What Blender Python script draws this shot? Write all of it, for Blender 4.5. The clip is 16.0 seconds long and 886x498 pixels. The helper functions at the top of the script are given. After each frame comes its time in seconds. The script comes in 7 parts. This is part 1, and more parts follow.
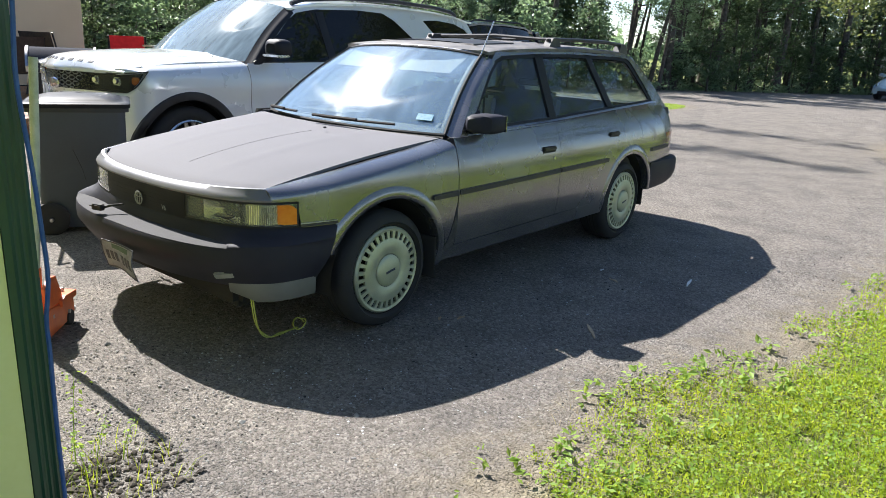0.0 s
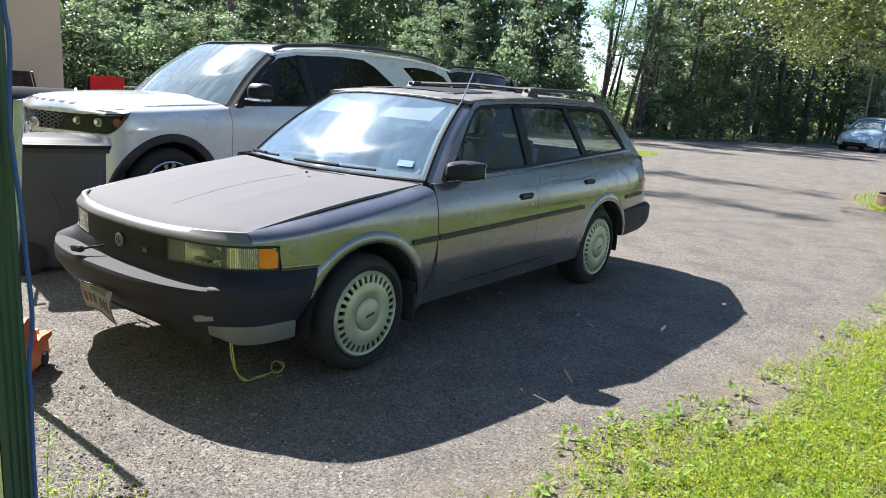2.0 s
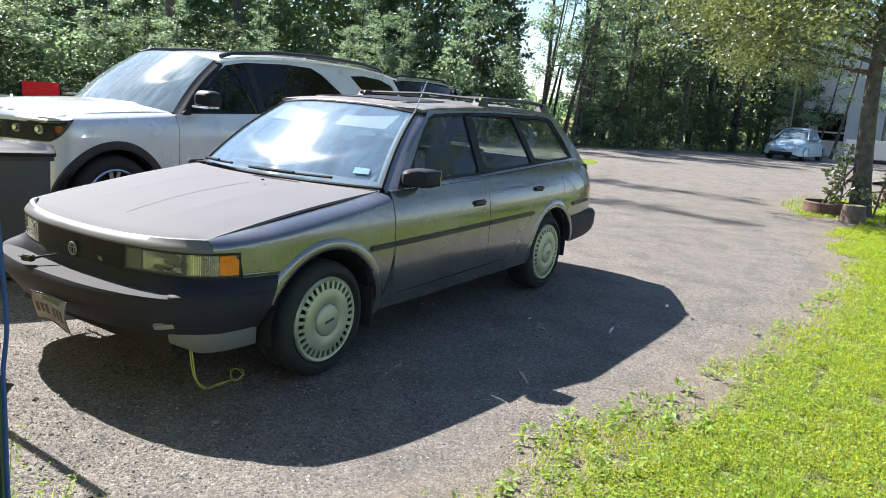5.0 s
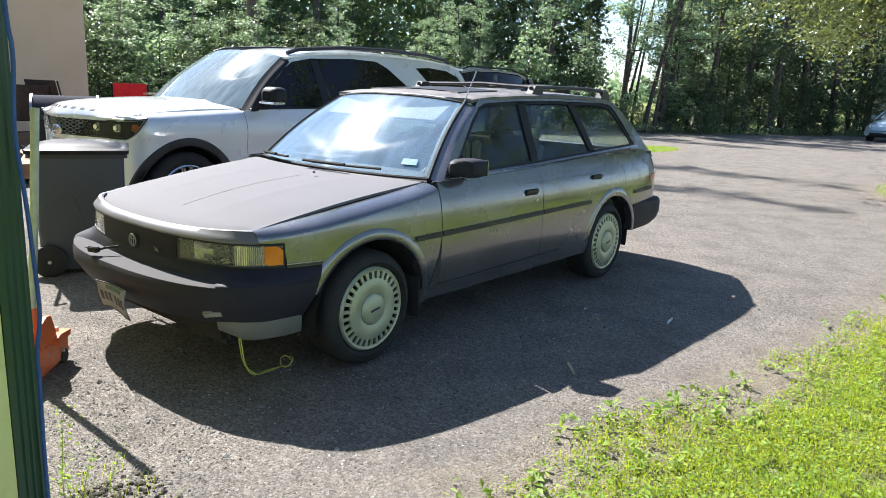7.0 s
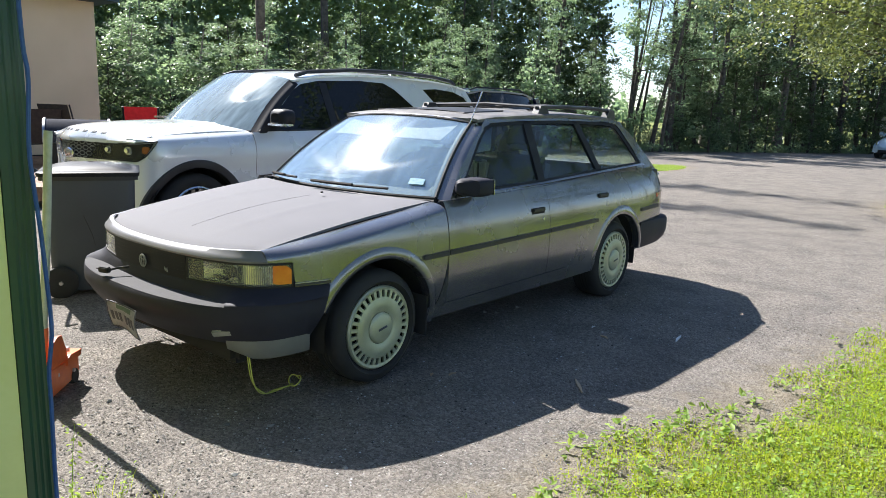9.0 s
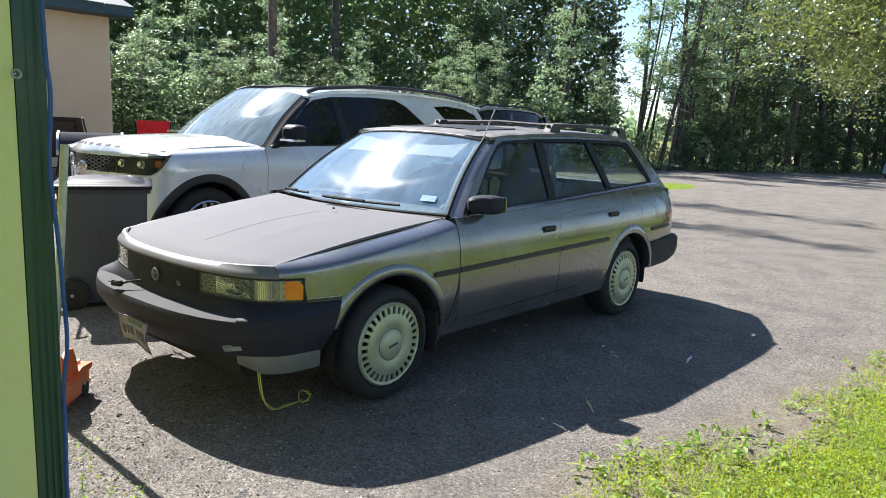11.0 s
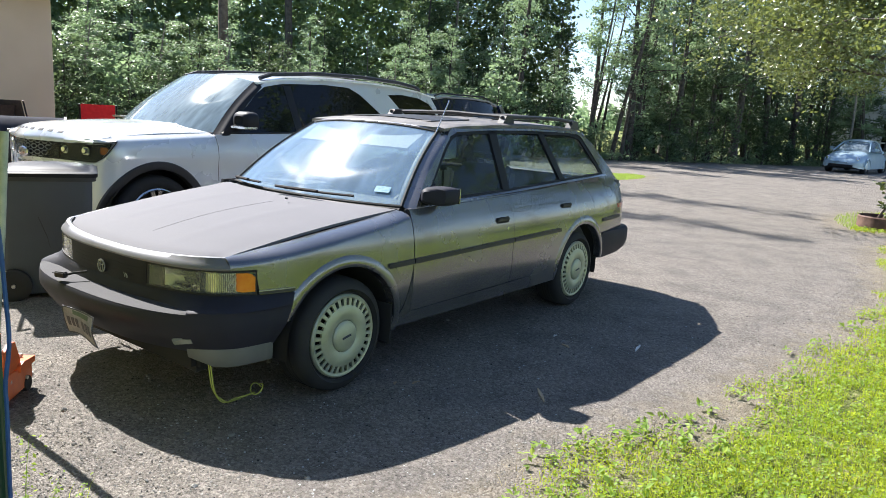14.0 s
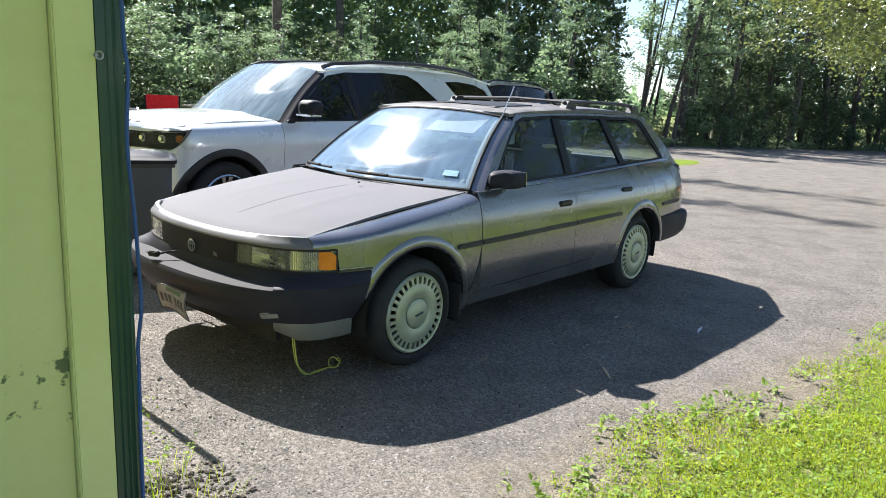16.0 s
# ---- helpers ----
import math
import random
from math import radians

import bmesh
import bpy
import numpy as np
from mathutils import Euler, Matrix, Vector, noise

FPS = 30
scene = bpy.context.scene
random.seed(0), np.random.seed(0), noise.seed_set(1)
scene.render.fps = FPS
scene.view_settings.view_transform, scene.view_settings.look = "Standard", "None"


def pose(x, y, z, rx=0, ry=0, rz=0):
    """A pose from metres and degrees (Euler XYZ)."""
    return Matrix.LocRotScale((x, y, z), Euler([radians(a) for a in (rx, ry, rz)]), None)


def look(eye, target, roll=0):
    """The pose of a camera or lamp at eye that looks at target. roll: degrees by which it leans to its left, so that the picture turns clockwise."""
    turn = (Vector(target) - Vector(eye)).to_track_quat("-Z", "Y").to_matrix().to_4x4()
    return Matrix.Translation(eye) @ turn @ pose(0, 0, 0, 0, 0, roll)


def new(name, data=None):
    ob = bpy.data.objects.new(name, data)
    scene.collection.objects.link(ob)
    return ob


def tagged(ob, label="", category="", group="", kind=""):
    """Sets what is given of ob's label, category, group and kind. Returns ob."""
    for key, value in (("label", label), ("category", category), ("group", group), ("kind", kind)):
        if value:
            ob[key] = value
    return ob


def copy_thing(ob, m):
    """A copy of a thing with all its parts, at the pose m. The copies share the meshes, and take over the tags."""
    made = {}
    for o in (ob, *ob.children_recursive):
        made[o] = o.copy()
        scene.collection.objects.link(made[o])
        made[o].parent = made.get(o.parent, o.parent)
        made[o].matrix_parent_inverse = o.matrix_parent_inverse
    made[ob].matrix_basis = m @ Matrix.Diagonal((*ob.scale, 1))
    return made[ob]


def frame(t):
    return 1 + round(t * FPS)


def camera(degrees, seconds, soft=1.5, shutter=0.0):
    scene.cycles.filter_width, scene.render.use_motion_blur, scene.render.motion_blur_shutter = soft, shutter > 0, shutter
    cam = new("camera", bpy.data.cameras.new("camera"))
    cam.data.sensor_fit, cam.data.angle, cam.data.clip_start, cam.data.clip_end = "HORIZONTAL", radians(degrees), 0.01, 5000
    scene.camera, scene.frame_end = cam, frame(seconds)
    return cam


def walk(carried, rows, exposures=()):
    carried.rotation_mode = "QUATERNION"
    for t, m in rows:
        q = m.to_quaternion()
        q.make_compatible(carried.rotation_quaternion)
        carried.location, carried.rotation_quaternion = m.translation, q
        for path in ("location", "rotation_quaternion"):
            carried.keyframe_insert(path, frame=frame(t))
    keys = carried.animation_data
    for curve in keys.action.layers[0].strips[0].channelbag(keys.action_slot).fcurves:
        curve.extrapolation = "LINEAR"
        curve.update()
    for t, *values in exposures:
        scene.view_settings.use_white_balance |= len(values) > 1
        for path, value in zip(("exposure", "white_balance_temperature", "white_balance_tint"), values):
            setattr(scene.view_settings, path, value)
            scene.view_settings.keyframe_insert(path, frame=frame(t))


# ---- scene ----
cam = camera(62.9, 16.0, soft=0.8)
PATH = [
    (0, (-2.542, -3.225, 1.435), (-1.051, -2.012, 0.883), 2.7),
    (0.5, (-2.546, -3.223, 1.435), (-1.033, -2.019, 0.925), 2.6),
    (1, (-2.552, -3.233, 1.456), (-1.033, -2.02, 0.986), 2.6),
    (1.5, (-2.565, -3.237, 1.459), (-1.041, -2.022, 1.009), 3.1),
    (2, (-2.586, -3.238, 1.461), (-1.035, -2.053, 1.024), 3.7),
    (2.5, (-2.667, -3.2, 1.465), (-1.093, -2.045, 1.033), 4.3),
    (3, (-2.758, -3.167, 1.459), (-1.163, -2.038, 1.039), 4.7),
    (3.5, (-2.772, -3.16, 1.459), (-1.132, -2.087, 1.059), 4.4),
    (4, (-2.758, -3.166, 1.467), (-1.095, -2.123, 1.085), 4.2),
    (6.3, (-2.594, -3.338, 1.446), (-1.018, -2.197, 0.985), 3.4),
    (6.5, (-2.583, -3.358, 1.446), (-1.027, -2.187, 0.991), 3.1),
    (7, (-2.584, -3.384, 1.464), (-1.075, -2.146, 1.023), 2.4),
    (7.5, (-2.586, -3.394, 1.464), (-1.09, -2.139, 1.032), 2.2),
    (8, (-2.581, -3.406, 1.458), (-1.079, -2.155, 1.031), 2.1),
    (8.5, (-2.593, -3.403, 1.455), (-1.092, -2.146, 1.044), 2.0),
    (9, (-2.597, -3.404, 1.46), (-1.096, -2.14, 1.073), 1.9),
    (11.3, (-2.611, -3.384, 1.468), (-1.114, -2.102, 1.129), 2.6),
    (11.5, (-2.595, -3.397, 1.47), (-1.087, -2.128, 1.135), 2.5),
    (12, (-2.563, -3.403, 1.479), (-0.985, -2.223, 1.14), 2.9),
    (12.5, (-2.539, -3.418, 1.481), (-0.916, -2.304, 1.131), 3.3),
    (13, (-2.549, -3.411, 1.479), (-0.944, -2.276, 1.111), 3.9),
    (13.5, (-2.573, -3.395, 1.482), (-1.003, -2.215, 1.102), 4.1),
    (14, (-2.614, -3.388, 1.488), (-1.044, -2.205, 1.116), 3.3),
    (14.5, (-2.695, -3.393, 1.505), (-1.12, -2.212, 1.152), 2.2),
    (15, (-2.775, -3.404, 1.508), (-1.232, -2.179, 1.162), 1.7),
    (15.5, (-2.802, -3.396, 1.494), (-1.292, -2.139, 1.117), 2.1),
    (16, (-2.811, -3.383, 1.473), (-1.326, -2.109, 1.062), 2.7),
]
# the clip's own small changes of exposure
STOPS = [(0, 1.35), (1.5, 1.37), (2.5, 1.44), (3.5, 1.43), (4.2, 1.45), (6.4, 1.49), (8, 1.52), (9, 1.40), (11.5, 1.37), (12.5, 1.53), (13.5, 1.51), (14.5, 1.37), (15, 1.34), (15.5, 1.48), (16, 1.49)]
walk(cam, [(t, look(eye, target, roll)) for t, eye, target, roll in PATH], STOPS)

# ---- world, sun ----
SUN_AZ, SUN_EL = radians(81.2), radians(44.8)   # direction towards the sun, from +x towards +y
world = bpy.data.worlds.new("world")
scene.world = world
world.use_nodes = True
wn = world.node_tree
sky = wn.nodes.new("ShaderNodeTexSky")
sky.sky_type = 'NISHITA'
sky.sun_disc = False
sky.sun_elevation = SUN_EL
sky.sun_rotation = radians(90) - SUN_AZ
sky.air_density, sky.dust_density, sky.ozone_density = 0.8, 0.3, 2.5
bg = wn.nodes["Background"]
bg.inputs["Strength"].default_value = 0.087
wn.links.new(sky.outputs["Color"], bg.inputs["Color"])
sun = bpy.data.lights.new("sun", 'SUN')
sun.energy, sun.angle, sun.color = 5.0, radians(0.53), (1.0, 0.968, 0.935)
sun_ob = new("sun", sun)
toward = Vector((math.cos(SUN_EL) * math.cos(SUN_AZ), math.cos(SUN_EL) * math.sin(SUN_AZ), math.sin(SUN_EL)))
sun_ob.matrix_basis = look(toward * 60, (0, 0, 0))


# ---- materials ----
def rgb(c):
    return (*c, 1.0)


def surface(name, c1, c2=None, scale=6.0, rough=0.6, rough2=None, metal=0.0, bump=0.0, bump_scale=80.0, coat=0.0, spec=0.5, grain=0.0, grain_scale=200.0, sheen=0.0, coat_rough=0.08):
    """A painted, plastic, metal or wooden surface: stains at one scale, grain at another."""
    m = bpy.data.materials.new(name)
    m.use_nodes = True
    nt = m.node_tree
    p = nt.nodes["Principled BSDF"]
    p.inputs["Metallic"].default_value = metal
    p.inputs["Coat Weight"].default_value = coat
    p.inputs["Coat Roughness"].default_value = coat_rough
    p.inputs["Specular IOR Level"].default_value = spec
    tc = nt.nodes.new("ShaderNodeTexCoord")
    n1 = nt.nodes.new("ShaderNodeTexNoise")
    n1.inputs["Scale"].default_value = scale
    n1.inputs["Detail"].default_value = 6
    nt.links.new(tc.outputs["Object"], n1.inputs["Vector"])
    ramp = nt.nodes.new("ShaderNodeValToRGB")
    ramp.color_ramp.elements[0].position, ramp.color_ramp.elements[1].position = 0.35, 0.68
    ramp.color_ramp.elements[0].color, ramp.color_ramp.elements[1].color = rgb(c1), rgb(c2 or c1)
    nt.links.new(n1.outputs["Fac"], ramp.inputs["Fac"])
    colour = ramp.outputs["Color"]
    n2 = nt.nodes.new("ShaderNodeTexNoise")
    n2.inputs["Scale"].default_value = grain_scale
    n2.inputs["Detail"].default_value = 3
    nt.links.new(tc.outputs["Object"], n2.inputs["Vector"])
    if grain:
        mix = nt.nodes.new("ShaderNodeMix")
        mix.data_type, mix.blend_type = 'RGBA', 'OVERLAY'
        mix.inputs["Factor"].default_value = grain
        nt.links.new(colour, mix.inputs["A"])
        nt.links.new(n2.outputs["Fac"], mix.inputs["B"])
        colour = mix.outputs["Result"]
    nt.links.new(colour, p.inputs["Base Color"])
    mr = nt.nodes.new("ShaderNodeMapRange")
    mr.inputs["To Min"].default_value, mr.inputs["To Max"].default_value = rough, rough if rough2 is None else rough2
    mr.inputs["From Min"].default_value, mr.inputs["From Max"].default_value = 0.35, 0.65
    nt.links.new(n1.outputs["Fac"], mr.inputs["Value"])
    nt.links.new(mr.outputs["Result"], p.inputs["Roughness"])
    if bump:
        b = nt.nodes.new("ShaderNodeBump")
        b.inputs["Strength"].default_value = bump
        b.inputs["Distance"].default_value = 0.004
        n3 = nt.nodes.new("ShaderNodeTexNoise")
        n3.inputs["Scale"].default_value = bump_scale
        n3.inputs["Detail"].default_value = 5
        nt.links.new(tc.outputs["Object"], n3.inputs["Vector"])
        nt.links.new(n3.outputs["Fac"], b.inputs["Height"])
        nt.links.new(b.outputs["Normal"], p.inputs["Normal"])
    return m


def glass(name, tint, clear, rough=0.0, film=0.0, film_colour=(0.6, 0.6, 0.6), film_rough=0.25, ior=1.5, streak=0.0):
    """A single sheet of glass: a clear sheet, a gloss by Fresnel, and a film of dust with streaks; film_colour can also
    hold painted sky reflection.
    """
    m = bpy.data.materials.new(name)
    m.use_nodes = True
    nt = m.node_tree
    nt.nodes.remove(nt.nodes["Principled BSDF"])
    out = nt.nodes["Material Output"]
    tr = nt.nodes.new("ShaderNodeBsdfTransparent")
    tr.inputs["Color"].default_value = rgb([c * clear for c in tint])
    gl = nt.nodes.new("ShaderNodeBsdfGlossy")
    gl.inputs["Roughness"].default_value = rough
    fr = nt.nodes.new("ShaderNodeLayerWeight")
    fr.inputs["Blend"].default_value = 0.5
    pw = nt.nodes.new("ShaderNodeMath")
    pw.operation = 'POWER'
    pw.inputs[1].default_value = 5.0
    ad = nt.nodes.new("ShaderNodeMath")
    ad.operation = 'MULTIPLY_ADD'
    f0 = ((ior - 1) / (ior + 1)) ** 2
    ad.inputs[1].default_value, ad.inputs[2].default_value = 1 - f0, f0
    nt.links.new(fr.outputs["Facing"], pw.inputs[0])
    nt.links.new(pw.outputs["Value"], ad.inputs[0])
    mix = nt.nodes.new("ShaderNodeMixShader")
    nt.links.new(ad.outputs["Value"], mix.inputs["Fac"])
    nt.links.new(tr.outputs["BSDF"], mix.inputs[1])
    nt.links.new(gl.outputs["BSDF"], mix.inputs[2])
    last = mix.outputs["Shader"]
    if film:
        tc = nt.nodes.new("ShaderNodeTexCoord")
        mp = nt.nodes.new("ShaderNodeMapping")
        mp.inputs["Scale"].default_value = (2.0, 7.0, 2.0)
        nz = nt.nodes.new("ShaderNodeTexNoise")
        nz.inputs["Scale"].default_value, nz.inputs["Detail"].default_value = 2.2, 7
        nt.links.new(tc.outputs["Object"], mp.inputs["Vector"])
        nt.links.new(mp.outputs["Vector"], nz.inputs["Vector"])
        mr = nt.nodes.new("ShaderNodeMapRange")
        mr.inputs["From Min"].default_value, mr.inputs["From Max"].default_value = 0.35, 0.75
        mr.inputs["To Min"].default_value, mr.inputs["To Max"].default_value = film * 0.75, film * 1.3
        nt.links.new(nz.outputs["Fac"], mr.inputs["Value"])
        # The film's shader: dust, plus any sky reflection painted into film_colour.
        dust = nt.nodes.new("ShaderNodeBsdfPrincipled")
        dust.inputs["Base Color"].default_value = rgb(film_colour)
        dust.inputs["Roughness"].default_value = film_rough
        if streak:
            dust.inputs["Anisotropic"].default_value = streak
            tan = nt.nodes.new("ShaderNodeTangent")
            tan.direction_type, tan.axis = 'RADIAL', 'Y'
            nt.links.new(tan.outputs["Tangent"], dust.inputs["Tangent"])
        m2 = nt.nodes.new("ShaderNodeMixShader")
        nt.links.new(mr.outputs["Result"], m2.inputs["Fac"])
        nt.links.new(last, m2.inputs[1])
        nt.links.new(dust.outputs["BSDF"], m2.inputs[2])
        last = m2.outputs["Shader"]
    nt.links.new(last, out.inputs["Surface"])
    return m


def leaf_material(name, c1, c2, through_c, through_amount=0.45, rough=0.4, spec=0.35):
    m = bpy.data.materials.new(name)
    m.use_nodes = True
    nt = m.node_tree
    p = nt.nodes["Principled BSDF"]
    p.inputs["Roughness"].default_value = rough
    p.inputs["Specular IOR Level"].default_value = spec
    geo = nt.nodes.new("ShaderNodeNewGeometry")
    ramp = nt.nodes.new("ShaderNodeValToRGB")
    ramp.color_ramp.elements[0].color, ramp.color_ramp.elements[1].color = rgb(c1), rgb(c2)
    nt.links.new(geo.outputs["Random Per Island"], ramp.inputs["Fac"])
    nt.links.new(ramp.outputs["Color"], p.inputs["Base Color"])
    t = nt.nodes.new("ShaderNodeBsdfTranslucent")
    t.inputs["Color"].default_value = rgb(through_c)
    mx = nt.nodes.new("ShaderNodeMixShader")
    mx.inputs["Fac"].default_value = through_amount
    nt.links.new(p.outputs["BSDF"], mx.inputs[1])
    nt.links.new(t.outputs["BSDF"], mx.inputs[2])
    nt.links.new(mx.outputs["Shader"], nt.nodes["Material Output"].inputs["Surface"])
    return m


def lawn_material(name, c1, c2, through_c, through_amount, rough, spec):
    """Lawn leaves, with darker and yellower drifts across the lawn."""
    m = leaf_material(name, c1, c2, through_c, through_amount, rough, spec)
    nt = m.node_tree
    p = nt.nodes["Principled BSDF"]
    src = p.inputs["Base Color"].links[0].from_socket
    tc = nt.nodes.new("ShaderNodeTexCoord")
    for scale, low, high in ((1.7, (0.80, 0.92, 0.85), (1.18, 1.06, 1.0)), (7.0, (0.74, 0.90, 0.95), (1.22, 1.1, 1.0))):
        n = nt.nodes.new("ShaderNodeTexNoise")
        n.inputs["Scale"].default_value, n.inputs["Detail"].default_value = scale, 4
        nt.links.new(tc.outputs["Object"], n.inputs["Vector"])
        r = nt.nodes.new("ShaderNodeValToRGB")
        r.color_ramp.elements[0].position, r.color_ramp.elements[1].position = 0.36, 0.64
        r.color_ramp.elements[0].color, r.color_ramp.elements[1].color = rgb(low), rgb(high)
        nt.links.new(n.outputs["Fac"], r.inputs["Fac"])
        x = nt.nodes.new("ShaderNodeMix")
        x.data_type, x.blend_type = 'RGBA', 'MULTIPLY'
        x.inputs["Factor"].default_value = 1.0
        nt.links.new(src, x.inputs["A"])
        nt.links.new(r.outputs["Color"], x.inputs["B"])
        src = x.outputs["Result"]
    nt.links.new(src, p.inputs["Base Color"])
    return m


def ground_material():
    """Gravel on packed earth, with soil under the lawn. The lawn's edge follows the same line as the grass."""
    m = bpy.data.materials.new("gravel_ground")
    m.use_nodes = True
    nt = m.node_tree
    L = nt.links.new
    p = nt.nodes["Principled BSDF"]
    tc = nt.nodes.new("ShaderNodeTexCoord")

    def noise_tex(scale, detail=5):
        n = nt.nodes.new("ShaderNodeTexNoise")
        n.inputs["Scale"].default_value, n.inputs["Detail"].default_value = scale, detail
        L(tc.outputs["Object"], n.inputs["Vector"])
        return n.outputs["Fac"]

    def ramp(fac, *stops):
        r = nt.nodes.new("ShaderNodeValToRGB")
        while len(r.color_ramp.elements) < len(stops):
            r.color_ramp.elements.new(0.5)
        for e, (pos, c) in zip(r.color_ramp.elements, stops):
            e.position, e.color = pos, rgb(c)
        L(fac, r.inputs["Fac"])
        return r.outputs["Color"]

    def mix(fac, a, b, kind='MIX'):
        x = nt.nodes.new("ShaderNodeMix")
        x.data_type, x.blend_type = 'RGBA', kind
        if isinstance(fac, float):
            x.inputs["Factor"].default_value = fac
        else:
            L(fac, x.inputs["Factor"])
        L(a, x.inputs["A"]), L(b, x.inputs["B"])
        return x.outputs["Result"]

    v = nt.nodes.new("ShaderNodeTexVoronoi")
    v.inputs["Scale"].default_value = 78
    L(tc.outputs["Object"], v.inputs["Vector"])
    v2 = nt.nodes.new("ShaderNodeTexVoronoi")
    v2.inputs["Scale"].default_value = 150
    L(tc.outputs["Object"], v2.inputs["Vector"])
    stones = ramp(v.outputs["Color"], (0.0, (0.06, 0.057, 0.054)), (0.3, (0.145, 0.137, 0.129)), (0.6, (0.255, 0.242, 0.225)), (0.85, (0.37, 0.352, 0.328)), (1.0, (0.54, 0.52, 0.49)))
    fine = ramp(v2.outputs["Color"], (0.0, (0.06, 0.057, 0.054)), (0.6, (0.24, 0.227, 0.21)), (1.0, (0.52, 0.49, 0.455)))
    c = mix(0.38, stones, fine)
    dust = ramp(noise_tex(0.8), (0.3, (0.165, 0.155, 0.142)), (0.7, (0.30, 0.275, 0.24)))
    c = mix(0.17, c, dust)
    patch = ramp(noise_tex(2.6, 8), (0.36, (0.83, 0.79, 0.765)), (0.5, (1.02, 0.965, 0.92)), (0.68, (1.12, 1.06, 1.0)))
    c = mix(1.0, c, patch, 'MULTIPLY')
    soil = ramp(noise_tex(22, 8), (0.28, (0.12, 0.12, 0.045)), (0.5, (0.17, 0.20, 0.05)), (0.78, (0.34, 0.31, 0.16)))
    at = nt.nodes.new("ShaderNodeAttribute")
    at.attribute_name = "lawn"
    edge = nt.nodes.new("ShaderNodeMath")
    edge.operation = 'MULTIPLY_ADD'
    L(noise_tex(7), edge.inputs[0])
    edge.inputs[1].default_value = 0.9
    L(at.outputs["Fac"], edge.inputs[2])
    er = nt.nodes.new("ShaderNodeMapRange")
    er.inputs["From Min"].default_value, er.inputs["From Max"].default_value = 0.60, 1.05
    L(edge.outputs["Value"], er.inputs["Value"])
    deep = nt.nodes.new("ShaderNodeMapRange")
    deep.inputs["From Min"].default_value, deep.inputs["From Max"].default_value = 0.60, 0.86
    L(at.outputs["Fac"], deep.inputs["Value"])
    earth = mix(0.25, ramp(noise_tex(15, 9), (0.3, (0.17, 0.14, 0.095)), (0.55, (0.28, 0.235, 0.165)), (0.75, (0.40, 0.345, 0.25))), c)
    c = mix(er.outputs["Result"], c, mix(deep.outputs["Result"], earth, soil))
    field = ramp(noise_tex(0.15), (0.3, (0.09, 0.12, 0.025)), (0.7, (0.24, 0.25, 0.06)))
    af = nt.nodes.new("ShaderNodeAttribute")
    af.attribute_name = "field"
    c = mix(af.outputs["Fac"], c, field)
    L(c, p.inputs["Base Color"])
    p.inputs["Roughness"].default_value = 0.85
    p.inputs["Specular IOR Level"].default_value = 0.3
    b1 = nt.nodes.new("ShaderNodeBump")
    b1.inputs["Strength"].default_value, b1.inputs["Distance"].default_value = 0.9, 0.016
    L(noise_tex(140, 6), b1.inputs["Height"])
    b2 = nt.nodes.new("ShaderNodeBump")
    b2.inputs["Strength"].default_value, b2.inputs["Distance"].default_value = 0.8, 0.008
    L(v2.outputs["Distance"], b2.inputs["Height"])
    b2.invert = True
    b3 = nt.nodes.new("ShaderNodeBump")
    b3.inputs["Strength"].default_value, b3.inputs["Distance"].default_value = 0.8, 0.011
    L(v.outputs["Distance"], b3.inputs["Height"])
    b3.invert = True
    L(b1.outputs["Normal"], b3.inputs["Normal"])
    L(b3.outputs["Normal"], b2.inputs["Normal"])
    L(b2.outputs["Normal"], p.inputs["Normal"])
    return m


def bark_material(name, c1, c2, spots=0.0):
    m = surface(name, c1, c2, 9, 0.9, bump=0.8, bump_scale=25, grain=0.5, grain_scale=60)
    return m


paint = surface("faded_metallic_paint", (0.175, 0.173, 0.183), (0.215, 0.212, 0.222), 3, 0.20, 0.30, metal=0.75, coat=0.8, grain=0.2, grain_scale=600, bump=0.02, bump_scale=9, coat_rough=0.06)
hood_paint = surface("chalky_hood_paint", (0.146, 0.144, 0.156), (0.178, 0.175, 0.188), 2.2, 0.72, 0.85, metal=0.0, coat=0.0, spec=0.14, grain=0.2, grain_scale=700, bump=0.02, bump_scale=6, coat_rough=0.35)
header_paint = surface("worn_header_paint", (0.165, 0.163, 0.173), (0.20, 0.198, 0.208), 3, 0.42, 0.55, metal=0.35, coat=0.1, grain=0.2, grain_scale=500, coat_rough=0.3)
roof_paint = surface("peeling_roof_paint", (0.088, 0.080, 0.077), (0.19, 0.18, 0.172), 7, 0.5, 0.7, metal=0.2, grain=0.4, grain_scale=60)
black_plastic = surface("weathered_black_plastic", (0.016, 0.016, 0.018), (0.035, 0.034, 0.036), 5, 0.42, 0.6, bump=0.05, bump_scale=300)
bleached_plastic = surface("bleached_grey_plastic", (0.055, 0.054, 0.057), (0.08, 0.078, 0.082), 6, 0.75, 0.85, bump=0.06, bump_scale=250, grain=0.2, spec=0.2)
bumper_plastic = surface("sun_bleached_bumper_plastic", (0.018, 0.018, 0.027), (0.029, 0.029, 0.040), 4, 0.5, 0.65, bump=0.06, bump_scale=250, spec=0.18)
dark_trim = surface("dark_window_trim", (0.010, 0.010, 0.013), (0.017, 0.017, 0.021), 8, 0.5, spec=0.3)
grille_plastic = surface("navy_black_grille_plastic", (0.008, 0.008, 0.014), (0.013, 0.013, 0.021), 8, 0.55, spec=0.2)
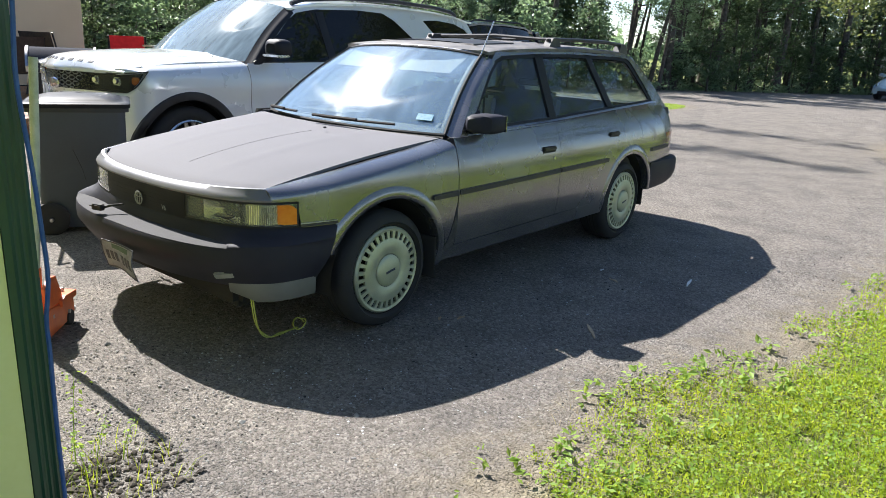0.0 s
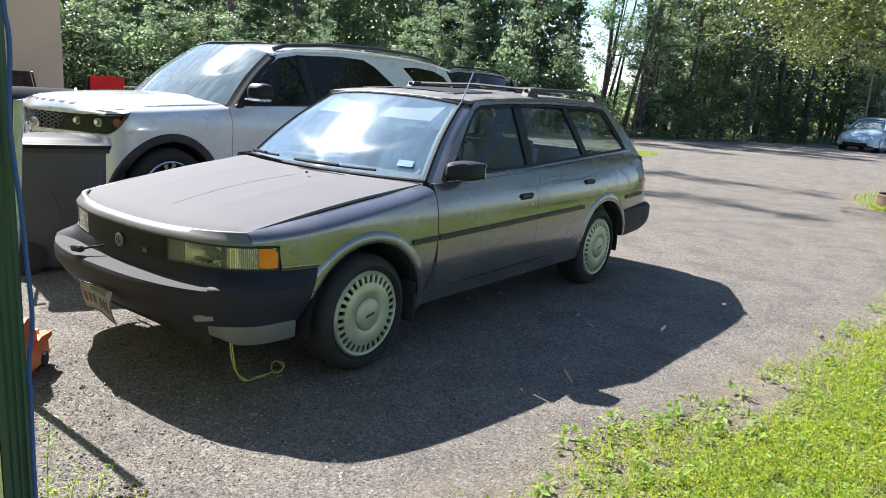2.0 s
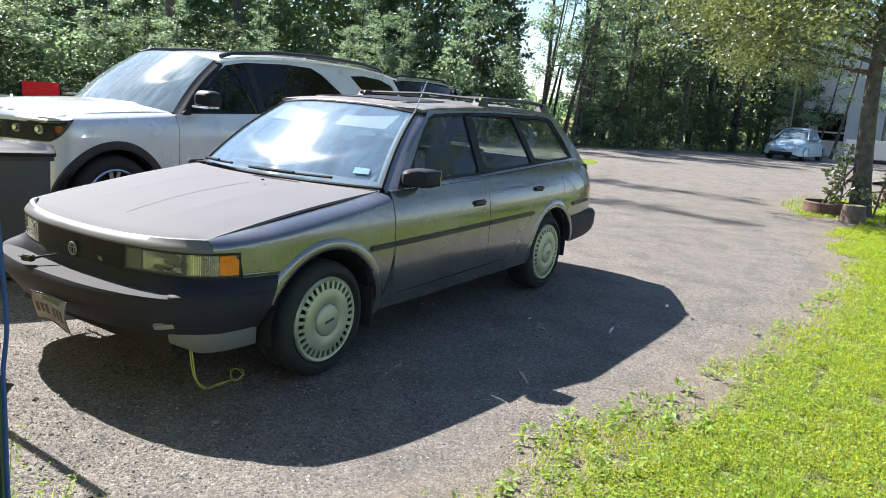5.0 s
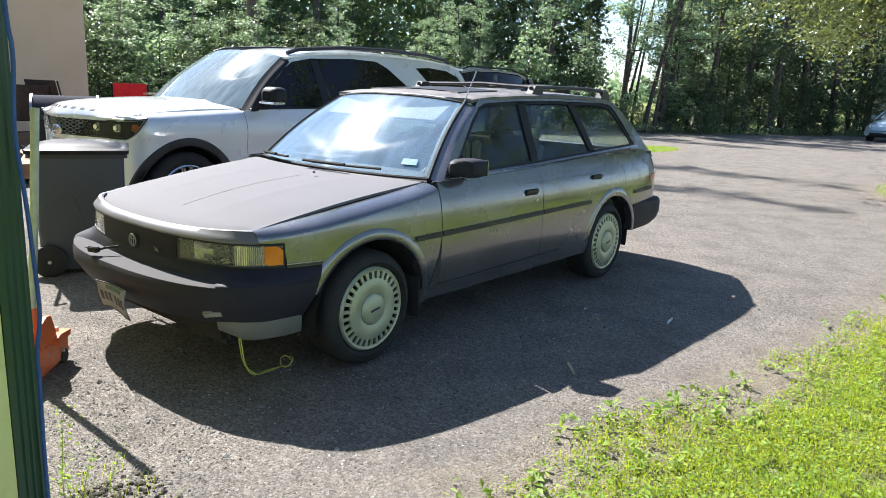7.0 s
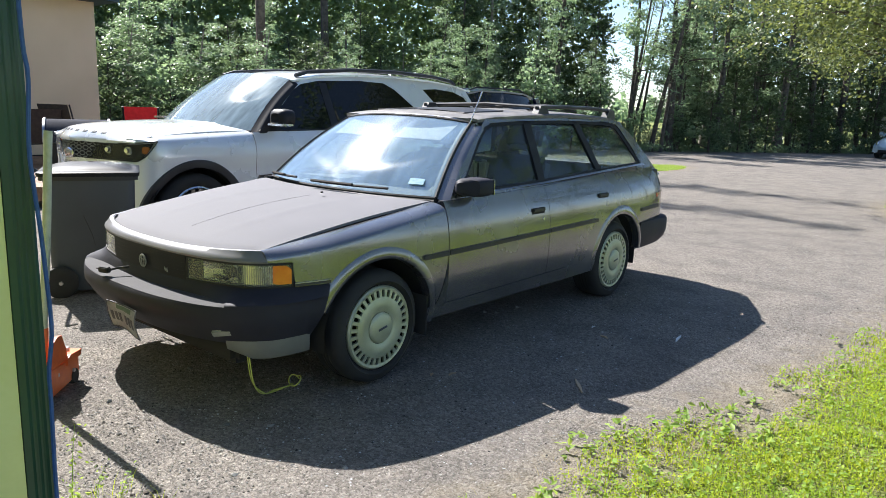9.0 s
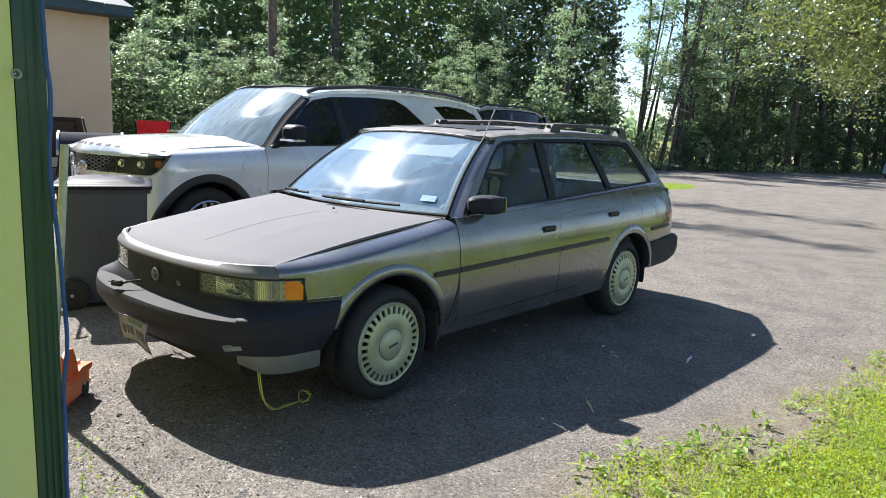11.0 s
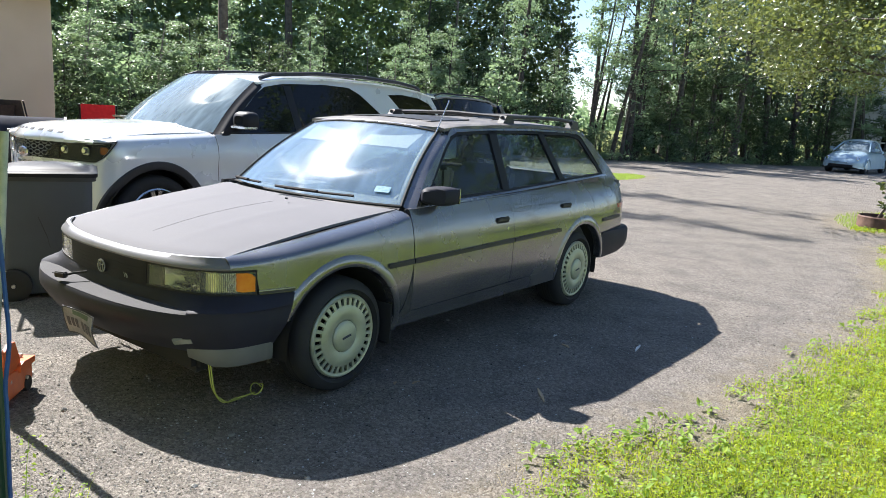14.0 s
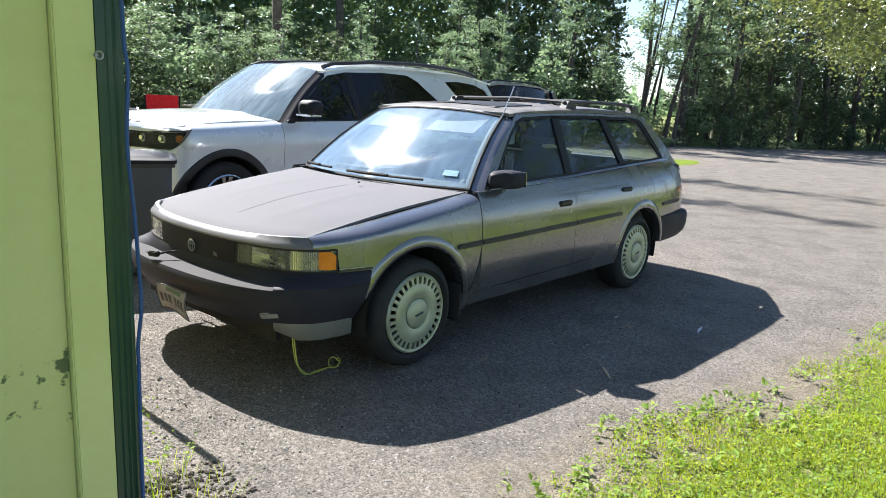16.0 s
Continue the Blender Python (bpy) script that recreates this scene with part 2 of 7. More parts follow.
rubber = surface("tyre_rubber", (0.014, 0.014, 0.015), (0.03, 0.029, 0.028), 9, 0.75, 0.9, bump=0.2, bump_scale=120)
chrome = surface("dull_chrome", (0.6, 0.6, 0.62), (0.45, 0.45, 0.46), 12, 0.18, 0.35, metal=1.0)
wiper_paint = surface("faded_brown_black_paint", (0.012, 0.009, 0.009), (0.024, 0.018, 0.017), 20, 0.7, spec=0.2)
steel = surface("steel", (0.45, 0.45, 0.46), (0.35, 0.35, 0.36), 15, 0.35, metal=1.0)
# Silver with the lawn's reflection put into it as a yellow-green tint.
hubcap_paint = surface("silver_lawn_tinted_hubcap_paint", (0.36, 0.38, 0.27), (0.46, 0.48, 0.35), 9, 0.38, 0.5, metal=0.45, grain=0.1)
grime = surface("black_grime", (0.018, 0.018, 0.022), (0.06, 0.06, 0.064), 30, 0.7, 0.85, grain=0.4, grain_scale=120)
underside = surface("dark_underside", (0.01, 0.01, 0.01), (0.02, 0.018, 0.016), 6, 0.9)
seat_cloth = surface("grey_seat_cloth", (0.045, 0.045, 0.05), (0.075, 0.075, 0.08), 20, 0.95, bump=0.2)
seat_stripe = surface("pale_seat_stripes", (0.70, 0.71, 0.73), (0.80, 0.81, 0.82), 12, 0.9)
dash_plastic = surface("grey_dash_plastic", (0.10, 0.10, 0.11), (0.15, 0.145, 0.15), 6, 0.6)
lamp_silver = surface("lamp_reflector", (0.75, 0.75, 0.72), (0.6, 0.6, 0.58), 14, 0.12, 0.3, metal=1.0)
lamp_glass = glass("hazy_lamp_glass", (0.95, 0.96, 0.92), 0.92, 0.03, 0.10, (0.52, 0.55, 0.52), ior=1.35)
amber = surface("amber_lens", (0.68, 0.15, 0.012), (0.78, 0.22, 0.025), 20, 0.2, coat=0.5)
red_lens = surface("red_lens", (0.35, 0.02, 0.015), (0.45, 0.04, 0.03), 20, 0.2, coat=0.5)
side_glass = glass("side_window_glass", (0.86, 0.92, 0.88), 0.94, 0.0, 0.006, ior=1.4)
# Dust film whose blue paints in the reflected sky.
front_glass = glass("dusty_sky_tinted_windshield_glass", (0.8, 0.88, 0.85), 0.88, 0.012, 0.23, (0.36, 0.53, 0.76), 0.16, 1.62, streak=0.68)
dark_glass = glass("privacy_glass", (0.16, 0.17, 0.19), 0.4, 0.0, 0.01)
white_pearl = surface("pearl_white_paint", (0.66, 0.68, 0.70), (0.74, 0.755, 0.77), 2, 0.25, 0.32, metal=0.25, coat=0.9, coat_rough=0.04, grain=0.05)
navy_paint = surface("navy_car_paint", (0.012, 0.022, 0.06), (0.016, 0.028, 0.07), 2, 0.25, metal=0.3, coat=0.8)
pale_blue_paint = surface("pale_blue_car_paint", (0.34, 0.46, 0.56), (0.40, 0.52, 0.61), 2, 0.3, metal=0.2, coat=0.8)
cover_grey = surface("chalky_grey_plastic", (0.20, 0.205, 0.20), (0.28, 0.285, 0.27), 14, 0.6)
lip_paint = surface("faded_lip_paint", (0.13, 0.132, 0.122), (0.18, 0.182, 0.165), 6, 0.55, 0.7, metal=0.1)
plate_white = surface("licence_plate_paint", (0.15, 0.165, 0.19), (0.29, 0.31, 0.35), 16, 0.5, 0.7, grain=0.3, grain_scale=90)
ink = surface("dark_ink", (0.03, 0.04, 0.06), (0.04, 0.05, 0.07), 20, 0.6)
# This pale blue film stands in for sky reflected in the glass.
suv_glass = glass("suv_sky_tinted_glass", (0.6, 0.7, 0.68), 0.7, 0.01, 0.30, (0.52, 0.66, 0.76), 0.14, 1.65, streak=0.6)
lamp_glass_clear = glass("clear_lamp_glass", (0.9, 0.92, 0.95), 0.9, 0.02, 0.01, ior=1.28)
green_wall = surface("pale_green_wall_paint", (0.68, 0.67, 0.235), (0.74, 0.73, 0.275), 1.6, 0.55, 0.7, bump=0.06, bump_scale=18, grain=0.08, grain_scale=40)
def mossy(m):
    """Sparse dark moss specks and runs on a painted wall."""
    nt = m.node_tree
    p = nt.nodes["Principled BSDF"]
    src = p.inputs["Base Color"].links[0].from_socket
    tc = nt.nodes.new("ShaderNodeTexCoord")
    n1, n2 = nt.nodes.new("ShaderNodeTexNoise"), nt.nodes.new("ShaderNodeTexNoise")
    n1.inputs["Scale"].default_value, n1.inputs["Detail"].default_value = 26.0, 9
    n2.inputs["Scale"].default_value, n2.inputs["Detail"].default_value = 2.3, 3
    mul = nt.nodes.new("ShaderNodeMath")
    mul.operation = 'MULTIPLY'
    r = nt.nodes.new("ShaderNodeMapRange")
    r.inputs["From Min"].default_value, r.inputs["From Max"].default_value = 0.352, 0.385
    x = nt.nodes.new("ShaderNodeMix")
    x.data_type = 'RGBA'
    for n in (n1, n2):
        nt.links.new(tc.outputs["Object"], n.inputs["Vector"])
    nt.links.new(n1.outputs["Fac"], mul.inputs[0])
    nt.links.new(n2.outputs["Fac"], mul.inputs[1])
    nt.links.new(mul.outputs["Value"], r.inputs["Value"])
    nt.links.new(r.outputs["Result"], x.inputs["Factor"])
    nt.links.new(src, x.inputs["A"])
    x.inputs["B"].default_value = (0.14, 0.17, 0.06, 1)
    nt.links.new(x.outputs["Result"], p.inputs["Base Color"])


mossy(green_wall)
green_board = surface("pale_green_board_paint", (0.72, 0.72, 0.26), (0.78, 0.78, 0.30), 2.5, 0.5, 0.65, bump=0.08, bump_scale=14, grain=0.08, grain_scale=50)
spout_paint = surface("dark_green_spout_paint", (0.009, 0.048, 0.020), (0.016, 0.068, 0.028), 6, 0.35, 0.5, coat=0.2, bump=0.04, bump_scale=30)
blue_rubber = surface("blue_cable", (0.02, 0.075, 0.21), (0.035, 0.105, 0.28), 30, 0.45)
tan_wall = surface("tan_render_wall", (0.55, 0.43, 0.31), (0.62, 0.49, 0.36), 0.9, 0.85, bump=0.15, bump_scale=40)
brown_wood = surface("brown_stained_wood", (0.16, 0.08, 0.04), (0.24, 0.13, 0.07), 6, 0.7, grain=0.4, grain_scale=40)
roof_felt = surface("dark_roof_shingle", (0.05, 0.045, 0.04), (0.09, 0.08, 0.075), 4, 0.9, bump=0.3, bump_scale=30)
grey_bin = surface("grey_bin_plastic", (0.040, 0.050, 0.066), (0.056, 0.068, 0.086), 2.5, 0.45, 0.6, bump=0.05, bump_scale=90, grain=0.15, grain_scale=150)
bin_lid = surface("bleached_bin_lid", (0.010, 0.011, 0.014), (0.020, 0.021, 0.025), 3, 0.34, 0.5, spec=0.12, bump=0.05, bump_scale=90)
orange_paint = surface("worn_orange_paint", (0.62, 0.11, 0.025), (0.72, 0.17, 0.05), 18, 0.45, 0.6, coat=0.2, grain=0.2)
handle_paint = surface("pale_jack_handle", (0.36, 0.40, 0.29), (0.50, 0.53, 0.40), 14, 0.4, 0.6, metal=0.25, grain=0.25)
red_cloth = surface("red_sling_cloth", (0.55, 0.012, 0.02), (0.65, 0.02, 0.03), 20, 0.8)
dark_cloth = surface("dark_brown_sling_cloth", (0.03, 0.022, 0.02), (0.05, 0.035, 0.03), 20, 0.85)
grey_metal = surface("grey_grill_enamel", (0.028, 0.030, 0.040), (0.05, 0.052, 0.065), 8, 0.85, 0.9, spec=0.08)
white_cloth = surface("white_sacking", (0.62, 0.62, 0.62), (0.75, 0.75, 0.74), 9, 0.9, bump=0.4, bump_scale=12)
eave_paint = surface("dark_teal_eave_paint", (0.03, 0.055, 0.07), (0.045, 0.075, 0.09), 4, 0.6, grain=0.2)
rust = surface("rusty_steel", (0.10, 0.055, 0.04), (0.17, 0.10, 0.075), 9, 0.75, 0.9, bump=0.3, bump_scale=40)
cut_wood = surface("sawn_wood", (0.38, 0.27, 0.17), (0.50, 0.38, 0.25), 12, 0.8, grain=0.4, grain_scale=60)
white_siding = surface("white_siding", (0.56, 0.555, 0.57), (0.64, 0.635, 0.65), 1, 0.7)
bark_dark = bark_material("dark_bark", (0.045, 0.038, 0.032), (0.11, 0.095, 0.08))
bark_pale = bark_material("pale_birch_bark", (0.16, 0.14, 0.12), (0.34, 0.31, 0.27))
bark_grey = bark_material("grey_brown_bark", (0.075, 0.065, 0.055), (0.17, 0.145, 0.12))
bark_brown = bark_material("brown_bark", (0.12, 0.085, 0.06), (0.22, 0.165, 0.12))
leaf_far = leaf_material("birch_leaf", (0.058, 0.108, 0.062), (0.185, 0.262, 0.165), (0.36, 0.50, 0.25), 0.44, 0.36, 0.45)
# Leaf copies with the wood's shade put into their colour: full, then half.
leaf_shaded = leaf_material("shaded_leaf", (0.025, 0.048, 0.024), (0.075, 0.115, 0.055), (0.17, 0.24, 0.10), 0.32, 0.42, 0.3)
leaf_half_shaded = leaf_material("half_shaded_leaf", (0.055, 0.10, 0.054), (0.155, 0.22, 0.12), (0.36, 0.48, 0.21), 0.44, 0.45, 0.3)
leaf_near = leaf_material("maple_leaf", (0.03, 0.058, 0.022), (0.20, 0.25, 0.11), (0.46, 0.52, 0.12), 0.20, 0.30, 0.7)
leaf_lawn = lawn_material("lawn_leaf", (0.085, 0.165, 0.014), (0.37, 0.44, 0.048), (0.64, 0.74, 0.055), 0.42, 0.65, 0.12)
leaf_weed = leaf_material("weed_leaf", (0.13, 0.23, 0.045), (0.27, 0.38, 0.09), (0.52, 0.66, 0.12), 0.4, 0.5, 0.2)


# ---- mesh helpers ----
def thing(name, label, category, m=None, group="", kind=""):
    ob = new(name)
    ob.matrix_basis = m or Matrix()
    ob.empty_display_size = 0.1
    return tagged(ob, label, category, group, kind)


def finish(me, material, smooth=40):
    me.materials.append(material)
    if smooth:
        me.polygons.foreach_set("use_smooth", [True] * len(me.polygons))
        me.set_sharp_from_angle(angle=radians(smooth))
    me.update()
    return me


def part(name, bm, material, parent=None, label="", smooth=40, normals=True):
    if normals:
        bmesh.ops.recalc_face_normals(bm, faces=bm.faces)
    me = bpy.data.meshes.new(name)
    bm.to_mesh(me)
    bm.free()
    finish(me, material, smooth)
    ob = new(name, me)
    ob.parent = parent
    return tagged(ob, label)


def join(*bms):
    out = bmesh.new()
    for b in bms:
        me = bpy.data.meshes.new("tmp")
        b.to_mesh(me)
        b.free()
        out.from_mesh(me)
        bpy.data.meshes.remove(me)
    return out


def box(x0, x1, y0, y1, z0, z1, bevel=0.006, m=None):
    bm = bmesh.new()
    bmesh.ops.create_cube(bm, size=1)
    bm.transform(Matrix.Translation(((x0 + x1) / 2, (y0 + y1) / 2, (z0 + z1) / 2)) @ Matrix.Diagonal((abs(x1 - x0), abs(y1 - y0), abs(z1 - z0), 1)))
    if bevel:
        bmesh.ops.bevel(bm, geom=bm.edges[:], offset=bevel, segments=2, affect='EDGES', clamp_overlap=True)
    if m:
        bm.transform(m)
    return bm


def grid(points, closed_u=False, closed_v=False, bm=None):
    """A surface through rows of points."""
    bm = bm or bmesh.new()
    rows = [[bm.verts.new(p) for p in row] for row in points]
    nu, nv = len(rows), len(rows[0])
    for i in range(nu if closed_u else nu - 1):
        for j in range(nv if closed_v else nv - 1):
            q = [rows[i][j], rows[(i + 1) % nu][j], rows[(i + 1) % nu][(j + 1) % nv], rows[i][(j + 1) % nv]]
            if len({tuple(v.co) for v in q}) > 2:
                bm.faces.new(q)
    return bm


def slab(points, back):
    """A closed sheet: the surface through rows of points, and the same moved by back(point)."""
    bm = bmesh.new()
    a = [[bm.verts.new(p) for p in row] for row in points]
    b = [[bm.verts.new(Vector(p) + Vector(back(p))) for p in row] for row in points]
    nu, nv = len(a), len(a[0])
    for i in range(nu - 1):
        for j in range(nv - 1):
            bm.faces.new((a[i][j], a[i + 1][j], a[i + 1][j + 1], a[i][j + 1]))
            bm.faces.new((b[i][j + 1], b[i + 1][j + 1], b[i + 1][j], b[i][j]))
    for i in range(nu - 1):
        for j in (0, nv - 1):
            bm.faces.new((a[i][j], b[i][j], b[i + 1][j], a[i + 1][j]))
    for j in range(nv - 1):
        for i in (0, nu - 1):
            bm.faces.new((a[i][j], a[i][j + 1], b[i][j + 1], b[i][j]))
    return bm


def tube(points, radius, sides=8, ends=True):
    """A round bar along points; radius a number or one for each point."""
    pts = [Vector(p) for p in points]
    rad = radius if isinstance(radius, (list, tuple)) else [radius] * len(pts)
    rows, up = [], Vector((0.13, 0.21, 0.97))
    for i, p in enumerate(pts):
        d = (pts[min(i + 1, len(pts) - 1)] - pts[max(i - 1, 0)]).normalized()
        if abs(d.dot(up)) > 0.95:
            up = Vector((0.9, 0.3, 0.1))
        a = d.cross(up).normalized()
        b = d.cross(a)
        rows.append([p + (a * math.cos(k * math.tau / sides) + b * math.sin(k * math.tau / sides)) * rad[i] for k in range(sides)])
    bm = grid(rows, closed_v=True)
    if ends:
        bm.verts.ensure_lookup_table()
        for s in (0, (len(pts) - 1) * sides):
            bm.faces.new([bm.verts[s + k] for k in range(sides)])
    return bm


def lathe(profile, sides=32, m=None):
    """(radius, height) pairs turned round z."""
    rows = [[(r * math.cos(k * math.tau / sides), r * math.sin(k * math.tau / sides), h) for k in range(sides)] for r, h in profile]
    bm = grid(rows, closed_v=True)
    bmesh.ops.remove_doubles(bm, verts=bm.verts, dist=1e-5)
    if m:
        bm.transform(m)
    return bm


def smooth_line(points, step=0.02):
    """Points at even steps along a soft line through points."""
    P = [np.array(p, float) for p in points]
    P = [2 * P[0] - P[1]] + P + [2 * P[-1] - P[-2]]
    out = []
    for i in range(1, len(P) - 2):
        n = max(2, int(np.linalg.norm(P[i + 1] - P[i]) / step * 3))
        for t in np.linspace(0, 1, n, endpoint=False):
            a, b, c, d = P[i - 1], P[i], P[i + 1], P[i + 2]
            out.append(0.5 * (2 * b + (c - a) * t + (2 * a - 5 * b + 4 * c - d) * t * t + (3 * b - a - 3 * c + d) * t ** 3))
    out.append(P[-2])
    out = np.array(out)
    s = np.concatenate(([0], np.cumsum(np.linalg.norm(np.diff(out, axis=0), axis=1))))
    want = np.linspace(0, s[-1], max(2, int(s[-1] / step) + 1))
    return np.stack([np.interp(want, s, out[:, k]) for k in range(out.shape[1])], axis=1)


def plate(outer, holes, place, back):
    """A sheet with holes, drawn in two dimensions, set in space by place(u, v) and thickened by the vector back."""
    bm = bmesh.new()
    edges = []
    for loop in [outer, *holes]:
        vs = [bm.verts.new((u, v, 0)) for u, v in loop]
        edges += [bm.edges.new((vs[i], vs[(i + 1) % len(vs)])) for i in range(len(vs))]
    bmesh.ops.triangle_fill(bm, use_beauty=True, edges=edges)
    for v in bm.verts:
        v.co = Vector(place(v.co.x, v.co.y))
    ret = bmesh.ops.extrude_face_region(bm, geom=bm.faces[:])
    for v in ret["geom"]:
        if isinstance(v, bmesh.types.BMVert):
            v.co += Vector(back)
    return bm


def table(*pairs):
    xs, ys = zip(*pairs)
    return lambda x: float(np.interp(x, xs, ys))


def flip(bm, sign):
    if sign < 0:
        bm.transform(Matrix.Diagonal((1, -1, 1, 1)))
    return bm


def text_mesh(words, size, m, thick=0.0008):
    cu = bpy.data.curves.new("lettering", 'FONT')
    cu.body, cu.size, cu.extrude, cu.align_x, cu.align_y = words, size, thick, 'CENTER', 'CENTER'
    ob = bpy.data.objects.new("lettering", cu)
    me = bpy.data.meshes.new_from_object(ob)
    bm = bmesh.new()
    bm.from_mesh(me)
    bm.transform(m)
    bpy.data.objects.remove(ob)
    bpy.data.meshes.remove(me)
    bpy.data.curves.remove(cu)
    return bm


def ground_z(x, y=0.0):
    s = max(0.0, x - 8.0)
    return -0.0075 * s * s / (s + 3.0)


# ---- ground ----
LAWN = table((-9, -4.2), (-1.6, -3.0), (-1.15, -2.05), (-.73, -2.0), (-.39, -2.1), (.1, -2.12), (.56, -2.2), (1.03, -2.35), (1.35, -2.42), (2.5, -2.56), (3.7, -2.74), (5.2, -2.76), (6.6, -2.55), (7.9, -2.33), (9.0, -2.3), (10.0, -2.6), (60, -3.0))


def lawn_depth(x, y):
    """Above zero where grass grows: metres inside the nearest lawn's edge."""
    a = LAWN(x) - y
    b = 1.0 - math.hypot((x - 16.6) / 1.9, (y - 5.3) / 0.75)          # small patch behind the wagon
    c = 1.0 - math.hypot((x - 12.6) / 2.0, (y + 1.9) / 0.8)            # tufts round the fire ring
    return max(a, b * 0.9, c * 0.8)


WOOD_EDGE = table((-20, 40), (3.5, 56), (8.5, 45.5), (12, 41), (16, 37.5), (20, 34.5), (24, 32.5), (30, 30), (40, 26), (50, 23), (58, 21.5), (66, 21), (75, 23), (120, 30))
xs = [-4000, -600, -120, -40, -20, -12, -8] + list(np.arange(-6, 14, 0.2)) + list(np.arange(14, 40, 1.0)) + [42, 46, 52, 60, 80, 120, 300, 1000, 4000]
ys = [-4000, -600, -120, -40, -20, -12, -8] + list(np.arange(-6, 6, 0.2)) + list(np.arange(6, 30, 1.0)) + [32, 36, 45, 60, 80, 120, 300, 1000, 4000]
gbm = bmesh.new()
lay = gbm.verts.layers.float.new("lawn")
fld = gbm.verts.layers.float.new("field")
gv = []
for x in xs:
    r = []
    for y in ys:
        near = abs(x) < 30 and abs(y) < 30
        z = ground_z(min(x, 60), y) + (0.012 * noise.noise(Vector((x * 0.7, y * 0.7, 0))) if near else 0)
        v = gbm.verts.new((x, y, z))
        v[lay] = max(-1.0, min(1.0, lawn_depth(x, y) * 2.0)) * 0.5 + 0.5
        d_, a_ = math.hypot(x + 2.6, y + 3.4), math.degrees(math.atan2(y + 3.4, x + 2.6))
        wood = max(0.0, min(1.0, (d_ - WOOD_EDGE(a_) + .5) / 2.0)) if -20 < a_ < 120 else (1.0 if d_ > 45 else 0.0)
        v[lay] = max(v[lay], wood)
        v[fld] = wood if 23.6 < a_ < 28.6 or d_ > 75 else 0.0
        r.append(v)
    gv.append(r)
for i in range(len(xs) - 1):
    for j in range(len(ys) - 1):
        gbm.faces.new((gv[i][j], gv[i + 1][j], gv[i + 1][j + 1], gv[i][j + 1]))
tagged(part("ground", gbm, ground_material(), None, "grey gravel drive with bare earth edges"), category="ground", kind="structure")


# ---- the station wagon ----
def wrap(line, z_low, z_top, inset, nz=10, out=0.0, thick=0.012):
    """A body panel that follows a plan line. inset(z, x): how far the side leans in at that height."""
    n = len(line)
    rows = []
    for i in range(n):
        a, b = line[max(i - 1, 0)], line[min(i + 1, n - 1)]
        t = np.array(b) - np.array(a)
        t /= np.linalg.norm(t) or 1
        nrm = np.array((t[1], -t[0]))
        x, y = line[i]
        if nrm[1] * 1.0 + nrm[0] * (x - 1.4) * 0.3 < 0:
            nrm = -nrm
        lo, hi = z_low(x), z_top(x)
        row = []
        for k in range(nz + 1):
            z = lo + (hi - lo) * k / nz
            d = inset(z, x) - out
            row.append((x - nrm[0] * d, y - nrm[1] * d, z))
        rows.append(row)
    c = Vector((1.4, 0, 0.55))
    return slab(rows, lambda p: (np.clip((c.x - p[0]) * 0.02, -thick, thick), -thick if p[1] > 0.05 else 0, 0))


def cut(line, x0=None, x1=None, y0=None, y1=None):
    """The stretch of a plan line between limits, with its ends exactly on them."""
    pts = [tuple(p) for p in line]
    for axis, limit, keep in ((0, x0, 1), (0, x1, -1), (1, y0, 1), (1, y1, -1)):
        if limit is None:
            continue
        res = []
        for a, b in zip(pts, pts[1:]):
            ina, inb = (a[axis] - limit) * keep >= 0, (b[axis] - limit) * keep >= 0
            if ina:
                res.append(a)
            if ina != inb:
                f = (limit - a[axis]) / (b[axis] - a[axis])
                res.append(tuple(a[k] + f * (b[k] - a[k]) for k in (0, 1)))
        if (pts[-1][axis] - limit) * keep >= 0:
            res.append(pts[-1])
        pts = res
    return pts


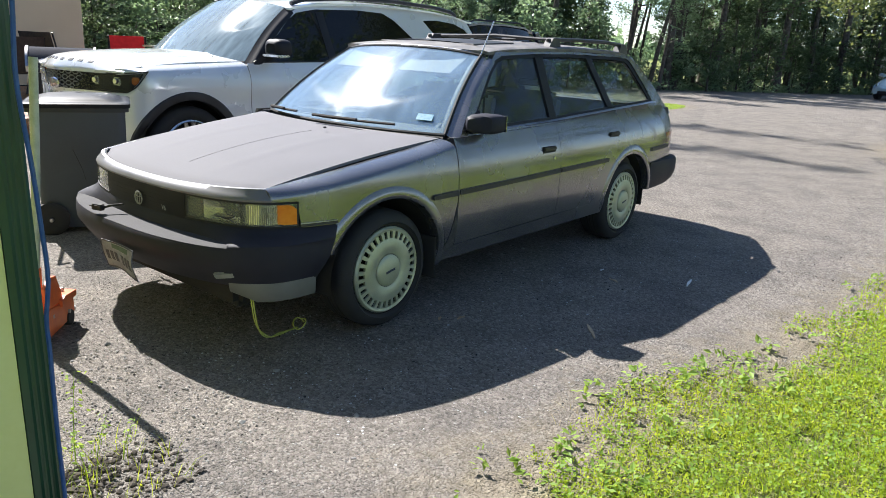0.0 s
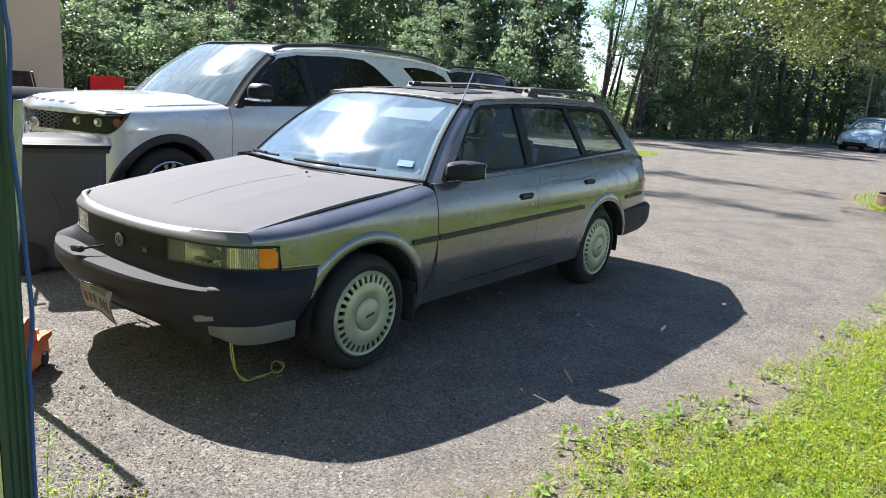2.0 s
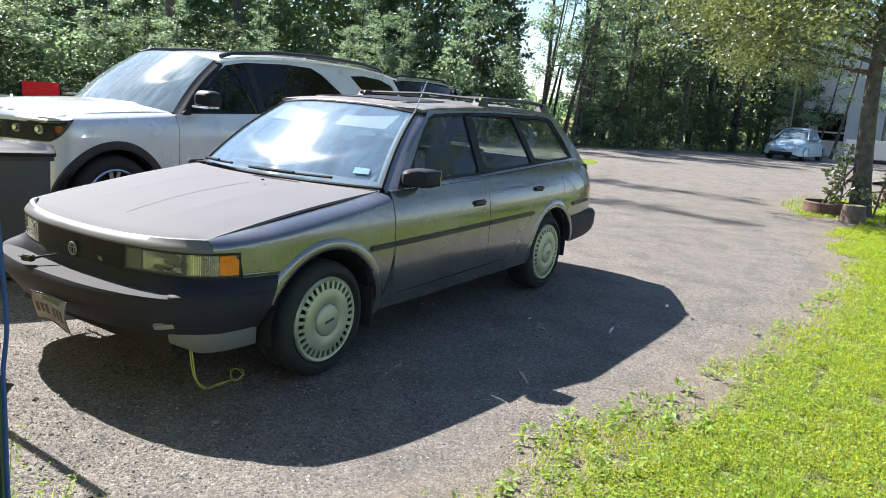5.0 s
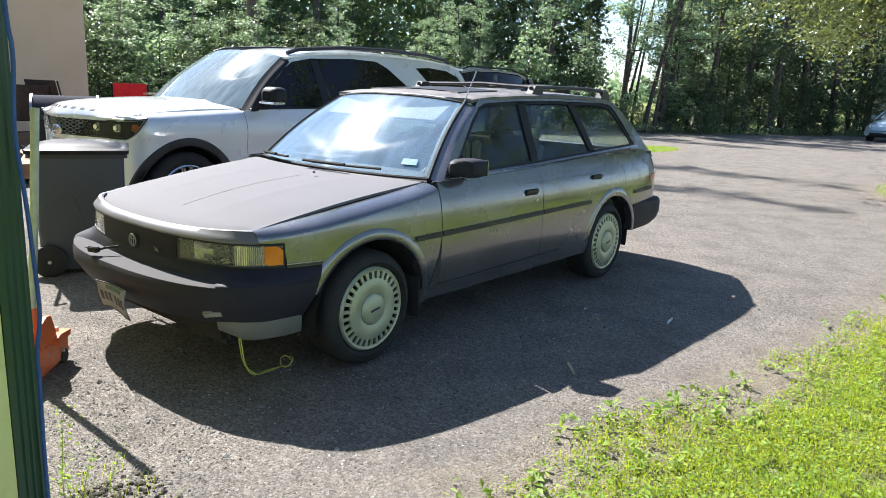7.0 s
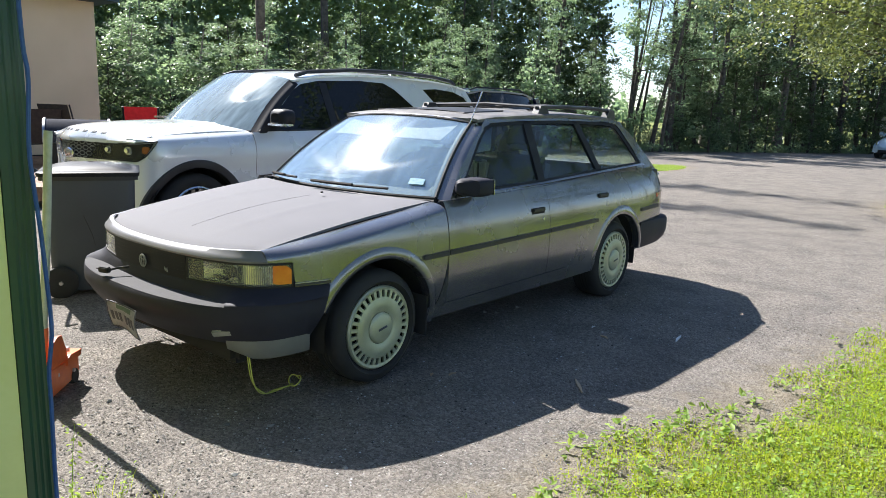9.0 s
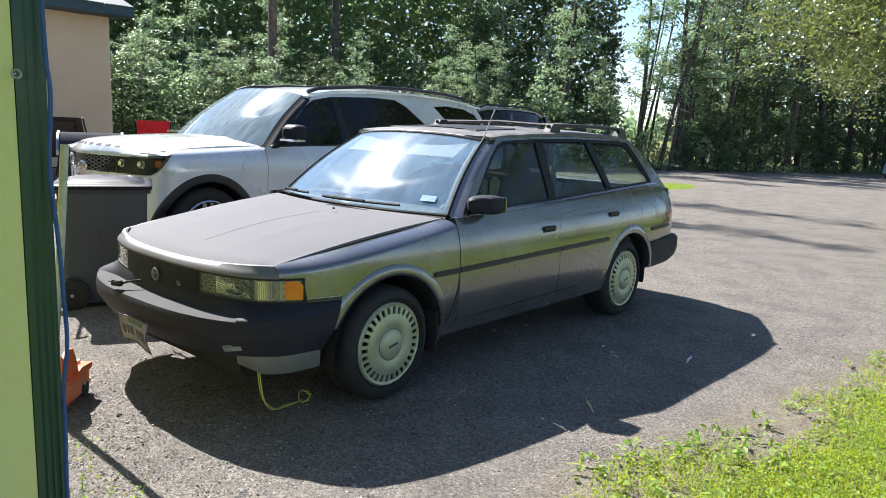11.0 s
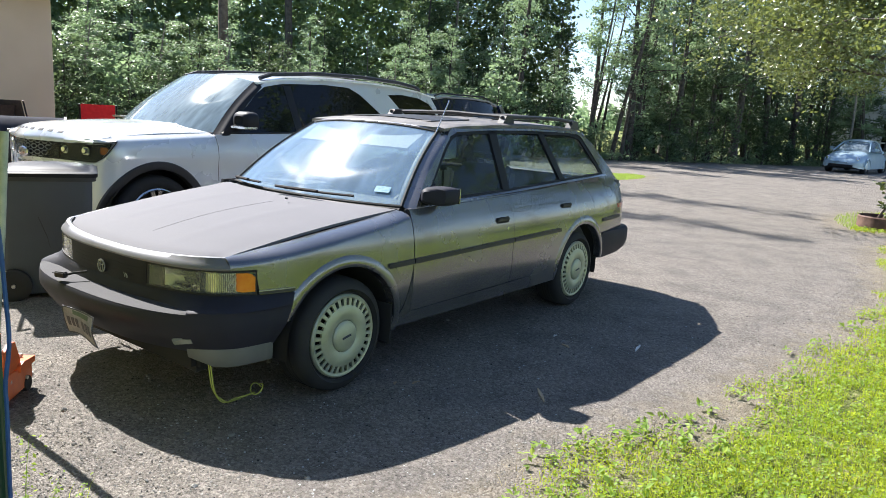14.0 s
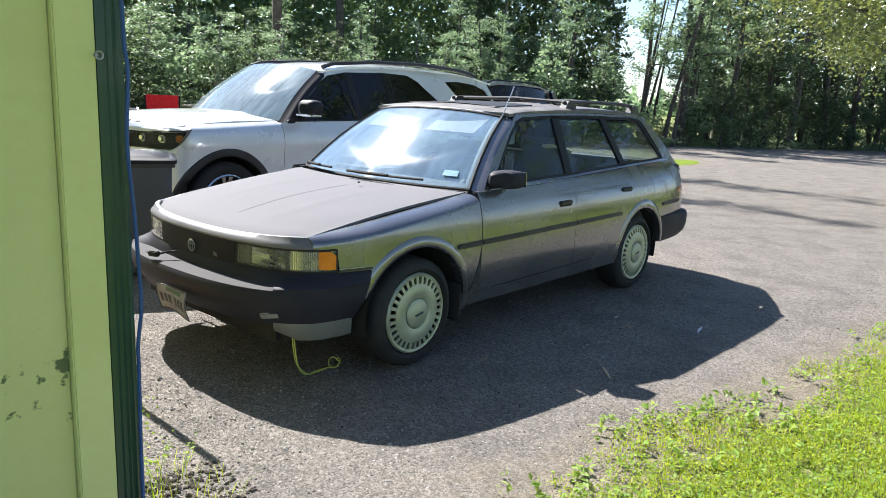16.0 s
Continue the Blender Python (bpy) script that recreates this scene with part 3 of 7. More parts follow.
def wheel(parent, x, y, side, radius, cap_r, width, style, r_inner=None):
    """A wheel lying in the x-z plane, its outer face towards side * y."""
    m = Matrix.Translation((x, y, radius)) @ Matrix.Rotation(radians(-90 * side), 4, 'X')
    ri = r_inner or cap_r + 0.012
    w = width
    prof = [(ri, -w), (radius - 0.03, -w), (radius - 0.006, -w + 0.02), (radius, -w + 0.05), (radius, -0.045), (radius - 0.008, -0.018), (radius - 0.03, 0.0),
            (radius - 0.055, 0.008), (ri + 0.012, 0.004), (ri, -0.008), (ri, -w)]
    wob = part("wheel", lathe([(0.0, -w * 0.55), (cap_r + 0.008, -w * 0.55), (cap_r + 0.012, -0.012), (cap_r - 0.006, -0.016), (cap_r - 0.03, -0.06), (0.0, -0.07)], 40, m), underside, parent)
    tyre = lathe(prof, 56, m)
    part("tyre", tyre, rubber, wob)
    # tread grooves
    groove = bmesh.new()
    for h in (-w + 0.08, -w / 2, -0.075):
        groove = join(groove, lathe([(radius + 0.0015, h - 0.004), (radius + 0.0015, h + 0.004), (radius - 0.004, h + 0.004), (radius - 0.004, h - 0.004), (radius + 0.0015, h - 0.004)], 56, m))
    part("tread_groove", groove, underside, wob)
    if style == "slots":
        n = 30
        r1, r2, r3 = cap_r * 0.40, cap_r * 0.735, cap_r * 0.90
        disc = lathe([(r1 - 0.004, 0.004), (r1 + 0.006, 0.010), (cap_r * 0.62, 0.012), (r2, 0.004), (r2, -0.008), (cap_r * 0.55, -0.004), (r1 - 0.004, 0.004)], 60, m)
        rim = lathe([(r3, 0.000), (cap_r * 0.96, 0.003), (cap_r, -0.006), (cap_r, -0.016), (r3, -0.012), (r3, 0.0)], 60, m)
        part("hubcap", join(disc, rim), hubcap_paint, wob, "slotted silver plastic hubcap")
        for k in range(n):
            a = (k + 0.5) * math.tau / n
            half = math.tau / n * 0.24
            pts = []
            for r in (r2 - 0.002, r3 + 0.002):
                z = 0.004 if r < (r2 + r3) / 2 else 0.0
                pts.append([(r * math.cos(a + s * half), r * math.sin(a + s * half), z) for s in (-1, 1)])
            rib = slab(pts, lambda p: (0, 0, -0.012))
            rib.transform(m)
            part("rib", rib, hubcap_paint, wob, smooth=0)
        part("centre_cap", lathe([(0.0, 0.020), (r1 * 0.75, 0.018), (r1 - 0.012, 0.013), (r1 - 0.006, 0.006), (r1 - 0.006, -0.004), (0, -0.004)], 40, m), hubcap_paint, wob)
        bar = box(-0.032, 0.032, -0.006, 0.006, 0.0205, 0.0215, 0)
        bar.transform(m @ Matrix.Rotation(radians(90 - 90 * side + 12), 4, 'Z'))
        part("maker_mark", bar, ink, wob, smooth=0)
    else:
        part("rim", lathe([(cap_r, -0.004), (cap_r - 0.012, 0.004), (cap_r - 0.028, -0.02), (cap_r - 0.03, -0.05), (cap_r - 0.01, -0.05), (cap_r, -0.004)], 56, m), lamp_silver, wob)
        for k in range(5):
            a = k * math.tau / 5 + math.pi / 2
            for s in (-0.17, 0.17):
                pts = []
                for r, ww in ((0.05, 0.022), (cap_r * 0.5, 0.017), (cap_r - 0.02, 0.02)):
                    ang = a + s * r / cap_r
                    c, sn = math.cos(ang), math.sin(ang)
                    pts.append([(r * c + ww * sn * e, r * sn - ww * c * e, -0.012 - 0.02 * (1 - r / cap_r)) for e in (-1, 1)])
                spoke = slab(pts, lambda p: (0, 0, -0.03))
                spoke.transform(m)
                part("spoke", spoke, lamp_silver, wob)
        part("hub", lathe([(0.0, -0.01), (0.05, -0.016), (0.06, -0.03), (0.06, -0.06), (0, -0.06)], 30, m), lamp_silver, wob)
    return wob


WAGON = thing("station_wagon", "faded grey 1980s station wagon parked on the gravel drive", "car", Matrix.LocRotScale((0, .0845, 0), None, (1, 1.10, 1)))
PLAN = smooth_line([(-.82, 0), (-.817, .15), (-.803, .30), (-.773, .44), (-.735, .55), (-.69, .63), (-.62, .698), (-.53, .74), (-.42, .773), (-.30, .797), (0, .825), (.5, .842),
                    (1.5, .845), (2.4, .842), (3.0, .826), (3.35, .80), (3.52, .765), (3.62, .70), (3.665, .6), (3.685, .4), (3.69, 0)], 0.02)
lean = lambda z: .118 * (max(0, z - .62) / .41) ** 3 + .07 * (max(0, .58 - z) / .38) ** 2.6
belt = table((.3, .928), (.5, .935), (1.1, .942), (1.63, .957), (2.37, .992), (3.1, 1.025), (3.3, 1.022), (3.42, .985), (3.52, .945), (3.6, .90), (3.7, .86))
hood_side_z = table((-.7, .768), (-.63, .772), (-.3, .815), (0, .855), (.3, .893), (.52, .925))
hood_side_y = table((-.66, .635), (-.63, .645), (-.3, .672), (.5, .70))
ARCH = 0.385


def arch_z(x, centre, low):
    h = ARCH ** 2 - (x - centre) ** 2
    return max(low, 0.305 + math.sqrt(h)) if h > 0 else low


def lean2(z, x):
    return lean(z)


for sg in (-1, 1):
    # front fender, with its top rolled over to the hood's edge
    rows = []
    for x, y in cut(PLAN, -.622, .497, y0=.3):
        low = .72 if x < -.512 else .60 if x < -.30 else (.285 if x > .36 else .28)
        zl = max(arch_z(x, 0, low), low)
        zh, yh = hood_side_z(x), hood_side_y(x) + .006
        zs = zh - .045
        zl = min(zl, zs - .004)
        row = [(x, y - lean(zl + (zs - zl) * k / 12), zl + (zs - zl) * k / 12) for k in range(13)]
        y1 = row[-1][1]
        for f, dz in [(1 - math.cos(radians(11 * q)), .045 * math.sin(radians(11 * q))) for q in range(1, 9)] + [(1.0, .045)]:
            row.append((x, y1 + (yh - y1) * f, zs + dz))
        rows.append(row)
    part("front_fender", flip(slab(rows, lambda p: (0, -.012, -.004)), sg), paint, WAGON)
    part("grime", flip(wrap(cut(PLAN, .415, .496, y0=.3), lambda x: .335, lambda x: .35 + .24 * max(0, (x - .415) / .081) ** 1.5, lean2, 6, out=.003, thick=.004), sg), grime, WAGON, "black grime behind the front wheel")
    part("front_door", flip(wrap(cut(PLAN, .503, 1.552, y0=.3), lambda x: .352 + .012 * (x - .5), belt, lean2, 14), sg), paint, WAGON)
    part("rear_door", flip(wrap(cut(PLAN, 1.558, 2.437, y0=.3), lambda x: arch_z(x, 2.6, .366), belt, lean2, 14), sg), paint, WAGON)
    part("quarter_panel", flip(wrap(cut(PLAN, 2.443, 3.69, y0=.55), lambda x: arch_z(x, 2.6, .56 if x > 2.9 else .40), belt, lean2, 14), sg), paint, WAGON)
    part("sill", flip(wrap(cut(PLAN, .36, 2.26, y0=.3), lambda x: .268, lambda x: .347 + .012 * (x - .5), lean2, 3, thick=.03), sg), paint, WAGON)
    # arch flares
    for cx, a0, a1 in ((0, -8, 158), (2.6, 8, 172)):
        fl = []
        for k in range(41):
            a = radians(a0 + (a1 - a0) * k / 40)
            x, z = cx + math.cos(a) * ARCH, .305 + math.sin(a) * ARCH
            yy = float(np.interp(x, PLAN[:190, 0], PLAN[:190, 1])) - lean(z)
            fl.append([(cx + math.cos(a) * (ARCH + r), yy + dy, .305 + math.sin(a) * (ARCH + r)) for r, dy in ((-.012, -.05), (-.012, .002), (-.004, .007), (.012, .008), (.045, .001), (.06, -.010))])
        part("wheel_arch", flip(grid(fl), sg), paint, WAGON)
    # black side trim, with a pale edge
    for x0, x1 in ((.29, .497), (.508, 1.548), (1.562, 2.215), (2.985, 3.36)):
        line = cut(PLAN, x0, x1, y0=.3)
        part("side_trim", flip(wrap(line, lambda x: .632 + .012 * (x - .3), lambda x: .658 + .012 * (x - .3), lambda z, x: .0, 2, out=.010), sg), black_plastic, WAGON)
    part("side_trim", flip(wrap(cut(PLAN, -.508, -.33, y0=.3), lambda x: .603, lambda x: .616, lambda z, x: 0, 2, out=.005), sg), black_plastic, WAGON)
    part("trim_edge", flip(wrap(cut(PLAN, -.508, -.33, y0=.3), lambda x: .616, lambda x: .6195, lambda z, x: 0, 1, out=.006), sg), steel, WAGON)
    # window frame of the whole side
    top_y = lambda u, v: .758 - (.758 - .560) * max(0, min(1.05, (v - .94) / .45)) - .20 * max(0, u - 3.1) ** 1.5
    outer = [(.64, .92), (.665, .945), (.855, 1.11), (1.05, 1.28), (1.14, 1.352), (1.20, 1.392), (1.3, 1.402), (1.7, 1.418), (2.2, 1.425), (2.7, 1.415), (2.9, 1.403), (3.02, 1.375), (3.15, 1.295), (3.28, 1.19), (3.42, 1.07), (3.54, .96),
             (3.44, .975), (3.1, 1.012), (2.37, .98), (1.63, .945), (1.1, .93), (.6, .925)]
    hole = [(.70, .957), (.88, 1.115), (1.07, 1.278), (1.15, 1.335), (1.24, 1.362), (1.6, 1.378), (2.1, 1.384), (2.80, 1.374), (2.93, 1.362), (2.975, 1.345), (3.0, 1.32), (3.09, 1.19), (3.16, 1.07), (3.17, 1.043), (3.10, 1.034), (2.37, 1.004), (1.63, .969), (1.1, .955)]
    part("side_frame", flip(plate(outer, [hole], lambda u, v: (u, top_y(u, v), v), (0, -.035, 0)), sg), paint, WAGON, smooth=50)
    gl = lambda u, v: (u, top_y(u, v) - .018, v)
    fr = lambda u, v: (u, top_y(u, v) - .008, v)
    def side_poly(name, pts, place, back, mat_, label=""):
        return part(name, flip(plate(pts, [], place, back), sg), mat_, WAGON, label, smooth=0)
    # dark pillars and window surrounds
    side_poly("door_pillar", [(1.625, 1.378), (1.72, 1.379), (1.655, .967), (1.575, .964)], fr, (0, -.02, 0), dark_trim)
    side_poly("rear_pillar", [(2.295, 1.383), (2.37, 1.382), (2.485, 1.006), (2.405, 1.003)], fr, (0, -.02, 0), dark_trim)
    shrink = [(1.6 + (u - 1.9) * .962 + .30, 1.17 + (v - 1.17) * .90) for u, v in hole]
    part("window_surround", flip(plate(hole, [shrink], fr, (0, -.012, 0)), sg), dark_trim, WAGON, smooth=0)
    for nm, pts in (("front_door_window", [(.66, .94), (1.10, 1.36), (1.67, 1.385), (1.61, .95)]), ("rear_door_window", [(1.675, 1.385), (2.33, 1.39), (2.44, .99), (1.615, .95)]),
                    ("quarter_window", [(2.335, 1.39), (2.98, 1.37), (3.2, 1.03), (2.445, .99)])):
        w_ = side_poly(nm, pts, gl, (0, -.004, 0), side_glass)
        w_.visible_shadow = False
    # bright strip along the window sills
    strip = [[(x, .758 - .012 * e + .004 - .0007 * max(0, x - 2.4) ** 2 * 30 * .3, belt(x) + .012 + .006 * e) for e in (0, 1)] for x in np.linspace(.72, 3.14, 40)]
    part("sill_strip", flip(slab(strip, lambda p: (0, -.02, 0)), sg), steel, WAGON)
    # door handles, lock
    for hx, hz in ((1.415, .80), (2.31, .835)):
        y0 = float(np.interp(hx, PLAN[:190, 0], PLAN[:190, 1])) - lean(hz)
        h = part("door_handle", flip(box(hx - .078, hx + .078, y0 - .006, y0 + .002, hz - .026, hz + .026, .006), sg), underside, WAGON, "recessed black door handle")
        part("grip", flip(box(hx - .072, hx + .072, y0 - .001, y0 + .014, hz + .000, hz + .022, .006), sg), black_plastic, h)
    part("door_lock", flip(lathe([(0, .004), (.011, .004), (.013, 0), (.013, -.01), (0, -.01)], 16, Matrix.Translation((1.475, .845 - lean(.745), .748)) @ Matrix.Rotation(radians(-90), 4, 'X')), sg), chrome, WAGON)
    # mirror
    mir = [[] for _ in range(7)]
    for i, (f, s) in enumerate(((0, .55), (.08, .85), (.25, .98), (.6, 1.0), (.85, .97), (.97, .9), (1.0, .8))):
        for k in range(20):
            a = k * math.tau / 20
            cy, cz = math.copysign(abs(math.cos(a)) ** .5, math.cos(a)), math.copysign(abs(math.sin(a)) ** .5, math.sin(a))
            mir[i].append((.675 + .14 * f - .03 * (1 - cy) * (1 - f), .832 + .074 * s * cy, 1.004 + .054 * s * cz))
    mbm = grid(mir, closed_v=True)
    mbm.verts.ensure_lookup_table()
    mbm.faces.new([mbm.verts[k] for k in range(20)])
    if sg > 0:
        mbm.free()
    else:
     mo = part("door_mirror", flip(mbm, sg), bumper_plastic, WAGON, "black plastic door mirror")
     part("mirror_glass", flip(box(.811, .817, .785, .905, .96, 1.05, .002), sg), lamp_silver, mo)
     part("mirror_foot", flip(join(box(.665, .81, .735, .80, .945, 1.035, .014), plate([(.66, .945), (.84, .95), (.84, 1.06), (.80, 1.05)], [], lambda u, v: (u, top_y(u, v) + .004, v), (0, -.02, 0))), sg), bumper_plastic, mo)
    # lamps
    lampc = cut(PLAN, None, -.66, y0=.325)
    hl = part("headlight", flip(wrap(lampc, lambda x: .606, lambda x: .716, lambda z, x: .075, 4), sg), dark_trim, WAGON, "hazy rectangular headlight")
    part("lamp_frame", flip(join(wrap(lampc, lambda x: .600, lambda x: .609, lambda z, x: .003, 2), wrap(lampc, lambda x: .708, lambda x: .718, lambda z, x: .006, 2), wrap(cut(PLAN, None, -.60, y0=.325, y1=.338), lambda x: .602, lambda x: .718, lambda z, x: .006, 2)), sg), dark_trim, hl)
    part("lens", flip(wrap(cut(lampc, None, None, y0=.338, y1=.622), lambda x: .609, lambda x: .709, lambda z, x: .006 + .05 * max(0, z - .69), 6, thick=.004), sg), lamp_glass, hl).visible_shadow = False
    bowl = [[(float(np.interp(.50 + .085 * u, PLAN[:75, 1], PLAN[:75, 0])) + .020 + .05 * (1 - u * u) * (1 - v * v), .50 + .085 * u, .660 + .042 * v) for v in np.linspace(-1, 1, 9)] for u in np.linspace(-1, 1, 11)]
    part("reflector", flip(grid(bowl), sg), lamp_silver, hl)
    part("bulb_shield", flip(box(-.735, -.71, .45, .55, .628, .640, .003), sg), dark_trim, hl)
    part("inner_bezel", flip(wrap(cut(PLAN, None, -.60, y0=.345, y1=.405), lambda x: .612, lambda x: .705, lambda z, x: .022, 2), sg), black_plastic, hl)
    cornerc = cut(PLAN, -.70, -.515, y0=.3)
    ts = part("corner_lamp", flip(wrap(cornerc, lambda x: .608, lambda x: .716, lambda z, x: .022, 4), sg), lamp_silver, WAGON, "clear and amber corner lamp")
    part("lens", flip(wrap(cut(PLAN, -.70, -.517, y0=.60), lambda x: .609, lambda x: .709, lambda z, x: .003, 4, thick=.004), sg), lamp_glass, ts).visible_shadow = False
    for rx in np.linspace(-.685, -.60, 14):
        ry = float(np.interp(rx, PLAN[:75, 0], PLAN[:75, 1]))
        part("lens_rib", flip(tube([(rx, ry - .006, .616), (rx, ry - .006, .703)], .0016, 5), sg), lamp_silver, ts)
    part("amber_lens", flip(wrap(cut(PLAN, -.600, -.521, y0=.3), lambda x: .616 + .5 * max(0, -.585 - x), lambda x: .706 - .9 * max(0, x + .545), lambda z, x: .001, 4, thick=.006), sg), amber, ts)
    part("lamp_frame", flip(join(wrap(cut(PLAN, -.69, -.513, y0=.60), lambda x: .600, lambda x: .609, lambda z, x: .002, 2), wrap(cut(PLAN, -.69, -.513, y0=.60), lambda x: .709, lambda x: .717, lambda z, x: .002, 2), wrap(cut(PLAN, -.521, -.513, y0=.60), lambda x: .600, lambda x: .717, lambda z, x: .001, 2)), sg), dark_trim, ts)
    part("tail_light", flip(wrap(cut(PLAN, 3.33, 3.60, y0=.3), lambda x: .70, lambda x: .79, lambda z, x: .012, 3, out=.008), sg), red_lens, WAGON)
    # wheels, wells, flaps
    for wx in (0, 2.6):
        wheel(WAGON, wx, sg * .805, sg, .305, .225, .20, "slots")
        well = [[(wx + math.cos(radians(a)) * .38, sg * y, .30 + math.sin(radians(a)) * .38) for y in (.80, .50)] for a in range(-12, 193, 8)]
        part("wheel_well", grid(well), underside, WAGON)
    part("mud_flap", flip(box(.335, .345, .66, .83, .19, .42, .003), sg), rubber, WAGON)
    # roof rail
    rail = part("roof_rail", flip(tube([(1.90, .49, 1.468), (2.0, .494, 1.476), (2.3, .497, 1.482), (2.7, .497, 1.480), (3.0, .49, 1.464), (3.05, .488, 1.458)], .0145, 8), sg), black_plastic, WAGON)
    for fx, dz in ((1.95, 0), (2.985, -.018)):
        foot = [(fx - .085, 1.412 + dz), (fx + .085, 1.412 + dz), (fx + .05, 1.486 + dz), (fx - .03, 1.486 + dz)]
        part("rail_foot", flip(plate(foot, [], lambda u, v: (u, .517, v), (0, -.05, 0)), sg), black_plastic, rail, smooth=0)

# cross bars and roof slats
for bx in (2.02, 2.86):
    part("cross_bar", tube([(bx, -.49, 1.474), (bx, 0, 1.492), (bx, .49, 1.474)], .011, 8), black_plastic, WAGON)
for sy in (-.3, -.18, -.06, .06, .18, .3):
    part("roof_slat", box(2.1, 2.8, sy - .012, sy + .012, 1.448, 1.458, .003), black_plastic, WAGON)

# hood
front = [(x, y) for x, y in cut(PLAN, None, -.60)]
edge = []
for i, (x, y) in enumerate(front):
    a, b = front[max(i - 1, 0)], front[min(i + 1, len(front) - 1)]
    t = Vector((b[0] - a[0], b[1] - a[1])).normalized()
    edge.append((x + t.y * .055, y - t.x * .055))
edge = [e for e in edge if e[1] < .645] + [(-.632, .645)]
edge_y = [e[1] for e in edge]
edge_x = [e[0] for e in edge]


def hood_front(y):
    return float(np.interp(abs(y), edge_y, edge_x))


rows = []
for j in range(41):
    v = -1 + j / 20
    xf, yf = hood_front(v * .645), v * .645
    xr, yr = .37 + .13 * abs(v) ** 2.2, v * .70
    row = []
    for i in range(33):
        u = i / 32
        x, y = xf + (xr - xf) * u, yf + (yr - yf) * u
        zf = .752 + .02 * abs(v) ** 2
        z = zf + (.928 - zf) * (u + .10 * math.sin(math.pi * u)) + (.018 * (1 - v * v)) * math.sin(math.pi * min(1, u + .15)) - .004 * abs(v) ** 8
        z -= .012 * max(0, 1 - u / .05) ** 2
        z += .004 * math.exp(-((abs(v) - .45) / .03) ** 2) * math.sin(math.pi * u)
        row.append((x, y, z))
    rows.append(row)
part("hood", slab(rows, lambda p: (0, 0, -.014)), hood_paint, WAGON, "chalky grey hood with faded lacquer")
gap_line = [(e[0] - .002, e[1], .752 + .02 * (e[1] / .645) ** 2 - .002) for e in edge]
part("hood_gap", join(tube(gap_line, .0035, 6), tube([(x, -y, z) for x, y, z in gap_line], .0035, 6)), rubber, WAGON)
part("hood_crease", tube([Vector(rows[18][i]) + Vector((0, 0, .0002)) for i in range(5, 29, 2)], .0011, 6), roof_paint, WAGON)

# panel above the lamps, grille
for sg in (-1, 1):
    rows = []
    line = cut(PLAN, None, -.618)
    for i, (x, y) in enumerate(line):
        a, b = line[max(i - 1, 0)], line[min(i + 1, len(line) - 1)]
        t = Vector((b[0] - a[0], b[1] - a[1])).normalized()
        zt = min(.758 + .018 * (y / .645) ** 2, .775)
        rows.append([(x + t.y * d, y - t.x * d, z) for d, z in ((.03, .714), (.004, .717), (.001, .726), (.006, .738), (.016, .748), (.030, zt - .003), (.046, zt - .001), (.0515, zt - .005), (.052, zt - .02))])
    part("header_panel", flip(grid(rows), sg), header_paint, WAGON)
nose = [(p[0], p[1]) for p in np.concatenate((PLAN[:40][::-1] * [1, -1], PLAN[1:40]))]
part("grille", wrap(cut(nose, y0=-.324, y1=.324), lambda x: .575, lambda x: .716, lambda z, x: .004, 8), grille_plastic, WAGON, "black slatted plastic grille")
for z in (.592, .612, .632, .652, .672, .692):
    part("grille_slat", wrap(cut(nose, y0=-.316, y1=.316), lambda x, z=z: z, lambda x, z=z: z + .007, lambda z, x: .0032, 1), grille_plastic, WAGON)
ring = lambda ry, rz, cz: [(-.826, ry * math.cos(a), cz + rz * math.sin(a)) for a in np.linspace(0, math.tau, 29)]
badge = join(tube(ring(.029, .031, .640), .0032, 6), tube(ring(.011, .029, .640), .0024, 6), tube(ring(.023, .009, .655), .0024, 6))
part("badge", badge, cover_grey, WAGON, "oval chrome emblem")
part("model_mark", text_mesh("V6", .034, Matrix.Translation((-.8215, -.20, .628)) @ Matrix.Rotation(radians(-94), 4, 'Z') @ Matrix.Rotation(radians(90), 4, 'X')), cover_grey, WAGON, smooth=0)

# front bumper: shelf, face, lower lip
both = [(p[0], p[1]) for p in np.concatenate((PLAN[:75][::-1] * [1, -1], PLAN[1:75]))]
both = [p for p in both if p[0] < -.31]
proud = table((-.82, .128), (-.77, .124), (-.72, .108), (-.66, .088), (-.56, .06), (-.44, .03), (-.31, .010))   # how far the bumper stands out
ledge = table((-.82, .010), (-.79, .012), (-.765, .026), (-.735, .062), (-.712, .106), (-.66, .086), (-.31, .009))    # where its shelf begins
foot_out = table((-.82, .056), (-.72, .046), (-.62, .034), (-.33, -.04))
rows = []
for i, (x, y) in enumerate(both):
    a, b = both[max(i - 1, 0)], both[min(i + 1, len(both) - 1)]
    t = Vector((b[0] - a[0], b[1] - a[1])).normalized()
    n = Vector((-t.y, t.x)) if (-t.y * (x - .6) + t.x * y) > 0 else Vector((t.y, -t.x))
    o, e, f = proud(x), ledge(x), foot_out(x)
    rows.append([(x + n.x * d, y + n.y * d, z) for d, z in ((-.05, .600), (-.006, .600), (.0, .592), (e * .35, .570), (e * .92, .547), (e, .541), (e + (o - e) * .5, .537), (o - (o - e) * .06, .530), (o, .518), (o * 1.015, .49), (o, .455), (o * .6 + f * .4, .405), (o * .2 + f * .8, .362), (f, .342), (f - .03, .335), (f - .08, .335))])
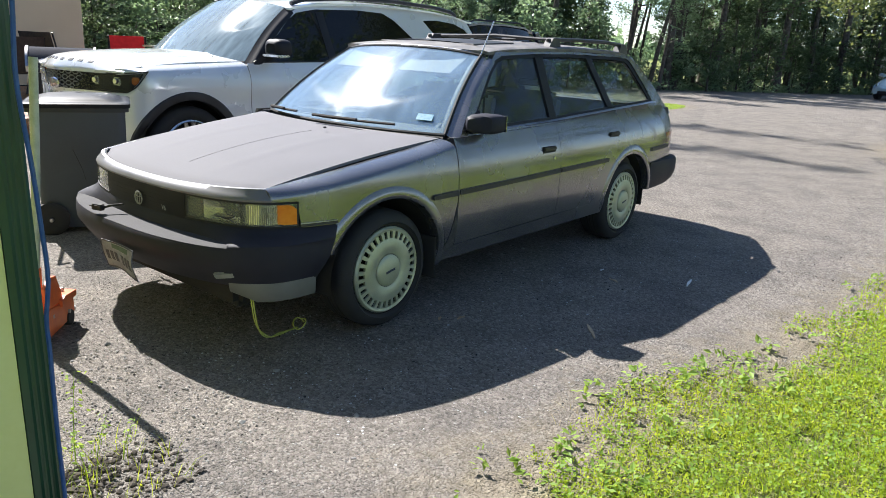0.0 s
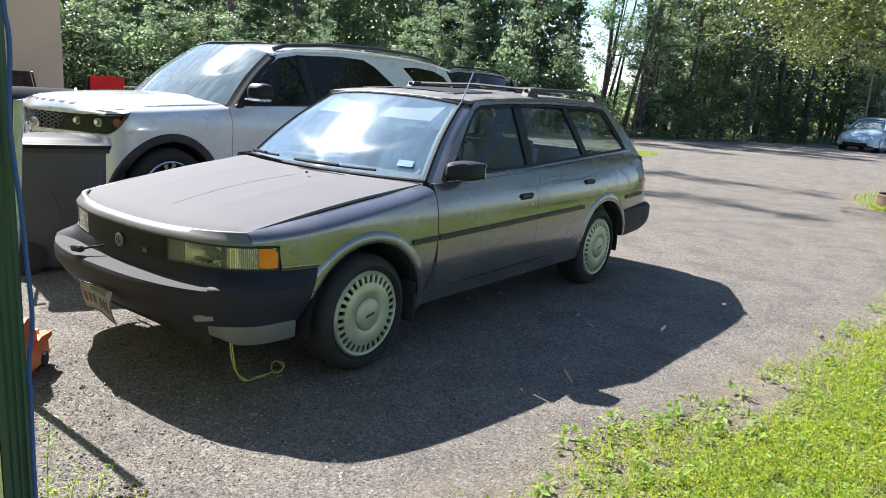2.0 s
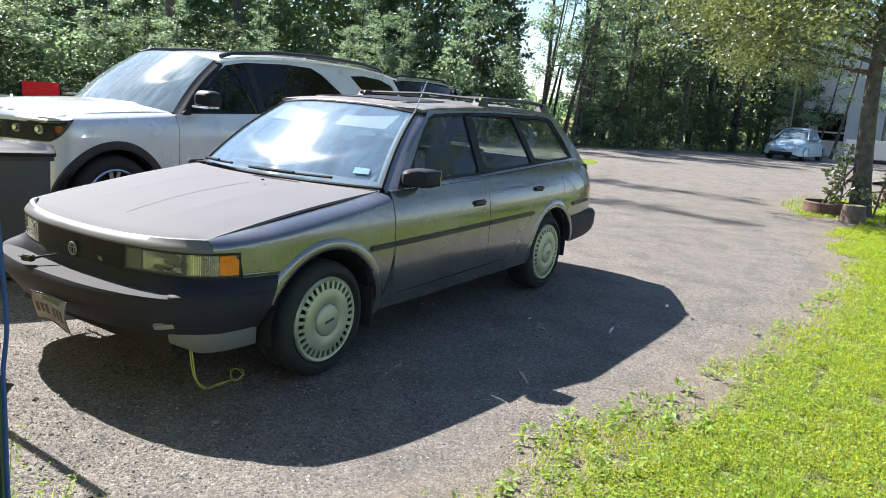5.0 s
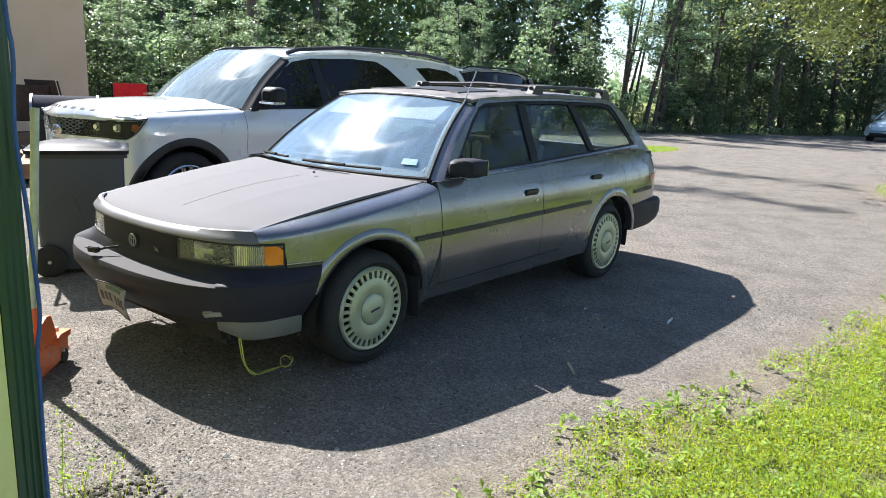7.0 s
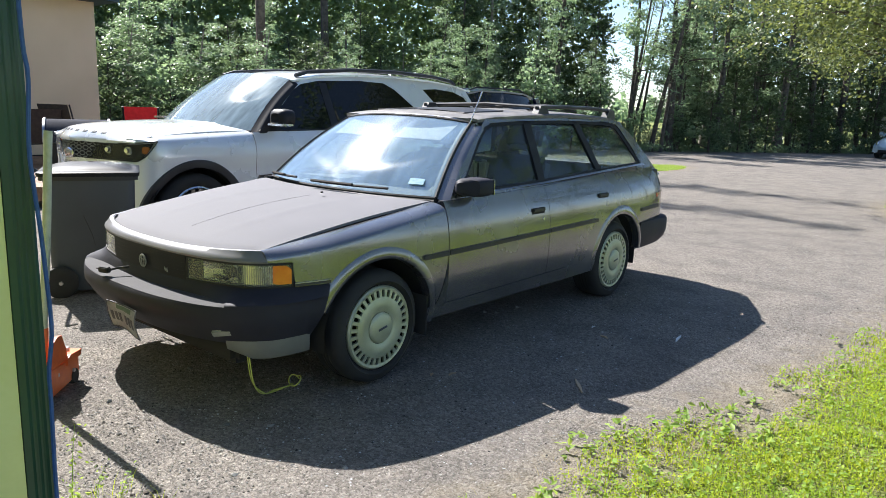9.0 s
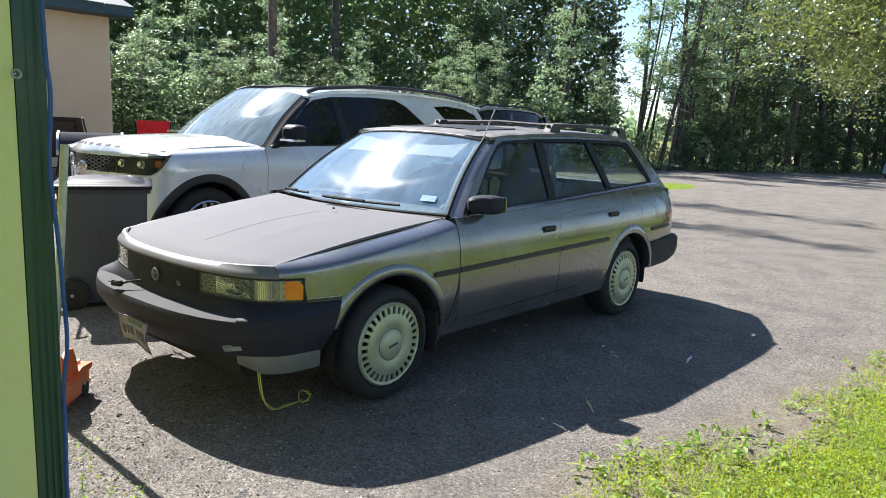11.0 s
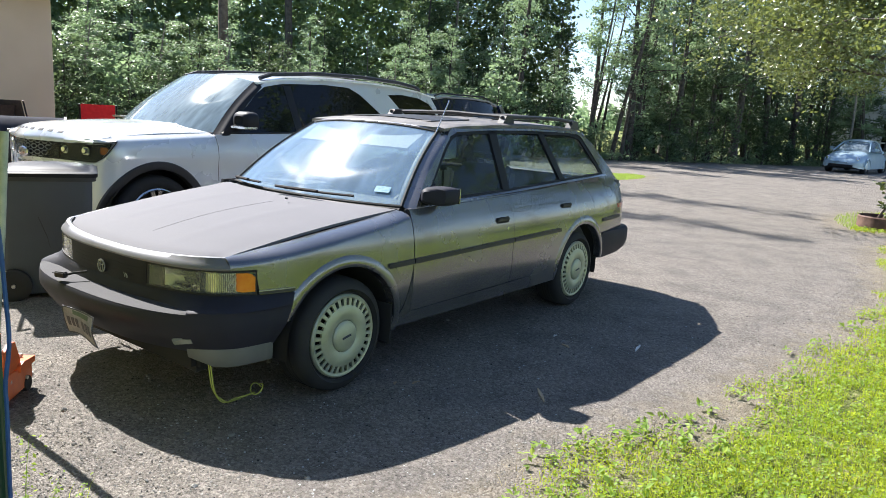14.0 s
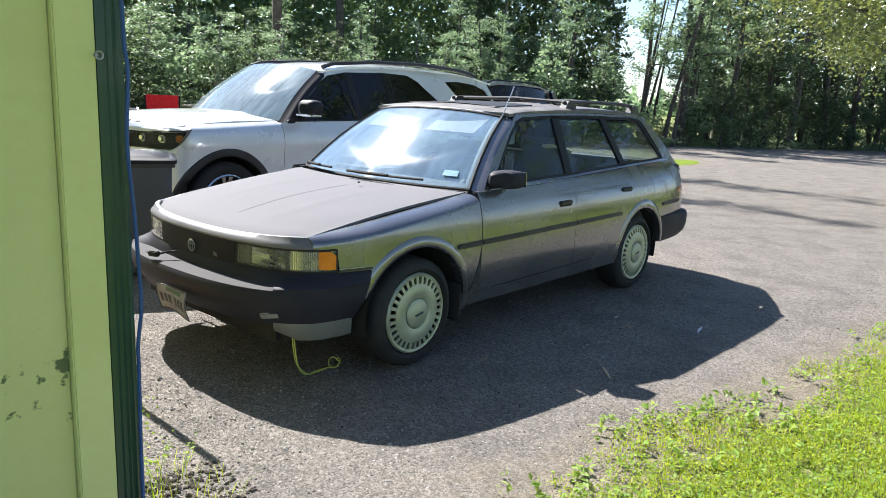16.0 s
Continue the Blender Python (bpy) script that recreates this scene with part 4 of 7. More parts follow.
# the bumper's ends slope forward to suit the wheel arch
rows = [[(q[0] - .45 * max(0, .60 - q[2]) * max(0, min(1, (r[9][0] + .50) / .19)), q[1], q[2]) for q in r] for r in rows]
part("bumper_shelf", grid([[Vector(q) + Vector((0, 0, .002)) for q in r[5:8]] for r, p in zip(rows, both) if p[0] < -.708]), bleached_plastic, WAGON, "sun-bleached top of the bumper")
part("front_bumper", grid(rows), bumper_plastic, WAGON, "sun-bleached black plastic front bumper")
rows2 = []
for (x, y), r in zip(both, rows):
    q = r[13]
    c = Vector((q[0], q[1]))
    inward = (Vector((.1, 0)) - c).normalized()
    full = max(0, min(1, (x + .77) / .10))
    rows2.append([(c.x + inward.x * e, c.y + inward.y * e, .362 - (.362 - z) * (.25 + .75 * full)) for e, z in ((-.002, .366), (-.010, .360), (-.007, .330), (.002, .285), (.012, .268), (.06, .262))])
for sy in (-1, 1):
    part("bumper_lip", grid([r for r, p in zip(rows2, both) if p[1] * sy > .56 and p[0] < -.32]), lip_paint, WAGON, "faded grey lower lip of the bumper")
part("air_dam", grid([[(q[0] + .03, q[1], q[2] + .015) for q in r] for r, p in zip(rows2, both) if -.60 < p[1] < .60]), underside, WAGON)
for sy in (-1, 1):
    m = Matrix.Translation((-.800, sy * .600, .400)) @ Matrix.Rotation(radians(sy * -40), 4, 'Z') @ Matrix.Rotation(radians(-28), 4, 'Y') @ Matrix.Rotation(radians(10 * sy), 4, 'X')
    part("fog_lamp_cover", box(-.008, .008, -.046, .046, -.019, .019, .006, m), cover_grey if sy < 0 else bumper_plastic, WAGON, "pale broken fog lamp cover" if sy < 0 else "")

# windshield, roof, tailgate
ws, cowl = [], []
for j in range(33):
    v = -1 + j / 16
    b = Vector((.40 + .155 * abs(v) ** 2.3, v * .695, .935))
    t = Vector((1.03 + .07 * abs(v) ** 2.3, v * .522, 1.392 - .032 * abs(v) ** 2.5))
    ws.append([b.lerp(t, f) + Vector((-.018, 0, .022)) * math.sin(math.pi * f) for f in np.linspace(0, 1, 17)])
wsp = part("windshield", slab(ws, lambda p: (.004, 0, -.003)), front_glass, WAGON, "dusty windshield with sun glare, reflected sky painted into its film")
wsp.visible_shadow = False
part("windshield_seal", join(tube([r[0] for r in ws], .010, 6), tube([r[-1] for r in ws], .009, 6), tube(ws[0], .011, 6), tube(ws[-1], .011, 6)), rubber, WAGON)
part("windshield_trim", join(tube([Vector(r[-1]) + Vector((.012, 0, .008)) for r in ws], .006, 6)), chrome, WAGON)
for sg in (-1, 1):
    pil = []
    for q, p in enumerate(ws[0]):
        row = []
        for a, b in ((0, .004), (.2, .012), (.5, .020), (.8, .028), (1.0, .037), (1.0, .049), (1.0, .056 + .034 * (1 - q / 16))):
            x, z = p[0] + .61 * b, p[2] + .006 - .79 * b
            full = .760 - .198 * max(0, min(1.05, (z - .94) / .45)) + .003
            row.append(Vector((x, sg * (abs(p[1]) + (full - abs(p[1])) * a), z)))
        pil.append(row)
    part("front_pillar", grid(pil), paint, WAGON)
cowl = [[(.36 + .15 * abs(v) ** 2.2 + e * .055, v * (.70 - .02 * e), .926 + .006 * e - .02 * math.sin(math.pi * e)) for e in np.linspace(0, 1, 5)] for v in np.linspace(-1, 1, 25)]
part("cowl", grid(cowl), dark_trim, WAGON)
gutter = table((1.02, 1.362), (1.1, 1.383), (1.3, 1.402), (1.7, 1.418), (2.2, 1.425), (2.7, 1.415), (2.9, 1.403), (3.02, 1.378))
rows = []
for j in range(33):
    v = -1 + j / 16
    x0 = 1.045 + .07 * abs(v) ** 2.3
    rows.append([(x, v * (.562 - .008 * max(0, x - 2.6)), (gutter(x) if x > 1.02 else 1.36) + .034 * (1 - v * v) * (1 if x > 1.2 else .85) - (.006 if abs(v) > .97 else 0) + .004 * (abs(v) > .9)) for x in np.linspace(x0, 3.03, 40)])
part("roof", slab(rows, lambda p: (0, 0, -.02)), roof_paint, WAGON, "flat roof with peeling faded lacquer")
part("sunroof", slab([[(x, y, gutter(x) + .036 - .034 * (y / .56) ** 2 + .004) for x in np.linspace(1.25, 1.66, 8)] for y in np.linspace(-.36, .36, 12)], lambda p: (0, 0, -.01)), dark_trim, WAGON, "tinted glass sunroof panel")
sr = [(1.24, -.37), (1.67, -.37), (1.67, .37), (1.24, .37), (1.24, -.37)]
part("sunroof_frame", tube([(x, y, gutter(x) + .038 - .034 * (y / .56) ** 2) for x, y in sr], .006, 6), roof_paint, WAGON)
gate_y = lambda v: .60 + .13 * (1.375 - v) / .45
gate = lambda u, v: (3.03 + (1.378 - v) / .45 * .58, u * gate_y(v), v)
part("tailgate", plate([(-.95, .93), (.95, .93), (.95, 1.38), (-.95, 1.38)], [[(-.82, 1.0), (.82, 1.0), (.82, 1.34), (-.82, 1.34)]], gate, (-.03, 0, -.02)), paint, WAGON, smooth=0)
rw = part("rear_window", plate([(-.84, .99), (.84, .99), (.84, 1.35), (-.84, 1.35)], [], lambda u, v: Vector(gate(u, v)) + Vector((-.012, 0, -.008)), (-.004, 0, -.003)), side_glass, WAGON, smooth=0)
rw.visible_shadow = False
part("tailgate_panel", join(box(3.60, 3.675, -.66, .66, .56, .94, .02)), paint, WAGON)
rb = cut(PLAN, 2.99, None)
for sg in (-1, 1):
    rows = []
    for i, (x, y) in enumerate(rb):
        a, b = rb[max(i - 1, 0)], rb[min(i + 1, len(rb) - 1)]
        t = Vector((b[0] - a[0], b[1] - a[1])).normalized()
        n = Vector((-t.y, t.x))
        if n.x * (x - 2.2) + n.y * y < 0:
            n = -n
        o = .008 + .05 * max(0, min(1, (x - 3.0) / .5))
        rows.append([(x + n.x * d, y + n.y * d, z) for d, z in ((-.05, .572), (0, .574), (o * .8, .57), (o, .55), (o, .46), (o * .7, .40), (0, .352), (-.06, .345))])
    part("rear_bumper", flip(grid(rows), sg), bumper_plastic, WAGON)

# inner body, floor, seats, dash
part("under_body", join(box(-.74, 3.55, -.60, .60, .22, .36, .03), box(.42, 2.2, -.76, .76, .26, .34, .02), box(-.70, -.40, -.58, .58, .36, .70, .04), box(-.40, .40, -.48, .48, .36, .74, .03), box(.40, .47, -.70, .70, .34, .90, .01)), underside, WAGON)
part("cabin_floor", box(.45, 3.5, -.74, .74, .345, .38, .01), seat_cloth, WAGON)
part("dashboard", join(box(.50, .86, -.68, .68, .72, .93, .04), box(.62, .92, .12, .58, .88, .965, .03)), dash_plastic, WAGON)
part("steering_wheel", join(tube([(.98 + .06 * math.sin(a), -.36 + .18 * math.cos(a), .93 + .16 * math.sin(a)) for a in np.linspace(0, math.tau, 33)], .014, 8), tube([(.86, -.36, .86), (.985, -.36, .935)], .025, 8), box(.965, .985, -.53, -.19, .915, .945, .008)), black_plastic, WAGON)
for sy in (-.36, .36):
    st = part("front_seat", join(box(1.30, 1.80, sy - .24, sy + .24, .42, .62, .05)), seat_cloth, WAGON)
    mm = Matrix.Translation((1.80, sy, .58)) @ Matrix.Rotation(radians(14), 4, 'Y')
    part("backrest", join(box(-.07, .09, -.23, .23, 0, .56, .05, mm)), seat_cloth, st)
    part("headrest", box(-.04, .08, -.13, .13, .60, .78, .035, mm), seat_cloth, st)
part("rear_seat", join(box(2.0, 2.5, -.66, .66, .40, .62, .05), box(-.08, .1, -.66, .66, 0, .50, .05, Matrix.Translation((2.5, 0, .56)) @ Matrix.Rotation(radians(16), 4, 'Y'))), seat_cloth, WAGON)
part("child_seat", join(box(2.16, 2.34, -.10, .30, .60, 1.06, .05), box(2.02, 2.30, -.08, .28, .60, .76, .05)), seat_cloth, WAGON, "child seat with pale padded stripes on the rear bench")
for k in range(3):
    part("stripe", box(2.115, 2.165, -.075 + k * .113, .015 + k * .113, .84, 1.055 - .012 * k, .022), seat_stripe, WAGON, "pale padded stripe of a child seat")
for sy in (-1, 1):
    part("door_card", box(.52, 2.6, sy * .735, sy * .755, .40, .93, .005), seat_cloth, WAGON)
    part("side_lining", box(2.61, 3.5, sy * .70, sy * .72, .40, .98, .005), seat_cloth, WAGON)
part("head_lining", slab([[(x, y, gutter(x) - .022 + .03 * (1 - (y / .53) ** 2)) for x in np.linspace(1.12, 3.0, 14)] for y in np.linspace(-.53, .53, 9)], lambda p: (0, 0, -.006)), dash_plastic, WAGON)
part("sticker", slab([[Vector(ws[j][k]) + Vector((-.004, 0, .004)) for k in (2, 3)] for j in (2, 3, 4)], lambda p: (.001, 0, 0)), surface("pale_blue_sticker", (0.06, 0.24, 0.36), (0.16, 0.36, 0.46), 60, 0.5), WAGON, "pale blue windshield sticker")
# Unseen visors, added to stop sun crossing the cabin into the wagon's shadow.
for sy in (-1, 1):
    part("light_block_visor", slab([[(1.10 - .20 * f, sy * y, 1.365 - .115 * f) for f in (0, .5, 1)] for y in (.07, .26, .45)], lambda p: (.008, 0, -.012)), dash_plastic, WAGON)
# Thick hidden tubes added inside the pillars to close that light gap.
for edge_ in (ws[0], ws[-1]):
    side_ = 1 if edge_[0][1] > 0 else -1
    part("light_block_trim", tube([Vector(p) + Vector((.035, -.030 * side_, -.022)) for p in edge_], .034, 8), dash_plastic, WAGON)
# wipers, washer nozzles, aerial
for y0, y1 in ((.10, -.44), (.60, .30)):
    def glass_at(y, f):
        v = y / (.675 - .17 * f)
        b = Vector((.40 + .155 * abs(v) ** 2.3, y, .935))
        t = Vector((1.03 + .07 * abs(v) ** 2.3, y, 1.392))
        return b.lerp(t, f) + Vector((-.03, 0, .034))
    part("wiper", join(tube([glass_at(y0 + (y1 - y0) * f, .0 + .025 * f) + Vector((-.012, 0, .004 - .006 * f)) for f in (0, .3, .6)], .010, 6), tube([glass_at(y0 + (y1 - y0) * (.1 + .9 * f), .02 + .012 * f) + Vector((0, 0, -.012)) for f in (0, .25, .5, .75, 1)], .008, 6)), wiper_paint, WAGON)
part("washer_nozzle", box(.205, .222, -.157, -.143, .930, .939, .003), dark_trim, WAGON)
part("aerial", tube([(1.03, -.565, 1.36), (1.16, -.555, 1.56)], .0035, 6), chrome, WAGON)
part("fuel_flap", flip(wrap(cut(PLAN, 2.80, 2.94, y0=.3), lambda x: .74, lambda x: .90, lean2, 4, out=.002), -1), paint, WAGON)

# bent number plate, block heater plug, tow cord
def plate_pt(u, v, off=0.0):
    """A point of the bent plate: u along it, v down it. Its lower corner is folded back."""
    curl = .045 * max(0, v - .45) * (.3 + u) + .018 * math.sin(2.6 * u + 1.2 * v)
    return (-.972 + curl - off, .104 - .265 * u - .012 * v + .012 * math.sin(v * 3), .438 - .004 * u - .142 * v + .010 * math.sin(5 * u) * v)


np_ = part("number_plate", slab([[plate_pt(u, v) for v in np.linspace(0, 1, 7)] for u in np.linspace(0, 1, 13)], lambda p: (.002, 0, 0)), plate_white, WAGON, "bent white number plate hanging from the bumper")
for v0, v1, u0, u1 in ((.0, .045, 0, 1), (.955, 1, 0, 1), (.045, .955, 0, .02), (.045, .955, .98, 1)):
    part("plate_edge", slab([[plate_pt(u, v, .002) for v in np.linspace(v0, v1, 7)] for u in np.linspace(u0, u1, 9)], lambda p: (.001, 0, 0)), ink, np_, "worn dark edge", smooth=0)
for k in range(6):
    u0 = .09 + k * .125 + (.085 if k > 2 else 0)
    part("mark", slab([[plate_pt(u, v, .002) for v in (.38, .55, .72)] for u in (u0, u0 + .04, u0 + .082)], lambda p: (.001, 0, 0)), ink, np_, smooth=0)
part("mark", slab([[plate_pt(u, v, .002) for v in (.08, .24)] for u in (.28, .5, .78)], lambda p: (.001, 0, 0)), surface("green_ink", (0.05, 0.10, 0.07), (0.07, 0.13, 0.09), 30, 0.6), np_, smooth=0)
part("heater_plug", join(tube([(-.835, .12, .585), (-.885, .155, .578), (-.915, .18, .566)], .006, 8), box(-.03, .03, -.016, .016, -.012, .018, .005, Matrix.Translation((-.925, .195, .566)) @ Matrix.Rotation(radians(110), 4, 'Z')), tube([(-.935, .215, .570), (-.945, .24, .572)], .003, 6), tube([(-.92, .22, .564), (-.93, .245, .566)], .003, 6)), rubber, WAGON, "engine block heater plug")
cord = [(-.66, -.60, .30), (-.655, -.605, .22), (-.63, -.60, .10), (-.57, -.58, .03), (-.48, -.565, .012), (-.40, -.555, .012), (-.355, -.555, .012)]
ring = [(-.345 + .03 * math.cos(a), -.555 + .03 * math.sin(a), .03 + .02 * math.sin(a * 1.3)) for a in np.linspace(0, 6.6, 18)]
part("tow_cord", join(tube(smooth_line(cord, .03), .0034, 6), tube([Vector(p) + Vector((.009 * math.sin(p[0] * 40), .009 * math.cos(p[0] * 40), .004)) for p in smooth_line(cord, .03)], .0034, 6), tube(ring, .0038, 6)), surface("yellow_cord", (0.40, 0.43, 0.08), (0.52, 0.54, 0.14), 50, 0.7), WAGON, "yellow cord hanging under the bumper")


# ---- the white SUV ----
SUV = thing("suv", "pearl white SUV with privacy glass parked beside the wagon", "car", Matrix.LocRotScale((.95, 3.47, 0), None, (1, 1, 1.025)))
PLAN_S = smooth_line([(-.70, 0), (-.687, .11), (-.648, .27), (-.603, .42), (-.555, .59), (-.505, .75), (-.445, .865), (-.36, .945), (-.2, .985), (.3, .998), (2.0, 1.0), (3.2, .99), (3.75, .95), (4.05, .86), (4.15, .6), (4.17, 0)], 0.025)
lean_s = table((.2, .07), (.4, .02), (.62, .0), (.80, .012), (.93, .0), (1.02, .012), (1.08, .045), (1.14, .075), (1.25, .10))
lean_s2 = lambda z, x: lean_s(z)
belt_s = table((-1, 1.02), (-.5, 1.075), (0, 1.10), (.6, 1.125), (1.5, 1.145), (3.0, 1.185), (4.2, 1.22))
ARCH_S = .455


def arch_s(x, c, low):
    h = ARCH_S ** 2 - (x - c) ** 2
    return max(low, .40 + math.sqrt(h)) if h > 0 else low


black_clad = black_plastic
lamp_top = table((-.655, .885), (-.613, 1.022), (-.35, 1.060))
lamp_low = table((-.70, .880), (-.475, .880), (-.43, .925), (-.352, 1.054))
for sg in (-1, 1):
    rows = []
    for x, y in cut(PLAN_S, -.55, .615, y0=.5):
        zl, zs = arch_s(x, 0, .42), belt_s(x) - .03
        if x < -.352:
            zs = lamp_low(x) - .010
        zl = min(zl, zs - .03)
        row = [(x, y - lean_s(zl + (zs - zl) * k / 12), zl + (zs - zl) * k / 12) for k in range(13)]
        y1, yh = row[-1][1], .80 + .04 * max(0, x)
        roll = 1.0
        if x < -.352:
            yh, roll = y1 - .03, .2
        for f, dz in ((.25, .02), (.55, .034), (1.0, .042)):
            row.append((x, y1 + (yh - y1) * f, zs + dz * roll))
        rows.append(row)
    part("front_fender", flip(slab(rows, lambda p: (0, -.012, -.004)), sg), white_pearl, SUV)
    for nm, x0, x1 in (("front_door", .622, 1.62), ("rear_door", 1.627, 2.62), ("quarter_panel", 2.627, 4.16)):
        part(nm, flip(wrap(cut(PLAN_S, x0, x1, y0=.5), lambda x: arch_s(x, 2.865, .42), belt_s, lean_s2, 14), sg), white_pearl, SUV)
    part("sill", flip(wrap(cut(PLAN_S, .45, 2.42, y0=.5), lambda x: .26, lambda x: .415, lean_s2, 3, out=.008), sg), black_clad, SUV)
    for cx in (0, 2.865):
        fl = []
        for k in range(41):
            a = radians(-12 + 204 * k / 40)
            x, z = cx + math.cos(a) * ARCH_S, .40 + math.sin(a) * ARCH_S
            yy = float(np.interp(x, PLAN_S[:150, 0], PLAN_S[:150, 1])) - lean_s(z)
            fl.append([(cx + math.cos(a) * (ARCH_S + r), yy + dy, .40 + math.sin(a) * (ARCH_S + r)) for r, dy in ((-.03, -.08), (-.03, .006), (-.01, .014), (.03, .013), (.04, .004), (.04, -.03))])
        part("wheel_arch", flip(grid(fl), sg), black_clad, SUV)
        wheel(SUV, cx, sg * .965, sg, .385, .275, .25, "spokes", r_inner=.28)
        part("wheel_well", grid([[(cx + math.cos(radians(a)) * .45, sg * y, .40 + math.sin(radians(a)) * .45) for y in (.95, .55)] for a in range(-14, 195, 8)]), underside, SUV)
    rows = []
    for x, y in cut(PLAN_S, -.71, -.346, y0=.74):
        zs = belt_s(x) - .005
        yh = min(y - .04, .80)
        rows.append([(x, y - .012, lamp_top(x) - .004)] + [(x, y - .02 + (yh - y + .02) * f, 1.05 + (zs - 1.05) * g) for f, g in ((.1, .35), (.3, .7), (.6, .92), (1.0, 1.0))])
    part("fender_top", flip(slab(rows, lambda p: (0, -.004, -.012)), sg), white_pearl, SUV)
    # nose: headlight, bumper corner
    part("bumper_corner", flip(wrap(cut(PLAN_S, None, -.55), lambda x: .34, lambda x: .880 if x < -.45 else .7, lean_s2, 8), sg), white_pearl, SUV)
    lampc = cut(PLAN_S, None, -.352, y0=.255)
    hl = part("headlight", flip(wrap(lampc, lambda x: lamp_low(x) + .004, lambda x: max(lamp_low(x) + .006, lamp_top(x) - .004), lambda z, x: .055, 4), sg), dark_trim, SUV, "dark swept-back headlight")
    part("lens", flip(wrap(lampc, lamp_low, lambda x: max(lamp_low(x) + .004, lamp_top(x)), lambda z, x: -.002 + .08 * max(0, z - 1.0), 5, thick=.004), sg), lamp_glass_clear, hl).visible_shadow = False
    for z_of, w in ((lamp_low, .010), (lambda x: lamp_top(x) - .010, .010)):
        part("lamp_frame", flip(wrap(lampc, z_of, lambda x, z_of=z_of: z_of(x) + w, lambda z, x: -.001, 1, thick=.006), sg), dark_trim, hl)
    for px, py, w in ((-.562, .480, .030), (-.495, .700, .038)):
        tilt_ = Matrix.Translation((px, py, .968)) @ Matrix.Rotation(radians(-20), 4, 'Z')
        part("projector", flip(join(box(-.012, .012, -w, w, -.035, .030, .010, tilt_), lathe([(0, .02), (.02, .016), (.024, 0), (0, 0)], 16, tilt_ @ Matrix.Translation((-.012, 0, 0)) @ Matrix.Rotation(radians(-90), 4, 'Y'))), sg), lamp_silver, hl)
    part("side_marker", flip(box(-.03, .03, -.014, .014, -.030, .030, .008, Matrix.Translation((-.415, .855, .975)) @ Matrix.Rotation(radians(45), 4, 'Z')), sg), amber, hl)
    # glazed side
    ty = lambda u, v: .935 - .235 * max(0, (v - 1.12) / .60) - .04 * max(0, u - 3.4)
    outer = [(.70, 1.107), (.735, 1.125), (.985, 1.36), (1.20, 1.54), (1.30, 1.605), (1.42, 1.663), (1.6, 1.695), (2.2, 1.73), (2.8, 1.738), (3.4, 1.725), (3.85, 1.69), (4.12, 1.63), (4.20, 1.50), (4.22, 1.2), (3.0, 1.165), (1.5, 1.125), (.6, 1.105)]
    h1 = [(.76, 1.138), (1.0, 1.345), (1.22, 1.525), (1.34, 1.595), (1.6, 1.64), (2.2, 1.665), (2.58, 1.655), (2.74, 1.59), (3.06, 1.36), (3.04, 1.22), (2.5, 1.185), (1.5, 1.155)]
    h2 = [(3.24, 1.61), (3.5, 1.625), (3.85, 1.60), (4.05, 1.54), (4.16, 1.42), (4.12, 1.36), (3.52, 1.35)]
    part("side_frame", flip(plate(outer, [h1, h2], lambda u, v: (u, ty(u, v), v), (0, -.04, 0)), sg), white_pearl, SUV, smooth=45)
    for nm, pts in (("side_window", h1), ("quarter_window", h2)):
        c0 = np.mean(pts, axis=0)
        big = [tuple(c0 + (np.array(p) - c0) * 1.01) for p in pts]
        part(nm, flip(plate(big, [], lambda u, v: (u, ty(u, v) - .008, v), (0, -.005, 0)), sg), dark_glass, SUV, smooth=0)
    part("door_pillar", flip(plate([(1.60, 1.62), (1.70, 1.622), (1.74, 1.16), (1.64, 1.157)], [], lambda u, v: (u, ty(u, v) - .004, v), (0, -.01, 0)), sg), dark_trim, SUV, smooth=0)
    part("mirror_patch", flip(plate([(.70, 1.14), (.96, 1.148), (.97, 1.28)], [], lambda u, v: (u, ty(u, v) + .006, v), (0, -.02, 0)), sg), dark_trim, SUV, smooth=0)
    mir = []
    for f, s in ((0, .5), (.1, .82), (.3, .98), (.7, 1), (.95, .92), (1, .8)):
        mir.append([(.775 + .16 * f, 1.08 + .125 * s * math.copysign(abs(math.cos(a)) ** .6, math.cos(a)), 1.265 + .085 * s * math.copysign(abs(math.sin(a)) ** .6, math.sin(a))) for a in np.linspace(0, math.tau, 20, endpoint=False)])
    if sg > 0:
        mir = [[(x + .2, y - .03, z - .02) for x, y, z in r] for r in mir]
    mb = grid(mir, closed_v=True)
    mo = part("door_mirror", flip(mb, sg), dark_trim, SUV, "dark door mirror with pale lower edge")
    part("turn_strip", flip(box(.765, .905, .97, 1.20, 1.192, 1.212, .006), sg), lamp_silver, mo)
    part("mirror_foot", flip(box(.83, .93, .90, .98, 1.175, 1.22, .012), sg), dark_trim, mo)
    part("roof_rail", flip(join(tube([(1.35, .66, 1.68), (1.5, .665, 1.725), (2.1, .675, 1.775), (2.8, .675, 1.79), (3.5, .67, 1.77), (3.85, .66, 1.735), (3.95, .655, 1.70)], .022, 8)), sg), black_clad, SUV)
    part("window_line", flip(tube([(u, ty(u, v) + .002, v) for u, v in [(.80, 1.14), (1.5, 1.15), (2.5, 1.18), (3.04, 1.213)]], .008, 6), sg), dark_trim, SUV)
    for hx in (1.42, 2.42):
        part("door_handle", flip(box(hx - .10, hx + .10, .985, 1.02, 1.01, 1.035, .01), sg), white_pearl, SUV)
